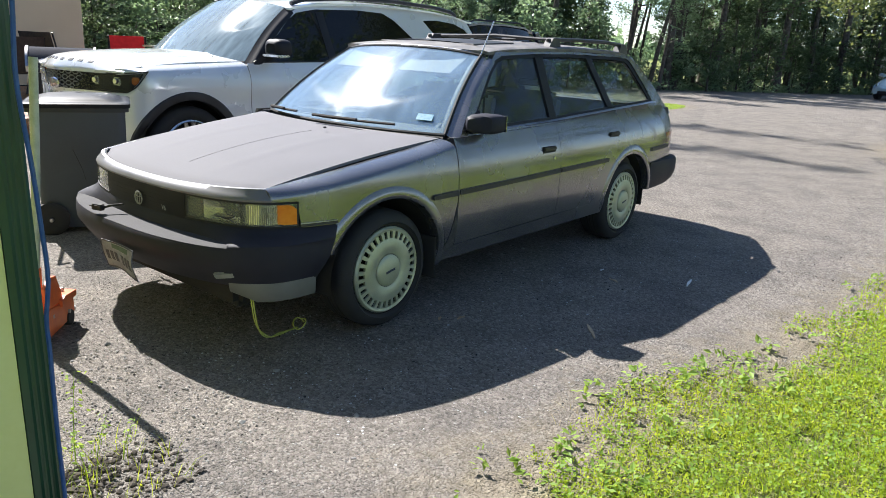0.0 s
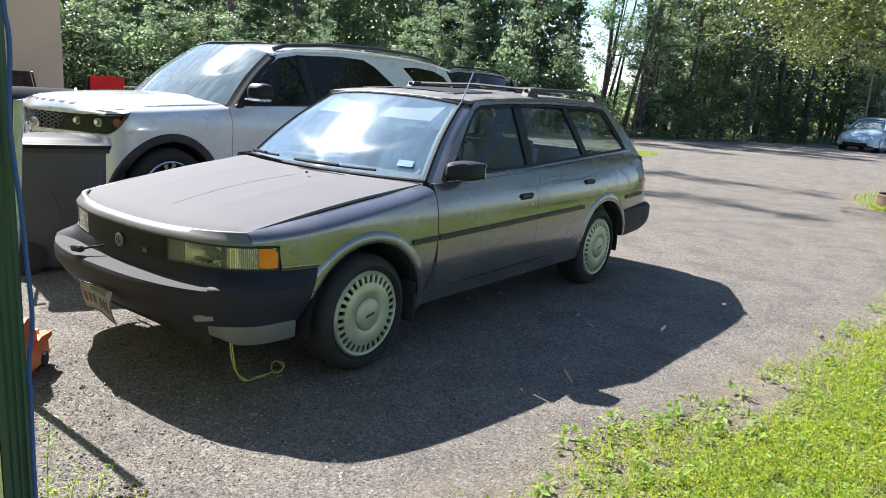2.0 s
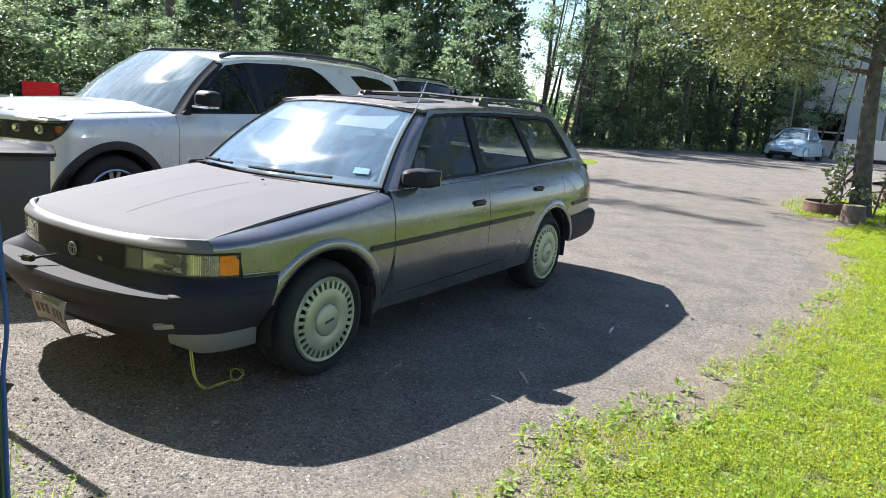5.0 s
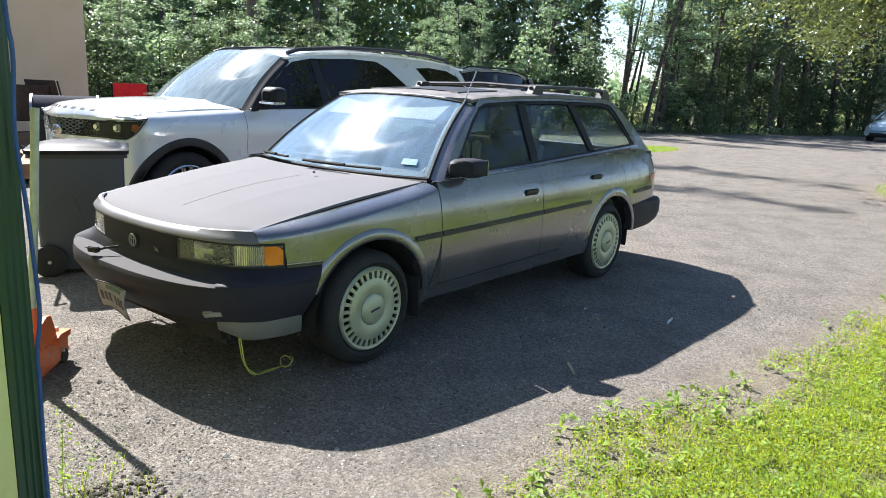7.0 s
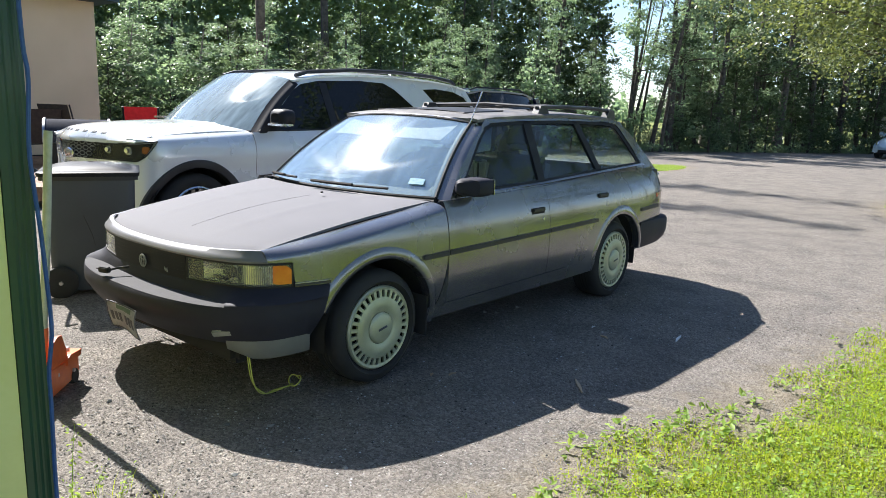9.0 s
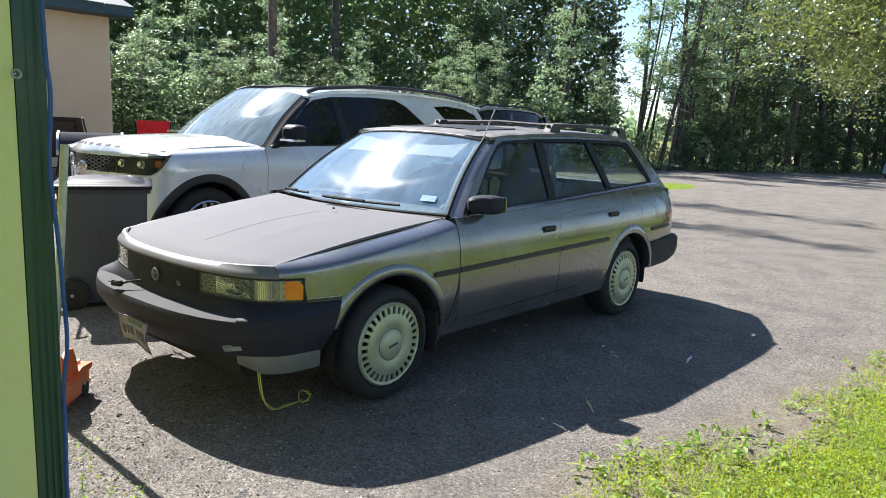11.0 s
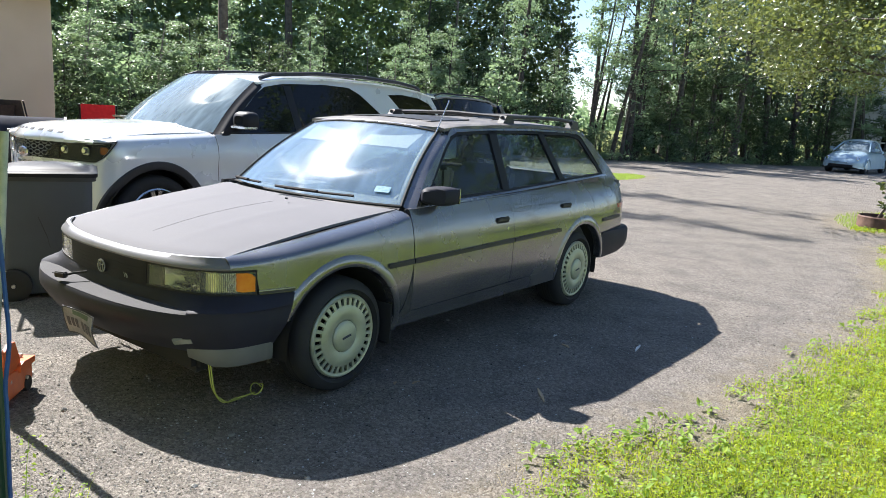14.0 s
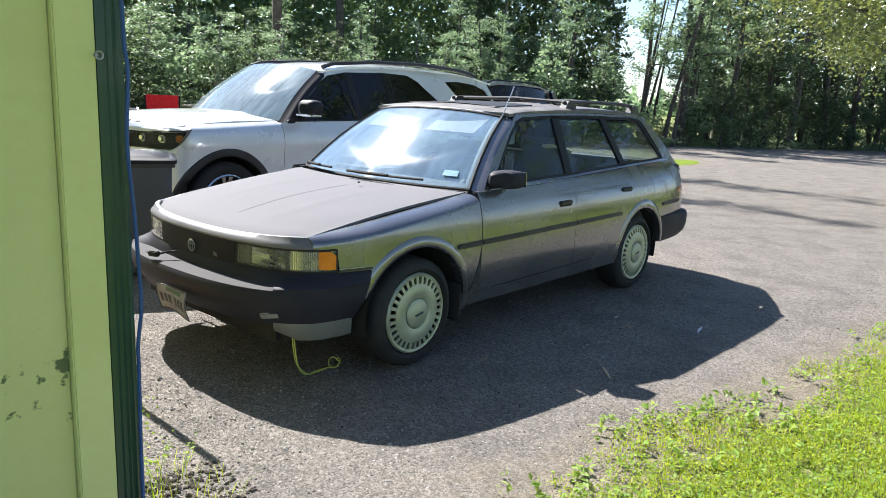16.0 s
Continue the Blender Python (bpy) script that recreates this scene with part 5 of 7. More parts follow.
# hood with raised middle
def suv_hood(u, v, lift=0.0):
    y = v * .80
    xf = float(np.interp(abs(y), PLAN_S[:45, 1], PLAN_S[:45, 0])) - .004
    x = xf + (.50 + .12 * abs(v) ** 2 - xf) * u
    z = 1.068 + .07 * (1 - (1 - u) ** 2.2) + .055 * (1 - abs(v) ** 2.4) - (.020 + .055 * (1 - abs(v) ** 2.4)) * max(0, 1 - u / .10) ** 2
    z += .014 * max(0, min(1, (.62 - abs(v)) / .1)) * min(1, u * 5)
    return (x - lift, y * (1 + .05 * u), z + lift)


us = [0, .012, .025, .04, .06, .08, .10] + list(np.linspace(.14, 1, 24))
part("hood", slab([[suv_hood(u, -1 + j / 18) for u in us] for j in range(37)], lambda p: (0, 0, -.015)), white_pearl, SUV)
for k in range(8):
    v = -.50 + k * .143
    part("hood_letter", slab([[suv_hood(u, v + dv, .0015) for u in (.040, .049, .058)] for dv in (-.030, 0, .030)], lambda p: (.003, 0, -.003)), dark_trim, SUV)
# grille of small dark cells, bumper
nose_s = [(p[0], p[1]) for p in np.concatenate((PLAN_S[:45][::-1] * [1, -1], PLAN_S[1:45]))]
nose_x = lambda y: float(np.interp(abs(y), PLAN_S[:45, 1], PLAN_S[:45, 0]))
gr = part("grille", wrap(cut(nose_s, y0=-.40, y1=.40), lambda x: .70, lambda x: 1.04, lambda z, x: .02 + .05 * (z - .7), 4), dark_trim, SUV, "black honeycomb grille")
cells = []
for r in range(7):
    for c in range(11):
        y, z = -.43 + c * .086 + (.043 if r % 2 else 0), .73 + r * .048
        if abs(y) < .27 + .6 * (z - .885):
            cells.append(tube([(nose_x(y + .036 * math.cos(a)) + .004 + .05 * (z - .7), y + .036 * math.cos(a), z + .020 * math.sin(a)) for a in np.linspace(0, math.tau, 7)], .006, 4, ends=False))
part("grille_mesh", join(*cells), cover_grey, gr)
part("grille_bar", wrap(cut(nose_s, y0=-.62, y1=.62), lambda x: 1.024, lambda x: 1.056, lambda z, x: -.004 + .25 * (z - 1.024), 3, thick=.02), white_pearl, SUV)
part("emblem", lathe([(0, .012), (.05, .010), (.07, .004), (.075, 0), (0, 0)], 28, Matrix.Translation((-.702, 0, .915)) @ Matrix.Rotation(radians(-90), 4, 'Y') @ Matrix.Diagonal((.6, 1.3, 1, 1))), chrome, gr)
part("front_bumper", wrap(cut(nose_s, y0=-.60, y1=.60), lambda x: .30, lambda x: .70, lambda z, x: -.02, 4, thick=.04), black_clad, SUV)
# windshield, roof, rear
ws = []
for j in range(29):
    v = -1 + j / 14
    b = Vector((.42 + .22 * abs(v) ** 2.2, v * .86, 1.13))
    t = Vector((1.16 + .10 * abs(v) ** 2.2, v * .68, 1.70 - .06 * abs(v) ** 2.4))
    ws.append([b.lerp(t, f) + Vector((-.02, 0, .025)) * math.sin(math.pi * f) for f in np.linspace(0, 1, 13)])
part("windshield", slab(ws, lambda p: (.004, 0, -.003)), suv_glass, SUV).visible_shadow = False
part("windshield_seal", tube([r[0] for r in ws], .014, 6), dark_trim, SUV)
for sg in (-1, 1):
    pil = []
    for q, p in enumerate(ws[0]):
        row = []
        for a, b in ((-.1, .004), (.1, .012), (.35, .024), (.65, .036), (.9, .045), (1.0, .053), (1.0, .068), (1.0, .074 + .05 * (1 - q / 12))):
            x, z = p[0] + .64 * b, p[2] + .006 - .77 * b
            full = .940 - .235 * max(0, (z - 1.12) / .60)
            row.append(Vector((x, sg * (abs(p[1]) + (full - abs(p[1])) * a), z)))
        pil.append(row)
    part("front_pillar", grid(pil), dark_trim, SUV)
part("cowl", grid([[(.38 + .22 * abs(v) ** 2.2 + e * .09, v * .86, 1.125 + .012 * e) for e in (0, .5, 1)] for v in np.linspace(-1, 1, 15)]), dark_trim, SUV)
part("wiper", tube([(.46, .05, 1.165), (.50, .35, 1.18), (.58, .70, 1.165)], .009, 6), dark_trim, SUV)
part("wiper", tube([(.47, -.62, 1.165), (.48, -.35, 1.18), (.47, -.02, 1.17)], .009, 6), dark_trim, SUV)
gut = table((1.1, 1.60), (1.35, 1.655), (1.6, 1.695), (2.2, 1.73), (2.8, 1.738), (3.4, 1.725), (3.85, 1.69), (4.15, 1.64))
rows = []
for j in range(25):
    v = -1 + j / 12
    x0 = 1.17 + .10 * abs(v) ** 2.2
    rows.append([(x, v * (.735 - .03 * max(0, x - 3.4)), gut(x) + .05 * (1 - v * v) - .004) for x in np.linspace(x0, 4.22, 32)])
part("roof", slab(rows, lambda p: (0, 0, -.02)), white_pearl, SUV)
part("tailgate", join(box(4.10, 4.20, -.86, .86, .55, 1.24, .04)), white_pearl, SUV)
part("rear_window", grid([[(4.16 + .05 * (1.62 - z), y, z) for z in (1.2, 1.4, 1.62)] for y in np.linspace(-.72, .72, 5)]), dark_glass, SUV)
part("aerial", tube([(3.65, -.28, 1.755), (3.78, -.28, 1.87)], .006, 6), dark_trim, SUV)
part("under_body", join(box(-.50, 4.0, -.62, .62, .24, .45, .04), box(.45, 2.4, -.90, .90, .27, .42, .03), box(-.52, .45, -.52, .52, .42, .98, .03)), underside, SUV)
part("cabin", join(box(.55, 4.0, -.88, .88, .45, .95, .03), box(.55, 1.0, -.80, .80, .9, 1.10, .05)), dash_plastic, SUV)
for sy in (-.42, .42):
    part("seat", join(box(1.35, 1.52, sy - .25, sy + .25, .9, 1.38, .06), box(1.44, 1.54, sy - .14, sy + .14, 1.4, 1.56, .04)), seat_cloth, SUV)


EYE_X, EYE_Y = -2.6, -3.4


# ---- the green outbuilding ----
def wall_box(name, m, x0, x1, y0, y1, z0, z1, label, category="wall", bevel=0.0):
    return tagged(part(name, box(x0, x1, y0, y1, z0, z1, bevel), m, None, label, smooth=0), category=category, kind="structure")


wall_box("wall_south", green_wall, -9.0, -2.045, -1.387, -1.237, -.05, 2.9, "pale green painted panel wall with dirt stains")
wall_box("wall_east", green_wall, -2.115, -1.965, -1.235, 5.5, -.05, 2.9, "pale green painted panel wall")
wall_box("wall_north", green_wall, -9.0, -2.117, 5.35, 5.5, -.05, 2.9, "pale green painted panel wall")
wall_box("wall_west", green_wall, -9.15, -9.002, -1.387, 5.5, -.05, 2.9, "pale green painted panel wall")
wall_box("corner_board", green_board, -2.043, -1.9395, -1.412, -1.239, -.05, 2.9, "pale green corner board", "trim", .004)
tagged(part("roof", join(box(-9.5, -1.71, -1.77, 5.9, 2.90, 3.02, .01)), roof_felt, None, "low roof of the outbuilding", smooth=0), category="roof", kind="structure")
SPOUT = thing("downspout", "dark green ribbed metal downspout at the wall corner", "downspout", pose(-1.9015, -1.384, 0))
prof = []
w2, d2 = .0355, .025
for sidev in range(4):
    n = 12
    for k in range(n):
        f = -1 + 2 * k / n
        rib = .0028 * (1 if (k % 3 == 1) else -.2) if 1 < k < n - 1 else 0
        if sidev == 0:
            prof.append((w2 * f, -d2 - rib))
        elif sidev == 1:
            prof.append((w2 + rib, d2 * f))
        elif sidev == 2:
            prof.append((-w2 * f, d2 + rib))
        else:
            prof.append((-w2 - rib, -d2 * f))
part("pipe", grid([[(x, y, z) for x, y in prof] for z in (0.10, .6, 1.2, 1.8, 2.4, 2.85)], closed_v=True), spout_paint, SPOUT, smooth=25)
part("outlet", grid([[(x + .10 * f ** 1.5, y, .10 - .07 * f) for x, y in prof] for f in (0, .3, .6, 1)], closed_v=True), spout_paint, SPOUT, smooth=25)
part("strap", join(box(-.038, .038, -.031, .05, 1.90, 1.93, .002)), spout_paint, SPOUT)
HOOK = thing("screw_eye", "small weathered steel screw eye in the corner board", "hook", pose(-1.944, -1.418, 1.537))
part("shank", tube([(0, .02, 0), (0, -.012, 0)], .003, 8), steel, HOOK)
part("eye", tube([(.010 * math.cos(a), -.022, .010 * math.sin(a)) for a in np.linspace(0, math.tau, 17)], .0032, 6), steel, HOOK)
cab = smooth_line([(x, -1.432, z) for x, z in ((-1.885, 2.85), (-1.880, 2.2), (-1.874, 1.62), (-1.866, 1.50), (-1.876, 1.34), (-1.874, 1.25), (-1.864, 1.11), (-1.858, .96), (-1.855, .88), (-1.857, .82), (-1.870, .73), (-1.870, .66), (-1.872, .55), (-1.874, .40), (-1.872, .15))] + [(-1.86, -1.42, .03), (-1.82, -1.34, .006), (-1.90, -1.1, .006), (-1.94, -.6, .006)], .03)
tagged(part("extension_cable", tube(cab, .0055, 8), blue_rubber, None, "blue extension cable hanging beside the downspout"), category="cable")

# ---- floor jack ----
JACK = thing("floor_jack", "worn orange floor jack with its pale handle upright", "jack", Matrix.LocRotScale((-1.27, .26, 0), Euler((0, 0, radians(45))), (.8, .8, .8)))
for sy in (-.11, .11):
    side = [(-.32, .03), (.20, .04), (.24, .07), (.24, .16), (.10, .17), (-.05, .19), (-.22, .20), (-.32, .13)]
    part("side_plate", plate(side, [], lambda u, v, sy=sy: (u, sy, v), (0, .012, 0)), orange_paint, JACK, smooth=0)
    part("front_wheel", lathe([(0, -.03), (.045, -.03), (.05, -.02), (.05, .02), (.045, .03), (0, .03)], 20, Matrix.Translation((.17, sy * .8, .05)) @ Matrix.Rotation(radians(90), 4, 'X')), rubber, JACK)
    part("caster", lathe([(0, -.02), (.032, -.02), (.036, -.012), (.036, .012), (.032, .02), (0, .02)], 20, Matrix.Translation((-.28, sy * .9, .036)) @ Matrix.Rotation(radians(90), 4, 'X')), steel, JACK)
part("lift_arm", join(box(-.05, .24, -.05, .05, .11, .16, .012, Matrix.Rotation(radians(4), 4, 'Y')), lathe([(0, .02), (.05, .02), (.055, .008), (.05, 0), (0, 0)], 20, Matrix.Translation((.22, 0, .135)))), orange_paint, JACK)
part("cross_bar", join(box(-.06, -.03, -.11, .11, .12, .15, .004), box(.24, .27, -.11, .11, .06, .09, .004)), steel, JACK)
part("pump", join(box(-.28, -.10, -.07, .07, .06, .20, .02), box(-.29, -.16, -.10, .10, .17, .235, .012)), orange_paint, JACK)
part("socket", tube([(-.085, -.04, .20), (-.062, -.044, .44)], .030, 12), orange_paint, JACK)
part("front_plate", plate([(.05, .16), (.25, .165), (.262, .20), (.10, .215), (.05, .20)], [], lambda u, v: (u, -.125, v), (0, .25, 0)), orange_paint, JACK, smooth=0)
for sy in (-.105, .085):
    part("bracket", plate([(-.12, .19), (.10, .19), (.09, .25), (.04, .36), (-.02, .37), (-.12, .33)], [], lambda u, v, sy=sy: (u, sy, v), (0, .02, 0)), orange_paint, JACK, smooth=0)
part("plate_bolt", lathe([(0, .022), (.014, .02), (.016, 0), (0, 0)], 6, Matrix.Translation((.20, -.06, .21))), steel, JACK)
part("handle", tube([(-.075, -.043, .36), (-.035, -.052, .62), (.03, -.064, 1.0), (.112, -.078, 1.59), (.1135, -.0787, 1.605)], .024, 14), handle_paint, JACK, "pale painted steel handle")
part("bolt", lathe([(0, .012), (.012, .010), (.014, 0), (0, 0)], 10, Matrix.Translation((.15, -.112, .095)) @ Matrix.Rotation(radians(90), 4, 'X')), steel, JACK)

# ---- wheeled bin ----
BIN = thing("wheeled_bin", "grey plastic wheeled bin with a bleached domed lid", "bin", pose(-.28, 1.89, 0, 0, 0, -27))
def ring_at(hx, hy, r, z, ox=0, oy=0):
    z = z * 1.05
    pts = []
    for cx, cy, a0 in ((hx - r, hy - r, 0), (-hx + r, hy - r, 90), (-hx + r, -hy + r, 180), (hx - r, -hy + r, 270)):
        for k in range(5):
            a = radians(a0 + 22.5 * k)
            pts.append((ox + cx + r * math.cos(a), oy + cy + r * math.sin(a), z))
    return pts
bb = grid([ring_at(.27, .26, .05, .04, 0, .28), ring_at(.28, .27, .06, .10, 0, .28), ring_at(.30, .30, .06, .80, 0, .28), ring_at(.305, .305, .06, .835, 0, .28), ring_at(.285, .285, .05, .835, 0, .28), ring_at(.24, .25, .05, .12, 0, .28)], closed_v=True)
bb.verts.ensure_lookup_table()
bb.faces.new([bb.verts[k] for k in range(20)])
part("body", bb, grey_bin, BIN, "scuffed grey bin body")
part("rim", grid([ring_at(.325, .325, .06, z, 0, .28) if o else ring_at(.30, .30, .06, z, 0, .28) for o, z in ((0, .815), (1, .815), (1, .845), (0, .845))], closed_u=True, closed_v=True), black_plastic, BIN)
lid = [ring_at(.32, .32, .06, .840, 0, .28), ring_at(.335, .335, .06, .842, 0, .28), ring_at(.338, .338, .06, .868, 0, .28), ring_at(.328, .328, .07, .874, 0, .28), ring_at(.30, .30, .08, .878, 0, .28), ring_at(.285, .285, .09, .876, 0, .28), ring_at(.27, .27, .10, .888, 0, .28), ring_at(.20, .20, .10, .906, 0, .28), ring_at(.11, .11, .09, .916, 0, .28), ring_at(.02, .02, .015, .919, 0, .28)]
lb = grid(lid, closed_v=True)
part("lid", lb, bin_lid, BIN, "sun-bleached domed lid")
for sx in (-1, 1):
    wb = lathe([(0, -.03), (.10, -.03), (.115, -.02), (.115, .02), (.10, .03), (.05, .032), (0, .02)], 28, Matrix.Translation((-.22, .28 + sx * .29, .115)) @ Matrix.Rotation(radians(90), 4, 'X'))
    part("wheel", wb, rubber, BIN)
    part("axle_cap", lathe([(0, .012), (.012, .01), (.016, 0), (0, 0)], 12, Matrix.Translation((-.22, .28 + sx * .323 , .115)) @ Matrix.Rotation(radians(90 * (1 if sx < 0 else -1)), 4, 'X')), steel, BIN)
part("handle", tube([(-.35, .10, .86), (-.42, .10, .90), (-.42, .46, .90), (-.35, .46, .86)], .014, 8), grey_bin, BIN)
part("scratch", tube([(-.05, -.012, .60), (.0, -.004, .46), (.03, .004, .31)], .0018, 5), dark_trim, BIN)

# ---- house behind, patio things ----
HOUSE = thing("house", "tan rendered house with a brown eave", "house", pose(0, 0, 0))
part("wall", plate([(-12, -.1), (4.5, -.1), (4.5, 3.3), (-12, 3.3)], [[(-6.5, .9), (-5.0, .9), (-5.0, 2.1), (-6.5, 2.1)]], lambda u, v: (u, 12.1, v), (0, .2, 0)), tan_wall, HOUSE, smooth=0)
part("wall", box(4.3, 4.5, 12.305, 21, -.1, 3.3, 0), tan_wall, HOUSE, smooth=0)
part("wall", box(-12, 4.5, 21.01, 21.2, -.1, 3.3, 0), tan_wall, HOUSE, smooth=0)
part("wall", box(-12.2, -12.01, 12.1, 21.2, -.1, 3.3, 0), tan_wall, HOUSE, smooth=0)
hw = part("window", box(-6.55, -4.95, 12.14, 12.18, .85, 2.15, .005), white_siding, HOUSE, "white framed window")
part("pane", box(-6.4, -5.1, 12.12, 12.13, 1.0, 2.0, 0), dark_glass, hw, smooth=0)
part("roof", join(plate([(-12.6, 3.31), (4.8, 3.31), (4.8, 3.5), (-12.6, 3.5)], [], lambda u, v: (u, 11.6 + (v - 3.31) * .2, v), (0, .1, 0)), grid([[(x, y, z) for y, z in ((11.6, 3.51), (16.6, 5.4), (21.7, 3.51))] for x in (-12.6, 4.8)]), grid([[(x, y, 3.305) for y in (11.6, 21.7)] for x in (-12.6, 4.8)])), eave_paint, HOUSE, "low roof with a dark teal eave", smooth=0)
DECK = thing("deck", "low brown wooden deck beside the house", "deck", pose(0, 0, 0))
for k in range(34):
    part("board", box(-2.6, 5.0, 6.6 + k * .15, 6.735 + k * .15, .23, .27, .004), brown_wood, DECK)
for px in (-2.5, -.2, 2.1, 4.9):
    for py in (6.7, 9.2, 11.6):
        part("post", box(px - .05, px + .05, py - .05, py + .05, 0, .23, .004), brown_wood, DECK)
part("rim_board", box(-2.6, 5.0, 6.56, 6.597, .08, .27, .003), brown_wood, DECK)


def sling_chair(name_label, cloth, m, z=0.0, group="patio chairs"):
    ch = thing("patio_chair", name_label, "chair", m, group=group)
    back = [[(.27 * u, .16 + .20 * f, .44 + .56 * f - .03 * math.sin(math.pi * f)) for f in (0, .25, .5, .75, 1)] for u in (-1, -.5, 0, .5, 1)]
    part("backrest", slab(back, lambda p: (0, .012, 0)), cloth, ch)
    part("seat", slab([[(.27 * u, -.28 + .44 * f, .44 - .03 * math.sin(math.pi * f)) for f in (0, .5, 1)] for u in (-1, 0, 1)], lambda p: (0, 0, -.012)), cloth, ch)
    for sx in (-1, 1):
        part("side_frame", tube([(sx * .29, .34, 1.0), (sx * .29, .16, .44), (sx * .29, -.28, .44), (sx * .29, -.30, .02)], .014, 8), dark_trim, ch)
        part("leg", tube([(sx * .29, .14, .46), (sx * .29, .30, .0)], .014, 8), dark_trim, ch)
        part("armrest", tube([(sx * .29, -.26, .44), (sx * .31, -.24, .64), (sx * .31, .20, .66), (sx * .29, .23, .64)], .013, 8), dark_trim, ch)
    part("cross_rail", tube([(-.29, -.29, .2), (.29, -.29, .2)], .010, 8), dark_trim, ch)
    return ch


sling_chair("bright red sling patio chair", red_cloth, pose(4.07, 9.5, .27, 0, 0, 150))
sling_chair("dark brown sling patio chair with a high back", dark_cloth, pose(2.86, 9.75, .28, 0, 0, 122))
sling_chair("dark brown sling patio chair with a high back", dark_cloth, pose(2.33, 9.75, .20, 0, 0, 185))

GRILL = thing("barbecue_grill", "grey gas barbecue grill with a closed lid", "grill", Matrix.LocRotScale((1.0, 5.02, 0), Euler((0, 0, radians(-26))), (.86, .9, 1.09)))
lidp = [(-.25, .86), (-.26, .91), (-.20, .99), (-.10, 1.055), (0, 1.085), (.08, 1.08), (.17, 1.03), (.24, .94), (.25, .86)]
part("lid", plate(lidp, [], lambda u, v: (-.36, u, v), (.72, 0, 0)), grey_metal, GRILL, smooth=45)
for sx in (-1, 1):
    part("lid_end", plate([(u * 1.06, .855 + (v - .855) * 1.05) for u, v in lidp], [], lambda u, v: (sx * .375 - .014, u, v), (.028, 0, 0)), steel, GRILL, smooth=45)
    for sy in (-.2, .22):
        part("leg", box(sx * .35 - .02, sx * .35 + .02, sy - .02, sy + .02, 0, .62, .004), dark_trim, GRILL)
part("firebox", box(-.36, .36, -.23, .25, .62, .85, .02), dark_trim, GRILL)
part("lid_handle", tube([(-.25, -.24, .95), (-.25, -.29, .96), (.25, -.29, .96), (.25, -.24, .95)], .012, 8), chrome, GRILL)
part("thermometer", lathe([(0, .008), (.03, .006), (.034, 0), (0, 0)], 18, Matrix.Translation((0, -.215, 1.01)) @ Matrix.Rotation(radians(60), 4, 'X')), chrome, GRILL)
part("lower_shelf", box(-.35, .35, -.2, .22, .18, .20, .004), grey_metal, GRILL)
SACK = thing("covered_cushion", "white sheet bunched over a low bench", "cushion", pose(.75, 7.4, .27))
pts = []
for i in range(15):
    pts.append([((i / 14 - .5) * .9, (j / 10 - .5) * .6, .02 + .36 * max(0, 1 - ((i / 7 - 1) ** 4)) * max(0, 1 - ((j / 5 - 1) ** 4)) + .05 * noise.noise(Vector((i * .5, j * .5, 3)))) for j in range(11)])
part("sheet", grid(pts), white_cloth, SACK)
part("base", box(-.43, .43, -.28, .28, 0, .12, .01), white_cloth, SACK)


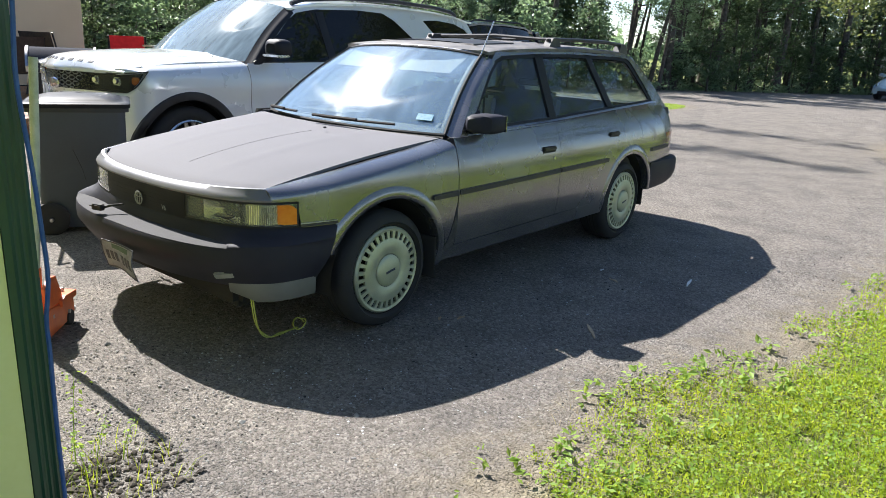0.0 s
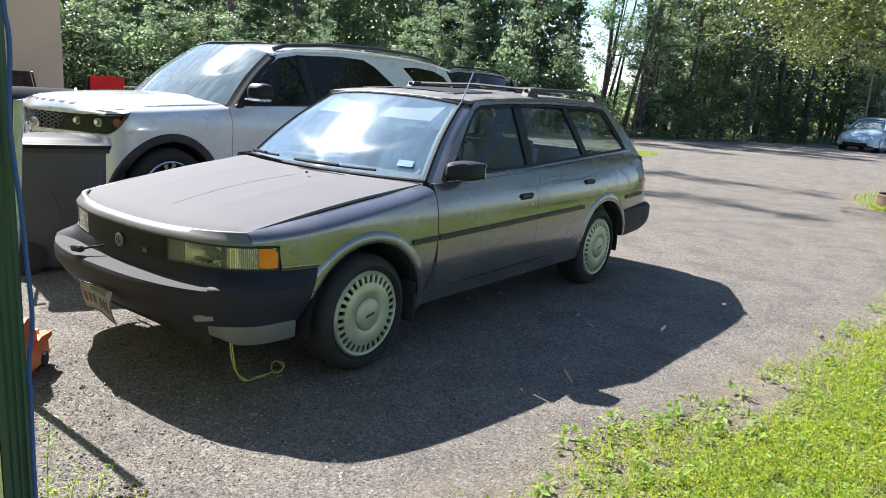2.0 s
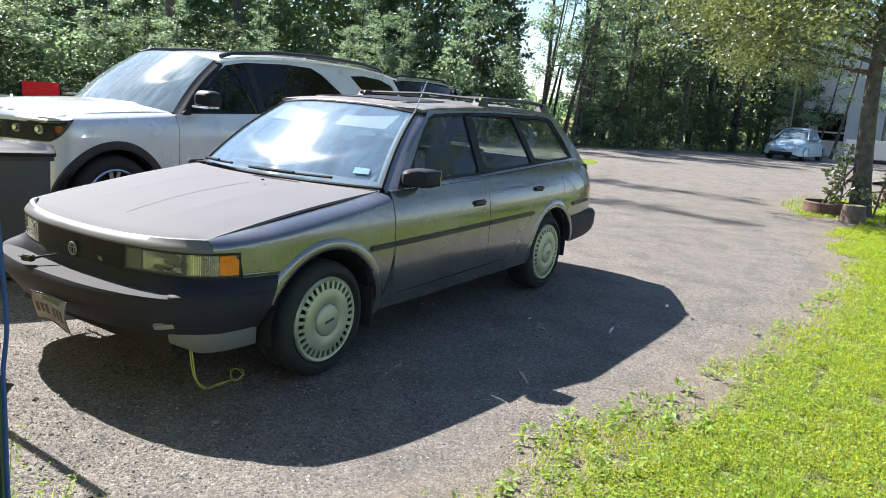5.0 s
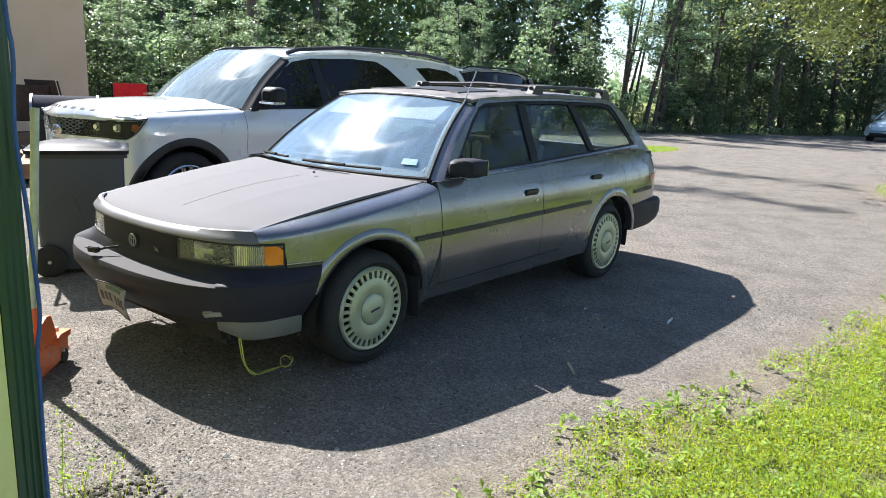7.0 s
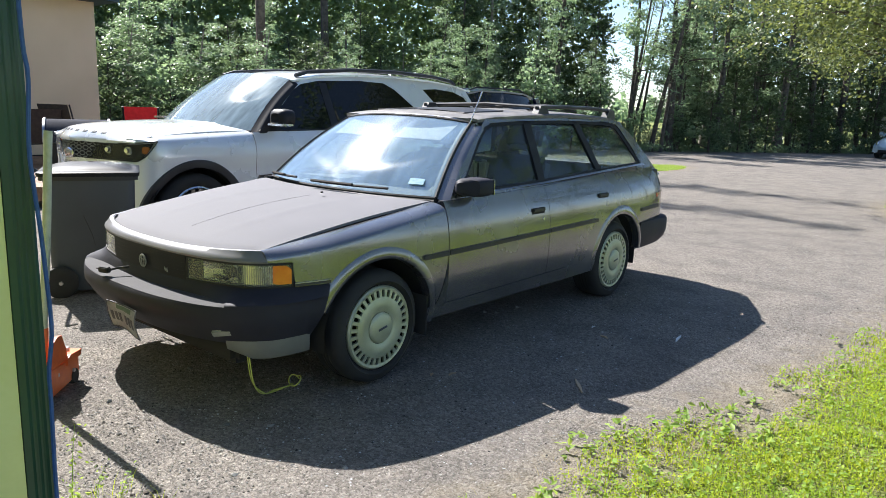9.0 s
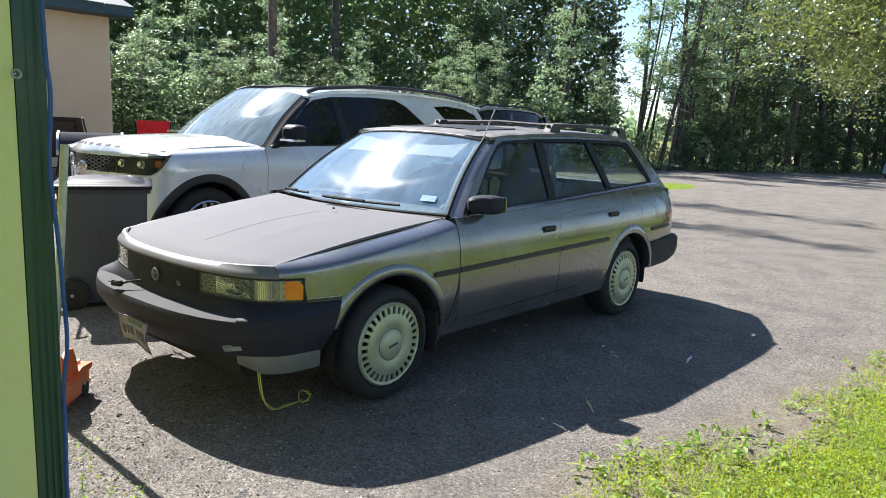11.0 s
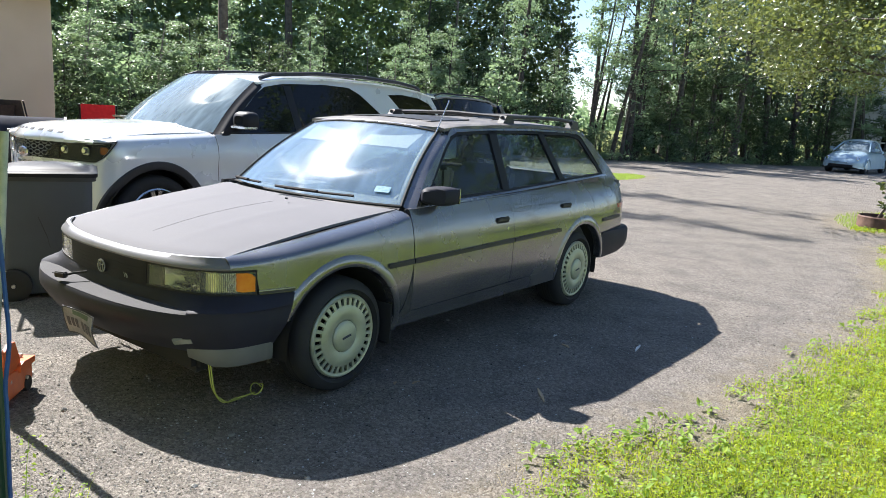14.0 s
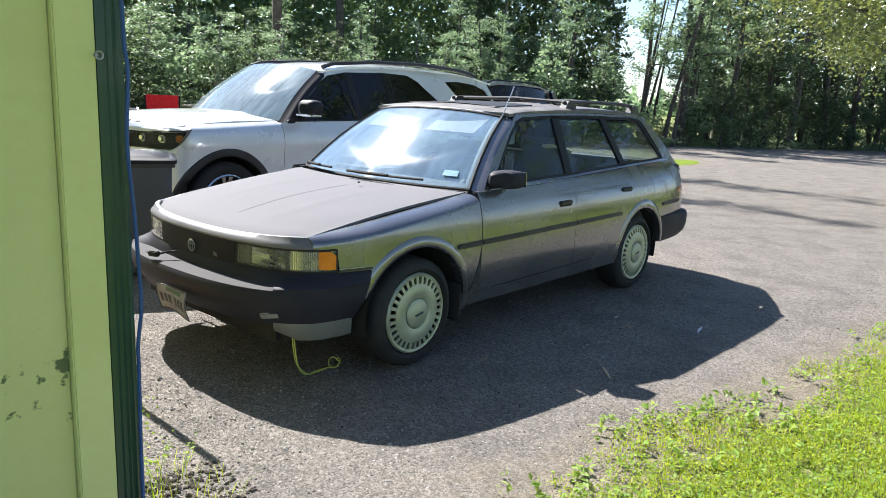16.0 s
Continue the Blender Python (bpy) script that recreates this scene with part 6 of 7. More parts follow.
# ---- far cars ----
def round_car(label, mat, m, sections, cabin, roofline, wheels, r, glass_mat, mirrors=True, width=.86, group=""):
    """A car lofted from cross-sections: (x, half width, low, belt). cabin: (x, half width at belt, half width at roof, roof height)."""
    car = thing("car", label, "car", m, group=group)
    rows = []
    for x, w, lo, hi in sections:
        row = []
        for k in range(17):
            a = math.pi * k / 16
            y = w * math.copysign(abs(math.cos(a)) ** .45, math.cos(a))
            z = lo + (hi - lo) * abs(math.sin(a)) ** .5
            row.append((x, y, z))
        rows.append(row)
    bm = grid(rows)
    part("body", bm, mat, car)
    part("floor", box(sections[0][0] + .15, sections[-1][0] - .15, -width * .8, width * .8, r * .7, r * 1.3, .02), underside, car)
    gl = []
    for x, wb, wr, zr, zb in cabin:
        gl.append([(x, wb, zb), (x, wb * .5 + wr * .5 + .02, (zb + zr) / 2), (x, wr, zr), (x, 0, zr + .02), (x, -wr, zr), (x, -(wb * .5 + wr * .5 + .02), (zb + zr) / 2), (x, -wb, zb)])
    part("glasshouse", grid(gl), glass_mat, car, "dark windows")
    rr = []
    for x, w, z in roofline:
        rr.append([(x, w * v, z + .05 * (1 - v * v)) for v in np.linspace(-1, 1, 9)])
    part("roof", slab(rr, lambda p: (0, 0, -.03)), mat, car)
    for sg in (-1, 1):
        c0, c1 = cabin[0], cabin[-1]
        r0, r1 = roofline[0], roofline[-1]
        part("front_pillar", tube([(c0[0] - .02, sg * c0[1], c0[4]), (r0[0], sg * r0[1], r0[2])], .035, 6), mat, car)
        part("rear_pillar", tube([(c1[0] + .02, sg * c1[1], c1[4]), (r1[0], sg * r1[1], r1[2])], .07, 6), mat, car)
        xm = (r0[0] + r1[0]) / 2 + .15
        part("door_pillar", tube([(xm + .05, sg * (c0[1] + .01), c0[4]), (xm, sg * r0[1], r0[2] + .0)], .03, 6), mat, car)
        for wx in wheels:
            mm = Matrix.Translation((wx, sg * (width - .02), r)) @ Matrix.Rotation(radians(-90 * sg), 4, 'X')
            wh = part("wheel", lathe([(0, -.2), (r, -.2), (r, -.02), (r - .03, .0), (r * .66, .005), (r * .62, -.02), (0, -.02)], 32, mm), rubber, car)
            part("rim", lathe([(0, .0), (r * .3, .0), (r * .6, -.01), (r * .62, -.03), (0, -.03)], 24, mm), lamp_silver, wh)
            part("arch_lip", tube([(wx + (r + .05) * math.cos(a), sg * (width + .0), r + (r + .05) * math.sin(a)) for a in np.linspace(-.1, math.pi + .1, 20)], .03, 6), mat, car)
        if mirrors:
            part("door_mirror", box(cabin[0][0] + .25, cabin[0][0] + .37, sg * (width + .0), sg * (width + .18), cabin[0][4] + .03, cabin[0][4] + .16, .03), mat, car)
    return car


bx_, by_ = EYE_X + 38.8 * math.cos(radians(7.6)), EYE_Y + 38.8 * math.sin(radians(7.6))
BEETLE = round_car("pale blue rounded small car parked by the trees", pale_blue_paint, pose(bx_ - 1.235, by_ + .41, ground_z(bx_), 0, 0, -9),
                   [(-.80, .35, .35, .50), (-.76, .58, .28, .62), (-.6, .74, .24, .76), (-.3, .83, .22, .88), (.1, .86, .22, .96), (.5, .87, .22, 1.0), (1.2, .87, .22, 1.0), (2.0, .87, .22, 1.0), (2.5, .85, .22, .98), (2.9, .78, .24, .86), (3.2, .62, .28, .66), (3.28, .4, .34, .5)],
                   [(.35, .76, .30, .98, .97), (.7, .78, .50, 1.22, .97), (1.1, .78, .56, 1.42, .97), (1.6, .78, .56, 1.44, .97), (2.1, .76, .52, 1.34, .97), (2.6, .66, .40, 1.08, .95)],
                   [(1.0, .55, 1.40), (1.25, .57, 1.46), (1.6, .57, 1.47), (2.0, .54, 1.40), (2.45, .45, 1.20), (2.8, .40, .95)], (0, 2.51), .31, suv_glass)
for sg in (-1, 1):
    part("headlight", lathe([(0, .03), (.07, .025), (.10, 0), (0, 0)], 20, Matrix.Translation((-.62, sg * .60, .66)) @ Matrix.Rotation(radians(-65), 4, 'Y')), lamp_silver, BEETLE, "round headlight")
part("front_bumper", grid([[(x - .04, y, z) for z in (.30, .36, .44, .48)] for x, y in [(-.45, -.82), (-.68, -.66), (-.80, -.35), (-.83, 0), (-.80, .35), (-.68, .66), (-.45, .82)]]), pale_blue_paint, BEETLE)
part("air_intake", box(-.885, -.80, -.50, .50, .29, .40, .01), dark_trim, BEETLE)

NAVY = round_car("dark navy blue car parked behind the SUV", navy_paint, Matrix.LocRotScale((6.75, 5.75, 0), None, (1, 1, 1.04)),
                 [(-.95, .55, .4, .6), (-.85, .80, .3, .85), (-.4, .90, .28, .98), (.3, .93, .28, 1.05), (1.2, .94, .28, 1.08), (2.6, .94, .28, 1.10), (3.5, .92, .28, 1.10), (3.85, .85, .3, 1.05), (3.95, .6, .4, .8)],
                 [(.5, .82, .60, 1.10, 1.05), (1.1, .84, .68, 1.62, 1.07), (2.2, .84, .68, 1.70, 1.08), (3.2, .83, .66, 1.66, 1.09), (3.75, .80, .60, 1.15, 1.09)],
                 [(1.05, .68, 1.62), (1.6, .70, 1.70), (2.4, .70, 1.715), (3.1, .68, 1.69), (3.55, .66, 1.60)], (0, 2.75), .36, dark_glass)
for sg in (-1, 1):
    part("roof_rail", tube([(1.4, sg * .62, 1.70), (1.6, sg * .62, 1.755), (3.0, sg * .62, 1.755), (3.2, sg * .61, 1.70)], .015, 6), dark_trim, NAVY)

# ---- house and trailer past the drive ----
FAR = thing("far_house", "pale grey house seen between the trees", "house", pose(50, 0, ground_z(50)))
part("wall", plate([(-9, -.2), (5.6, -.2), (5.6, 8.2), (-9, 8.2)], [[(1.2, .9), (2.75, .9), (2.75, 2.6), (1.2, 2.6)], [(-5, 1.0), (-3.4, 1.0), (-3.4, 2.4), (-5, 2.4)]], lambda u, v: (0, u, v), (.25, 0, 0)), white_siding, FAR, smooth=0)
part("wall", box(.26, 8, 5.35, 5.6, -.2, 8.2, 0), white_siding, FAR, smooth=0)
part("wall", box(.26, 8, -9.0, -8.75, -.2, 8.2, 0), white_siding, FAR, smooth=0)
part("wall", box(8.01, 8.25, -9.0, 5.6, -.2, 8.2, 0), white_siding, FAR, smooth=0)
part("roof", plate([(-9.5, 8.21), (6.1, 8.21), (6.1, 8.6), (-9.5, 8.6)], [], lambda u, v: (-.5 + (v - 8.21) * 2, u, v), (9.2, 0, 0)), roof_felt, FAR, smooth=0)
for y0, y1, z0, z1 in ((1.2, 2.75, .9, 2.6), (-5, -3.4, 1.0, 2.4)):
    w = part("window", join(box(-.06, .05, y0 - .12, y0, z0 - .12, z1 + .12, .01), box(-.06, .05, y1, y1 + .12, z0 - .12, z1 + .12, .01), box(-.06, .05, y0, y1, z1, z1 + .12, .01), box(-.06, .05, y0, y1, z0 - .12, z0, .01), box(-.04, .04, y0, y1, (z0 * .7 + z1 * .3) - .05, (z0 * .7 + z1 * .3) + .05, .01)), white_siding, FAR, "white window frame")
    part("pane", box(.06, .08, y0, y1, z0, z1, 0), dark_glass, w, smooth=0)
part("inner_room", box(.9, 1.0, -8.7, 5.3, 0, 8, 0), seat_cloth, FAR, smooth=0)
TRAILER = thing("utility_trailer", "white-sided utility trailer beside the woodpile", "trailer", pose(21.5, -2.35, ground_z(21.5), 0, 0, -8))
part("side_board", box(-.04, .04, -2.4, 1.1, .72, 1.22, .01), white_siding, TRAILER)
part("side_board", box(2.4, 2.48, -2.4, 1.1, .72, 1.22, .01), white_siding, TRAILER)
part("bed", box(-.06, 2.5, -2.42, 1.12, .60, .70, .01), dark_trim, TRAILER)
for x in (.15, 2.3):
    part("wheel", lathe([(0, -.1), (.30, -.1), (.32, -.05), (.32, .05), (.30, .1), (0, .1)], 28, Matrix.Translation((x, -.7, .32)) @ Matrix.Rotation(radians(90), 4, 'Y')), rubber, TRAILER)
part("axle", box(.15, 2.3, -.75, -.65, .28, .6, .01), rust, TRAILER)
part("prop", box(1.1, 1.2, .9, 1.0, 0, .6, .01), rust, TRAILER)

# ---- fire ring, stump, firewood, leaning poles by the tree ----
RING = thing("fire_ring", "rusty steel fire ring made from a cut drum", "fire ring", pose(11.25, -1.98, ground_z(11.2)))
part("ring", lathe([(.36, 0), (.37, .06), (.362, .12), (.37, .20), (.355, .22), (.345, .20), (.345, 0), (.36, 0)], 40), rust, RING)
part("ash", lathe([(0, .06), (.2, .05), (.345, .02), (.345, 0), (0, 0)], 30), underside, RING)
STUMP = thing("tree_stump", "short sawn log standing as a stump", "stump", pose(10.5, -2.44, ground_z(10.5)))
sp = [[(r * (1 + .06 * noise.noise(Vector((math.cos(a) * 2, math.sin(a) * 2, z * 3)))) * math.cos(a), r * (1 + .06 * noise.noise(Vector((math.cos(a) * 2, math.sin(a) * 2, z * 3)))) * math.sin(a), z) for a in np.linspace(0, math.tau, 22, endpoint=False)] for z, r in ((0, .20), (.05, .185), (.15, .175), (.26, .172), (.275, .165))]
part("bark", grid(sp, closed_v=True), bark_brown, STUMP)
part("cut_face", lathe([(0, .278), (.12, .279), (.164, .276), (.164, .26), (0, .26)], 22), cut_wood, STUMP)
for k, (x0, y0, x1, y1, z1) in enumerate(((11.2, -1.83, 11.68, -2.28, .84), (11.35, -1.90, 11.66, -2.32, .74), (11.3, -2.68, 11.25, -2.82, .85))):
    tagged(part("leaning_pole", tube([(x0, y0, ground_z(11) + .02), ((x0 + x1) / 2, (y0 + y1) / 2 + .02, z1 * .52), (x1, y1, z1)], .018, 7), bark_brown, None, "weathered pole leaning against the tree"), category="pole", group="leaning poles")
PILE = thing("firewood_stack", "untidy stack of split firewood", "firewood", pose(15.6, -2.9, ground_z(15.6), 0, 0, 85))
for row in range(5):
    for c in range(8 - row // 2):
        r = .075 + .03 * ((c * 7 + row * 3) % 5) / 5
        y, z = -.75 + c * .19 + (.09 if row % 2 else 0), .085 + row * .15
        x = .03 * math.sin(c * 3.1 + row)
        lg = part("log", tube([(x - .2, y, z), (x + .2, y + .01, z)], r, 7), bark_brown, PILE, smooth=0)
        part("cut_end", join(lathe([(0, .004), (r * .9, .004), (r * .9, 0), (0, 0)], 7, Matrix.Translation((x + .2, y + .01, z)) @ Matrix.Rotation(radians(90), 4, 'Y')), lathe([(0, .004), (r * .9, .004), (r * .9, 0), (0, 0)], 7, Matrix.Translation((x - .2, y, z)) @ Matrix.Rotation(radians(-90), 4, 'Y'))), cut_wood, lg, smooth=0)

# litter on the drive
for k, (x, y, ln, turn, mat_) in enumerate(((1.93, -1.65, .17, 12, white_cloth), (.72, -1.60, .20, 40, cut_wood), (.37, -1.005, .07, 5, cut_wood), (.28, -.93, .05, 30, cut_wood), (1.6, -1.28, .09, 60, cut_wood), (1.75, -1.12, .06, 10, white_cloth))):
    mm = pose(x, y, ground_z(x) + .008, 0, 0, turn)
    strip_ = [[(ln * (u - .5), .018 * (v - .5) * math.sin(math.pi * (.1 + .8 * u)), .004 * math.sin(u * 5)) for v in (0, .5, 1)] for u in np.linspace(0, 1, 7)]
    b_ = slab(strip_, lambda p: (0, 0, -.005))
    b_.transform(mm)
    tagged(part("wood_chip", b_, mat_, None, "pale dry chip of wood on the gravel"), category="debris", group="litter on the drive")


# ---- trees ----
EYE0 = (-2.6, -3.4)
rng = np.random.default_rng(7)


def leaf_mesh(name, centres, size, material, droop=0.3, aspect=0.62, flat=0.0, fold=0.25):
    """Many small leaves: each a folded diamond of two triangles."""
    n = len(centres)
    size = np.broadcast_to(size, n)
    a = rng.uniform(0, math.tau, n)
    tilt = rng.normal(-droop, 0.5, n)
    d = np.stack((np.cos(a) * np.cos(tilt), np.sin(a) * np.cos(tilt), np.sin(tilt)), 1)
    r = rng.normal(0, 1, (n, 3))
    r[:, 2] *= (1 - flat)
    s = np.cross(d, r)
    if flat:
        s = s * (1 - flat) + flat * np.cross(d, np.array((0, 0, 1.0)))
    s /= np.linalg.norm(s, axis=1)[:, None] + 1e-9
    up = np.cross(s, d)
    L, W = size[:, None], (size * aspect)[:, None]
    base, tip = centres - d * L * .5, centres + d * L * .5
    left, right = centres + s * W * .5 + up * W * fold * .5, centres - s * W * .5 + up * W * fold * .5
    co = np.stack((base, left, tip, right), 1).reshape(-1, 3)
    idx = np.arange(n)[:, None] * 4
    faces = np.concatenate((idx + np.array((0, 2, 1)), idx + np.array((0, 3, 2))), 0)
    me = bpy.data.meshes.new(name)
    me.from_pydata(co.tolist(), [], faces.tolist())
    me.materials.append(material)
    me.update()
    return me


def limb_line(p, direction, length, n=5, sag=0.12):
    pts = [Vector(p)]
    d = Vector(direction).normalized()
    for k in range(n):
        d = (d + Vector((rng.normal(0, .16), rng.normal(0, .16), rng.normal(-sag * k / n, .10)))).normalized()
        pts.append(pts[-1] + d * length / n)
    return pts


def make_tree(label, height, r0, crown_low, spread, leaves, leaf, bark, leaf_size=.10, limbs=22, lean=(0, 0), m=None, group="trees of the wood", name="tree", spray=.30, bias=None, category="tree", clump=14):
    """A tapered trunk with limbs, and a crown of many small leaves along the limbs."""
    tr = thing(name, label, category, m, group=group)
    n = 12
    pts, wx, wy = [], rng.normal(0, .012 * height, 3), rng.normal(0, .012 * height, 3)
    for k in range(n + 1):
        f = k / n
        pts.append(Vector((lean[0] * f * height + wx[0] * math.sin(f * 3) + wx[1] * math.sin(f * 7) * .4, lean[1] * f * height + wy[0] * math.sin(f * 3.3) + wy[1] * math.sin(f * 6) * .4, height * f)))
    rad = [r0 * (1.25 if k == 0 else 1) * (1 - .93 * (k / n) ** 1.1) + .006 for k in range(n + 1)]
    bms = [tube(pts, rad, 9)]
    tips = []
    for k in range(limbs):
        f = crown_low + (1 - crown_low) * ((k + rng.uniform(0, .9)) / limbs) ** .9
        f = min(f, .985)
        i = min(int(f * n), n - 1)
        p = pts[i].lerp(pts[i + 1], f * n - i)
        a = rng.uniform(0, math.tau)
        if bias is not None and rng.uniform() < .6:
            a = bias + rng.normal(0, .7)
        ln = spread * (1.15 - .85 * (f - crown_low) / (1 - crown_low)) * rng.uniform(.55, 1.15)
        line = limb_line(p, (math.cos(a), math.sin(a), rng.uniform(.15, .8)), ln)
        rr = r0 * (1 - .9 * f) * .38 + .006
        bms.append(tube(line, [rr * (1 - .8 * q / 5) for q in range(6)], 4, ends=False))
        tips.append((line, ln))
        for _ in range(2):
            q = rng.integers(2, 5)
            a2 = a + rng.choice((-1, 1)) * rng.uniform(.4, 1.0)
            l2 = limb_line(line[q], (math.cos(a2), math.sin(a2), rng.uniform(-.2, .6)), ln * .55, sag=.25)
            bms.append(tube(l2, [rr * .45 * (1 - .8 * z / 5) for z in range(6)], 3, ends=False))
            tips.append((l2, ln * .6))
    part("trunk", join(*bms), bark, tr, normals=False)
    w = np.array([l for _, l in tips])
    count = rng.multinomial(leaves, w / w.sum())
    cs = []
    for (line, ln), c in zip(tips, count):
        P = np.array([tuple(v) for v in line])
        # leaves gather in sprays along the limb
        k = max(1, c // clump)
        t = rng.uniform(1.2, 5, k)
        i = np.minimum(t.astype(int), 4)
        node = P[i] + (P[i + 1] - P[i]) * (t - i)[:, None] + rng.normal(0, spray * .55, (k, 3)) * np.array((1, 1, .8))
        which = rng.integers(0, k, c)
        cs.append(node[which] + rng.normal(0, spray * .38, (c, 3)) * np.array((1, 1, .75)))
    cs = np.concatenate(cs)
    cs = cs[cs[:, 2] > .12]
    me = leaf_mesh("crown", cs, leaf_size * rng.uniform(.6, 1.25, len(cs)), leaf)
    ob = new("crown", me)
    ob.parent = tr
    return tr


def at_az(az, d):
    return EYE0[0] + d * math.cos(radians(az)), EYE0[1] + d * math.sin(radians(az))


base_d = table((-5, 58), (3.5, 58), (8.5, 45.5), (12, 41), (16, 37.5), (20, 34.5), (24, 32.5), (30, 30), (40, 26), (50, 23), (58, 21.5), (66, 21), (75, 23), (95, 25))
WOODS = [make_tree("slender birch with glittering green leaves", 10, .095, .24, 1.5, 4300, leaf_far, bark_pale, .12, 20, (rng.normal(0, .02), rng.normal(0, .02)), Matrix.Translation((12 + 3 * k, 40, -1.0))) for k in range(3)]
# All but the first aspen carry shade in their leaf colour.
WOODS += [make_tree("dense aspen at the edge of the wood", 10, .12, .17, 1.7, 4500, leaf_shaded if k else leaf_far, bark_dark, .13, 20, (rng.normal(0, .02), rng.normal(0, .02)), Matrix.Translation((21 + 3 * k, 40, -1.0))) for k in range(3)]
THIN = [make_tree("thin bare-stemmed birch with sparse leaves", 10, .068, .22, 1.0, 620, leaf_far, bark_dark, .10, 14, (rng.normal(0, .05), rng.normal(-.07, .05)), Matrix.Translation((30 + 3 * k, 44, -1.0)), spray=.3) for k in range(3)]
# The second shrub has shade put into its leaf colour.
SHRUBS = [make_tree("leafy green shrub under the trees", 2.0, .03, .02, 1.1, 1600, leaf_shaded if k == 1 else leaf_far, bark_dark, .105, 12, (0, 0), Matrix.Translation((33 + 4 * k, 48, -1.0)), "undergrowth shrubs", "shrub", .24, category="shrub") for k in range(3)]


def set_at(src, x, y, s, sz, turn, first=[]):
    m = Matrix.LocRotScale((x, y, ground_z(x) - .02), Euler((0, 0, turn)), (s, s, sz))
    if src.name not in first:
        first.append(src.name)
        src.matrix_basis = m
        return src
    return copy_thing(src, m)


set_at(THIN[1], *at_az(6.6, 46), 1.0, .75, 1.0)
set_at(WOODS[1], *at_az(1.5, 56), 1.2, 1.0, 2.0)
set_at(WOODS[0], *at_az(8.6, 43), .85, .72, 1.0)
set_at(THIN[0], *at_az(7.7, 42.5), 1.3, .8, 2.2)
set_at(THIN[2], *at_az(5.6, 44), 1.2, .85, .4)
set_at(WOODS[2], *at_az(2.6, 46), 1.0, .8, 4.0)
az = 8.9
k = 0
while az < 84:
    for row in range(4 if az < 40 else 3):
        a = az + rng.uniform(-1.2, 1.2)
        d = base_d(a) + row * 2.3 + rng.uniform(-.7, .9)
        x, y = at_az(a, d)
        gap = 23.4 < a < 28.4
        need = 1.5 + d * math.tan(radians(10.5))
        h = need * (.62 + row * .14) * rng.uniform(.85, 1.12) / 10
        if x < 5.2 and 11 < y < 22:
            continue
        if gap and row < 2:
            for _ in range(3):
                set_at(THIN[int(rng.integers(0, 3))], x + rng.uniform(-1.2, 1.2), y + rng.uniform(-.9, .9), rng.uniform(.8, 1.15), rng.uniform(.8, 1.1), rng.uniform(-.5, .5))
        elif gap:
            pass
        else:
            # Mostly shade-coloured aspens right of the gap and just left of it.
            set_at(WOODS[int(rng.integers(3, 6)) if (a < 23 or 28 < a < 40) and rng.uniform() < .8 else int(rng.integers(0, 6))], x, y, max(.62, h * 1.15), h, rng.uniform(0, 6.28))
        k += 1
    az += 2.1 if az < 22 else 2.7
az = 8.3
while az < 84:
    a = az + rng.uniform(-.5, .5)
    x, y = at_az(a, base_d(a) - .6 + rng.uniform(-.3, 1.2))
    gap = 24.2 < a < 28
    if not (x < 5.2 and 11 < y < 22):
        s = rng.uniform(.75, 1.25) * (.6 if gap else 1)
        # The shade-coloured shrub stands mostly at both ends of the wood.
        set_at(SHRUBS[1 if (a < 23 or a > 50) and rng.uniform() < .75 else int(rng.integers(0, 3))], x, y, s * 1.1, s * (.8 if gap else 1.1), rng.uniform(0, 6.28))
    az += 1.7
# two tall single trees whose tops throw the long shadows on the drive
make_tree("tall birch with a thick straight trunk", 16.5, .165, .45, 1.3, 4200, leaf_far, bark_brown, .11, 24, (0, 0), pose(10.9, 15.25, ground_z(10.9) - .02), "tall trees")
make_tree("tall birch with a thick straight trunk", 17.5, .15, .5, 1.2, 3800, leaf_far, bark_dark, .11, 24, (.004, 0), pose(14.6, 16.6, ground_z(14.6) - .02), "tall trees")
# thick dark trunks at the edge of the wood
for k, (a, d, h, r) in enumerate(((23.3, 31.2, 9.5, .19), (22.8, 31.6, 9.0, .15), (20.05, 33.2, 9.0, .17), (15.9, 36.2, 10.0, .20), (17.6, 35.4, 9.0, .13), (12.1, 40.0, 10.0, .19), (13.7, 38.6, 9.5, .14), (26.3, 30.6, 9.0, .12), (31.8, 28.6, 9.0, .14))):
    x, y = at_az(a, d + 1.5)
    # Crowns below 23 degrees get the leaf with shade painted in.
    make_tree("aspen with a thick dark trunk at the edge of the wood", h, r, .34, 1.5, 3200, leaf_shaded if a < 23 else leaf_far, bark_dark, .13, 18, (rng.normal(.01, .015), rng.normal(0, .02)), pose(x, y, ground_z(x) - .02), "trees of the wood")
# large-leaved tree over the lawn
make_tree("large-leaved tree with a thick brown trunk by the lawn", 7.0, .155, .33, 3.05, 76000, leaf_near, bark_grey, .072, 50, (.0, .012), pose(11.75, -2.46, ground_z(11.7) - .02, 0, 0, 0), "tree by the lawn", "tree", .46, bias=1.9, clump=60)

make_tree("leafy sapling growing beside the tree trunk", 1.15, .012, .05, .42, 420, leaf_near, bark_brown, .085, 12, (.0, .0), pose(11.55, -2.14, ground_z(11.5) - .02), "tree by the lawn", "sapling", .12, category="sapling")
make_tree("leafy sapling growing beside the tree trunk", .8, .010, .05, .36, 300, leaf_near, bark_brown, .075, 10, (.0, .0), pose(11.6, -2.85, ground_z(11.5) - .02), "tree by the lawn", "sapling", .12, category="sapling")



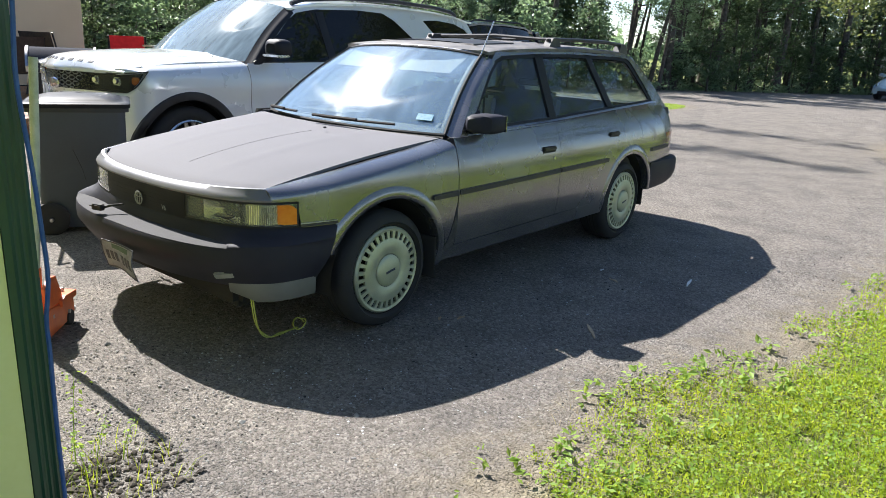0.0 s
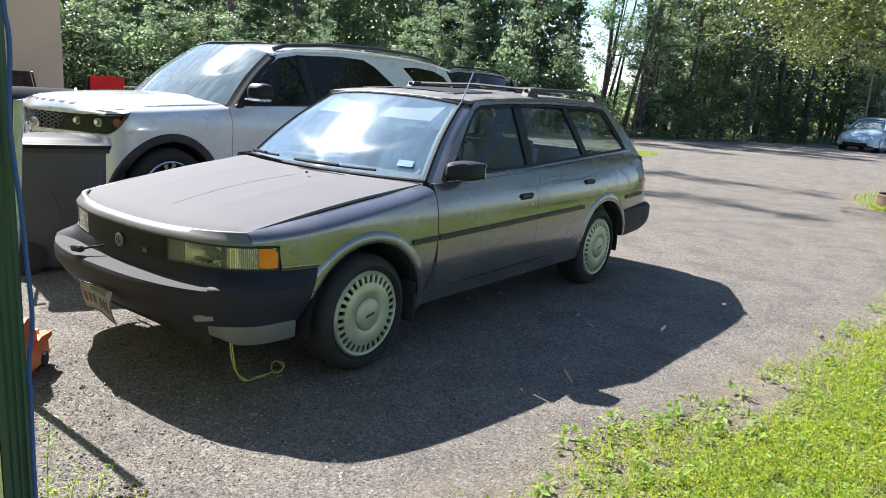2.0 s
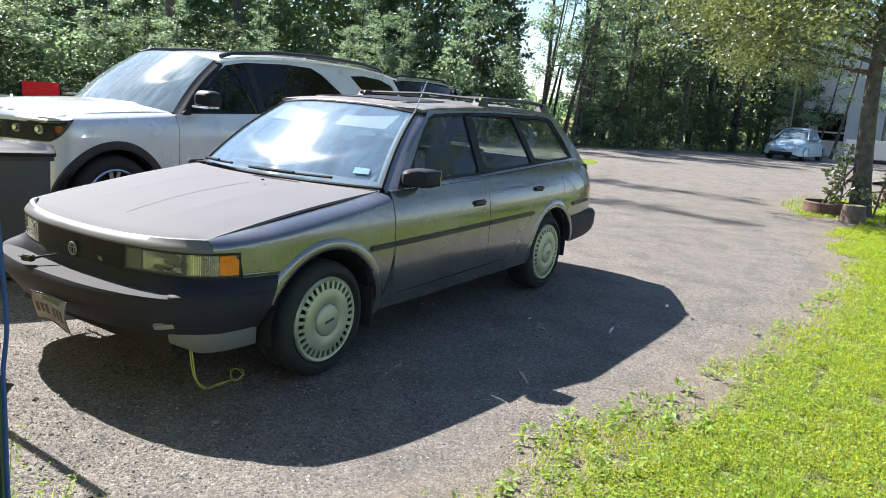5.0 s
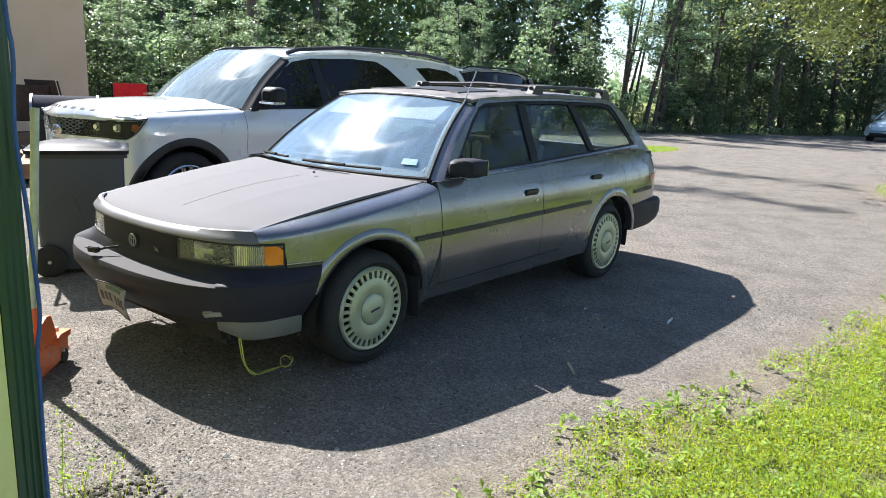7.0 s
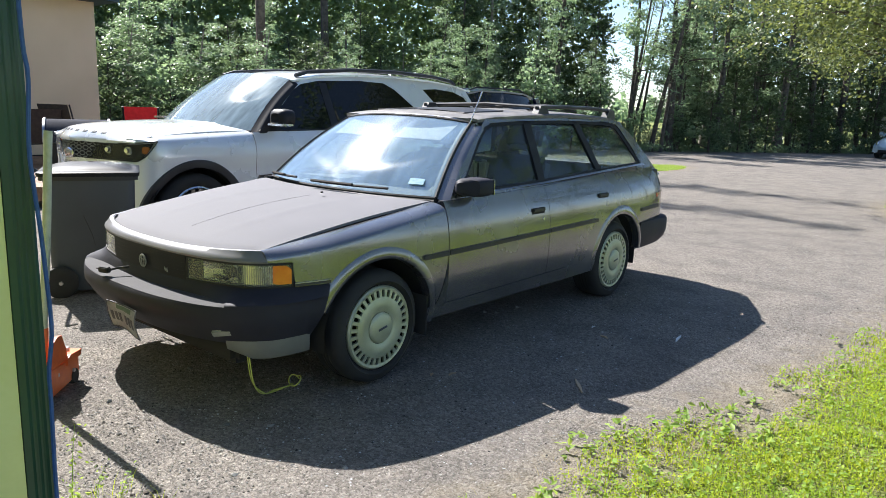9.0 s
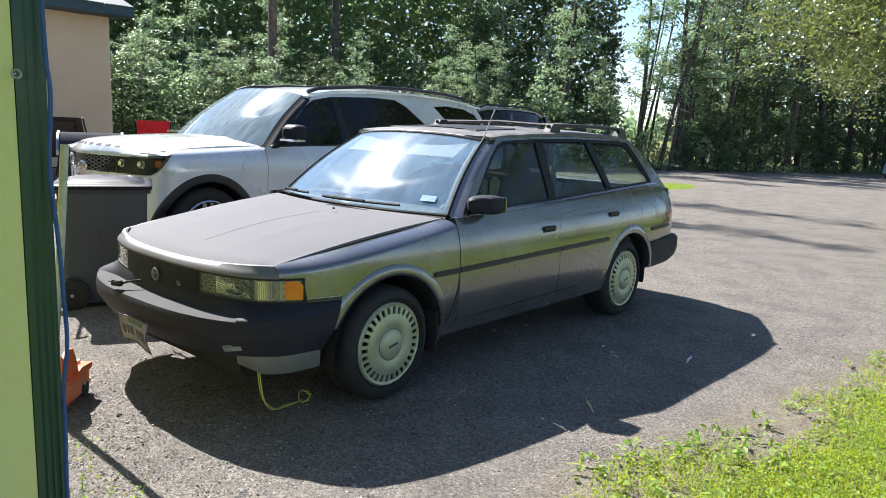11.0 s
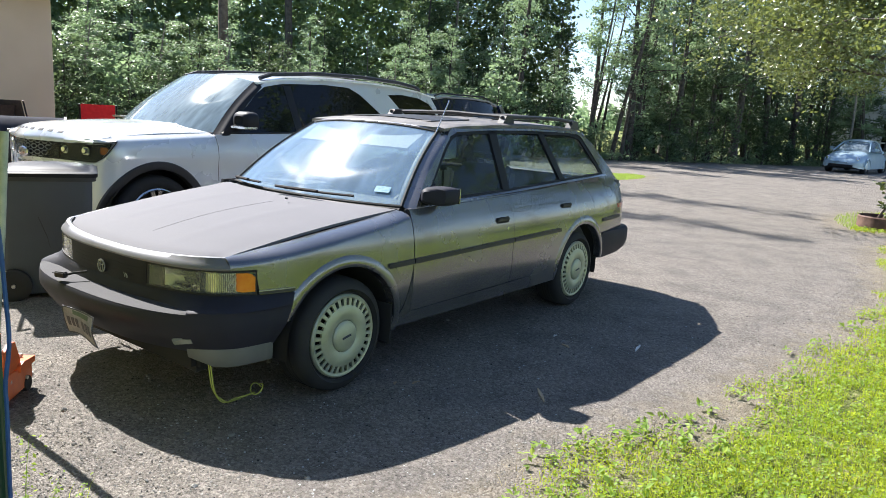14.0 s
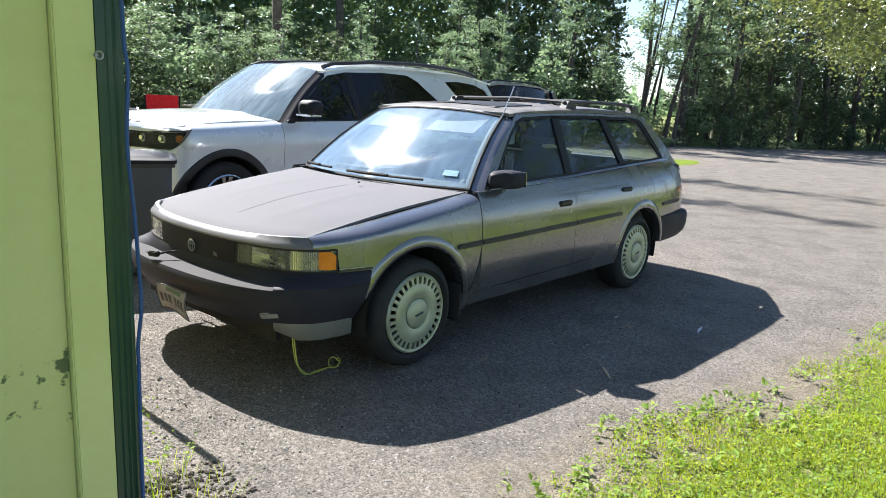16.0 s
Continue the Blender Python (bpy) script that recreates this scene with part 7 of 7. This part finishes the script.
def wall_weed(x, y, h, n, lean_):
    """A thin upright weed: a bent stem with small paired leaves."""
    w = thing("weed", "thin small-leaved weed growing beside the wall", "weed", pose(x, y, 0), group="weeds by the wall")
    stem = [Vector((lean_ * h * f * f, lean_ * .6 * h * f * f, h * f - .004)) for f in np.linspace(0, 1, 7)]
    part("stem", tube(stem, [.0024 * (1 - .7 * f) for f in np.linspace(0, 1, 7)], 5), leaf_weed, w)
    t = rng.uniform(.25, 1, n)
    c = np.stack((lean_ * h * t * t, lean_ * .6 * h * t * t, h * t), 1) + rng.normal(0, 1, (n, 3)) * np.array((.02, .02, .008))
    ob_ = new("leaves", leaf_mesh("leaves", c, rng.uniform(.010, .026, n), leaf_weed, .1, .5))
    ob_.parent = w


for x, y, h, n, l in ((-1.64, -.93, .33, 46, .1), (-1.60, -1.0, .16, 26, .4), (-1.67, -1.08, .20, 30, -.2), (-1.52, -1.02, .12, 20, .6)):
    wall_weed(x, y, h, n, l)


# deep woods behind the first rows: leaves only, past counting, shade put into their colour
n = 140000
fa = rng.uniform(9.6, 86, n)
fd = np.array([base_d(a) for a in fa]) + rng.uniform(8.0, 13, n)
fz = rng.uniform(0, 1, n) * (1.0 + .24 * fd)
soft_edge = fa + rng.normal(0, .55, n)
keepf = ~((soft_edge > 23.0) & (soft_edge < 28.6))
fx, fy = EYE0[0] + fd * np.cos(np.radians(fa)), EYE0[1] + fd * np.sin(np.radians(fa))
keepf &= ~((fx < 5.5) & (fy < 22.5))
fc = np.stack((fx, fy, fz - .2), 1)[keepf]
for lit, leaf_, words in ((fa[keepf] > 38, leaf_half_shaded, "green leafy depth of the wood behind the birches, half shade put into its leaf colour"), (fa[keepf] < 38, leaf_shaded, "leafy depth of the wood behind the first trees, shade put into its leaf colour")):
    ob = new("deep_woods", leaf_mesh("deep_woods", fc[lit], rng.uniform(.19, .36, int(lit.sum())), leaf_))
    tagged(ob, words, "woods", kind="stuff")
# low weeds and brush along the foot of the wood
n = 42000
fa = rng.uniform(8.0, 84, n)
fd = np.array([base_d(a) for a in fa]) - .7 + np.abs(rng.normal(0, 1.5, n))
hh = .55 + .45 * np.sin(fa * 1.7) * np.sin(fa * .63 + 1) + .25 * np.sin(fa * 7.3)
fx, fy = EYE0[0] + fd * np.cos(np.radians(fa)), EYE0[1] + fd * np.sin(np.radians(fa))
keepf = ~((fx < 5.2) & (fy > 11) & (fy < 22))
fc = np.stack((fx, fy, np.array([ground_z(q) for q in fx]) + rng.uniform(0, 1, n) ** 1.4 * np.maximum(.25, hh) * 1.2), 1)[keepf]
ob = new("brush", leaf_mesh("brush", fc, rng.uniform(.07, .16, len(fc)), leaf_far, -.4, .4))
tagged(ob, "low green weeds and brush along the edge of the wood", "weeds", kind="stuff")
# far low tree line beyond the field
n = 9000
fa = rng.uniform(18, 36, n)
fd = rng.uniform(150, 170, n)
top = 3.0 + 1.6 * np.sin(fa * 3.1) + 1.0 * np.sin(fa * 9.7)
fc = np.stack((EYE0[0] + fd * np.cos(np.radians(fa)), EYE0[1] + fd * np.sin(np.radians(fa)), rng.uniform(-1.2, 1, n) * top), 1)
ob = new("far_woods", leaf_mesh("far_woods", fc, rng.uniform(.8, 1.6, len(fc)), leaf_far))
tagged(ob, "far woods beyond the field", "woods", kind="stuff")

# unseen trees added round the back, to darken window reflections and sky fill
for k in range(17):
    a = -172 + k * 10.3
    x, y = at_az(a, 22 + rng.uniform(-3, 3))
    set_at(WOODS[int(rng.integers(0, 6))], x, y, rng.uniform(1.5, 1.9), rng.uniform(1.5, 2.0), rng.uniform(0, 6.28))


# ---- grass, weeds, loose stones ----
def stuff(name, me, label, category):
    ob = new(name, me)
    return tagged(ob, label, category, kind="stuff")


def scatter(n, x0, x1, y0, y1, keep):
    x = rng.uniform(0, 1, n) ** 1.7 * (x1 - x0) + x0
    y = rng.uniform(y0, y1, n)
    ok = np.array([keep(a, b) for a, b in zip(x, y)])
    return x[ok], y[ok]


def blades(name, x, y, h, width, material, lean_=.5):
    n = len(x)
    a = rng.uniform(0, math.tau, n)
    b = a + rng.normal(math.pi / 2, .5, n)
    z = np.array([ground_z(q) for q in x]) - .004
    ln = h * rng.uniform(.1, lean_, n)
    w = width * rng.uniform(.6, 1.3, n)
    p0 = np.stack((x - np.cos(a) * w, y - np.sin(a) * w, z), 1)
    p1 = np.stack((x + np.cos(a) * w, y + np.sin(a) * w, z), 1)
    mx, my = x + np.cos(b) * ln * .4, y + np.sin(b) * ln * .4
    p2 = np.stack((mx + np.cos(a) * w * .7, my + np.sin(a) * w * .7, z + h * .65), 1)
    p3 = np.stack((mx - np.cos(a) * w * .7, my - np.sin(a) * w * .7, z + h * .65), 1)
    p4 = np.stack((x + np.cos(b) * ln, y + np.sin(b) * ln, z + h), 1)
    co = np.stack((p0, p1, p2, p3, p4), 1).reshape(-1, 3)
    i = np.arange(n)[:, None] * 5
    faces = np.concatenate((i + np.array((0, 1, 2)), i + np.array((0, 2, 3)), i + np.array((3, 2, 4))), 0)
    me = bpy.data.meshes.new(name)
    me.from_pydata(co.tolist(), [], faces.tolist())
    me.materials.append(material)
    return me


straw = leaf_material("dry_straw_stem", (0.30, 0.24, 0.12), (0.50, 0.42, 0.24), (0.5, 0.42, 0.22), 0.2, 0.8, 0.1)


def edge_noise(x, y):
    return .22 * noise.noise(Vector((x * 2.1, y * 2.1, 1))) + .10 * noise.noise(Vector((x * 6.3, y * 6.3, 4)))


def grown(x, y):
    d = lawn_depth(x, y) + edge_noise(x, y)
    bare = noise.noise(Vector((x * 1.9, y * 1.9, 9)))
    return d > 0 and (bare < .25 + .4 * min(1, d)) and (noise.noise(Vector((x * 7, y * 7, 2))) < .36) and rng.uniform() < min(1, .28 + d * 2.0)


gx, gy = scatter(250000, -1.6, 16, -5.6, -1.6, grown)
tuft = np.array([.65 + .75 * max(0, noise.noise(Vector((a * 5, b * 5, 21)))) + .5 * max(0, noise.noise(Vector((a * 1.6, b * 1.6, 30)))) for a, b in zip(gx, gy)])
stuff("lawn_grass", blades("lawn_grass", gx, gy, rng.uniform(.02, .075, len(gx)) * tuft, .0015 + .0003 * np.maximum(0, gx), leaf_lawn, .9), "short sunlit green lawn grass", "grass")
cx, cy = scatter(400000, -1.6, 16, -5.4, -1.6, grown)
cz = np.array([ground_z(q) for q in cx]) + rng.uniform(.008, .05, len(cx))
low = rng.uniform(0, 1, len(cx)) < .20
stuff("ground_ivy", leaf_mesh("ground_ivy", np.stack((cx, cy, cz), 1)[low], rng.uniform(.010, .025, int(low.sum())) * (1 + .06 * np.maximum(0, cx[low])), leaf_weed, .05, .7, .7, .15), "darker low leaves among the lawn grass", "weeds")
cx, cy, cz = cx[~low], cy[~low], cz[~low]
stuff("clover", leaf_mesh("clover", np.stack((cx, cy, cz), 1), rng.uniform(.006, .016, len(cx)) * (1 + .06 * np.maximum(0, cx)), leaf_lawn, .05, .8, .75, .1), "small clover and weed leaves in the lawn", "weeds")
bx, by = scatter(16000, 14, 19, 4.2, 6.4, lambda a, b: lawn_depth(a, b) > .05)
stuff("far_grass", blades("far_grass", bx, by, rng.uniform(.02, .055, len(bx)), .012, leaf_weed, .9), "patch of grass beside the drive", "grass")
tx, ty_ = scatter(2600, 10.6, 14.6, -2.8, -1.0, lambda a, b: lawn_depth(a, b) > .02 and rng.uniform() < .8)
stuff("tuft_grass", blades("tuft_grass", tx, ty_, rng.uniform(.03, .08, len(tx)), .006, leaf_weed, .9), "grass tufts round the fire ring", "grass")

fx_, fy_ = scatter(16000, -8, 16, -14, -5.5, lambda a, b: True)
stuff("lawn_beyond", blades("lawn_beyond", fx_, fy_, rng.uniform(.04, .12, len(fx_)), .02, leaf_lawn, .9), "lawn grass going on away from the drive", "grass")
sx_, sy_ = scatter(26000, -1.6, 12, -5.0, -1.8, lambda a, b: lawn_depth(a, b) + edge_noise(a, b) > -.12 and noise.noise(Vector((a * 3.1, b * 3.1, 5))) > -.05)
stuff("dry_straw", blades("dry_straw", sx_, sy_, rng.uniform(.008, .035, len(sx_)), .0016, straw, 2.5), "dry straw-coloured grass stems in the lawn", "grass")
# broad-leaved weeds along the lawn's edge
wc, wl = [], []
for _ in range(210):
    x = rng.uniform(-1.4, 1) ** 1 * 1 if rng.uniform() < .5 else rng.uniform(0, 5)
    y = LAWN(x) - abs(rng.normal(0, .28)) + .10 + edge_noise(x, LAWN(x)) * .8
    big = rng.uniform(.018, .052)
    for q in range(int(rng.integers(4, 10))):
        a = rng.uniform(0, math.tau)
        r = big * rng.uniform(.3, .9)
        wc.append((x + math.cos(a) * r, y + math.sin(a) * r, rng.uniform(.012, .06)))
        wl.append(big * rng.uniform(.7, 1.2))
stuff("broad_weeds", leaf_mesh("broad_weeds", np.array(wc), np.array(wl), leaf_weed, -.15, .5, .75, .3), "broad-leaved weeds at the lawn's edge", "weeds")

# stones
def stones(name, n, x0, x1, y0, y1, s0, s1, material, keep=lambda a, b: True):
    V = np.array([(math.cos(k * math.tau / 5 + h), math.sin(k * math.tau / 5 + h), z) for z, h in ((-.35, 0), (.45, .6)) for k in range(5)] + [(0, 0, .95)])
    V[5:10, :2] *= .78
    F = np.array([(k, (k + 1) % 5, 5 + k) for k in range(5)] + [((k + 1) % 5, 5 + (k + 1) % 5, 5 + k) for k in range(5)] + [(5 + k, 5 + (k + 1) % 5, 10) for k in range(5)])
    x, y = scatter(n, x0, x1, y0, y1, keep)
    n = len(x)
    s = rng.uniform(s0, s1, n) * rng.uniform(.5, 1, n)
    co = V[None] * rng.uniform(.65, 1.25, (n, len(V), 1)) * (s[:, None] * rng.uniform(.6, 1.2, (n, 3)) * np.array((1, 1, .6)))[:, None, :]
    a = rng.uniform(0, math.tau, n)
    c, sn = np.cos(a)[:, None], np.sin(a)[:, None]
    px = co[:, :, 0] * c - co[:, :, 1] * sn + x[:, None]
    py = co[:, :, 0] * sn + co[:, :, 1] * c + y[:, None]
    pz = co[:, :, 2] + np.array([ground_z(q) for q in x])[:, None] + (s * .15)[:, None]
    P = np.stack((px, py, pz), 2).reshape(-1, 3)
    faces = (F[None] + (np.arange(n) * len(V))[:, None, None]).reshape(-1, 3)
    me = bpy.data.meshes.new(name)
    me.from_pydata(P.tolist(), [], faces.tolist())
    me.materials.append(material)
    return me


def stone_material():
    m = bpy.data.materials.new("loose_stone")
    m.use_nodes = True
    nt = m.node_tree
    geo = nt.nodes.new("ShaderNodeNewGeometry")
    r = nt.nodes.new("ShaderNodeValToRGB")
    r.color_ramp.elements[0].color, r.color_ramp.elements[1].color = rgb((.15, .143, .135)), rgb((.38, .362, .335))
    r.color_ramp.elements.new(.6).color = rgb((.25, .238, .22))
    nt.links.new(geo.outputs["Random Per Island"], r.inputs["Fac"])
    nt.links.new(r.outputs["Color"], nt.nodes["Principled BSDF"].inputs["Base Color"])
    nt.nodes["Principled BSDF"].inputs["Roughness"].default_value = .9
    return m


loose = stone_material()
on_drive = lambda a, b: lawn_depth(a, b) < .15 and not (a < -2.0 and b > -1.5)
stuff("gravel", stones("gravel", 52000, -2.2, 9, -2.7, 2.2, .003, .0075, loose, on_drive), "loose grey gravel on the drive", "gravel")
stuff("coarse_gravel", stones("coarse_gravel", 3400, -2.1, 9, -2.6, 2.0, .005, .0095, loose, lambda a, b: on_drive(a, b) and noise.noise(Vector((a * 1.3, b * 1.3, 12))) > -.12), "coarser stones among the gravel", "gravel")
stuff("pebbles", stones("pebbles", 200, -2.0, 8, -2.6, 1.8, .010, .022, loose, on_drive), "scattered larger pebbles on the drive", "gravel")

pale = surface("pale_chip", (0.42, 0.43, 0.45), (0.66, 0.67, 0.68), 60, 0.8)
stuff("pale_chips", stones("pale_chips", 420, -.9, 3.4, -1.9, -.3, .003, .008, pale, on_drive), "small pale chips scattered on the gravel", "debris")
dark_clod = surface("dark_pebble", (0.03, 0.028, 0.026), (0.07, 0.066, 0.06), 40, 0.9)
stuff("dark_pebbles", stones("dark_pebbles", 2400, -1.9, 8, -2.5, 1.8, .004, .0085, dark_clod, on_drive), "scattered small dark stones and clods", "gravel")
clod = surface("dark_soil", (0.035, 0.028, 0.022), (0.08, 0.066, 0.052), 40, 0.95)
stuff("soil_clods", stones("soil_clods", 420, -1.72, -1.36, -1.30, -.95, .006, .020, clod), "crumbled dark soil below the downspout", "soil")
dx, dy = scatter(130, -1.74, -1.40, -1.30, -.85, lambda a, b: True)
stuff("dry_grass", blades("dry_grass", dx, dy, rng.uniform(.03, .12, len(dx)), .0015, leaf_lawn, 1.2), "thin yellowish grass by the downspout", "grass")
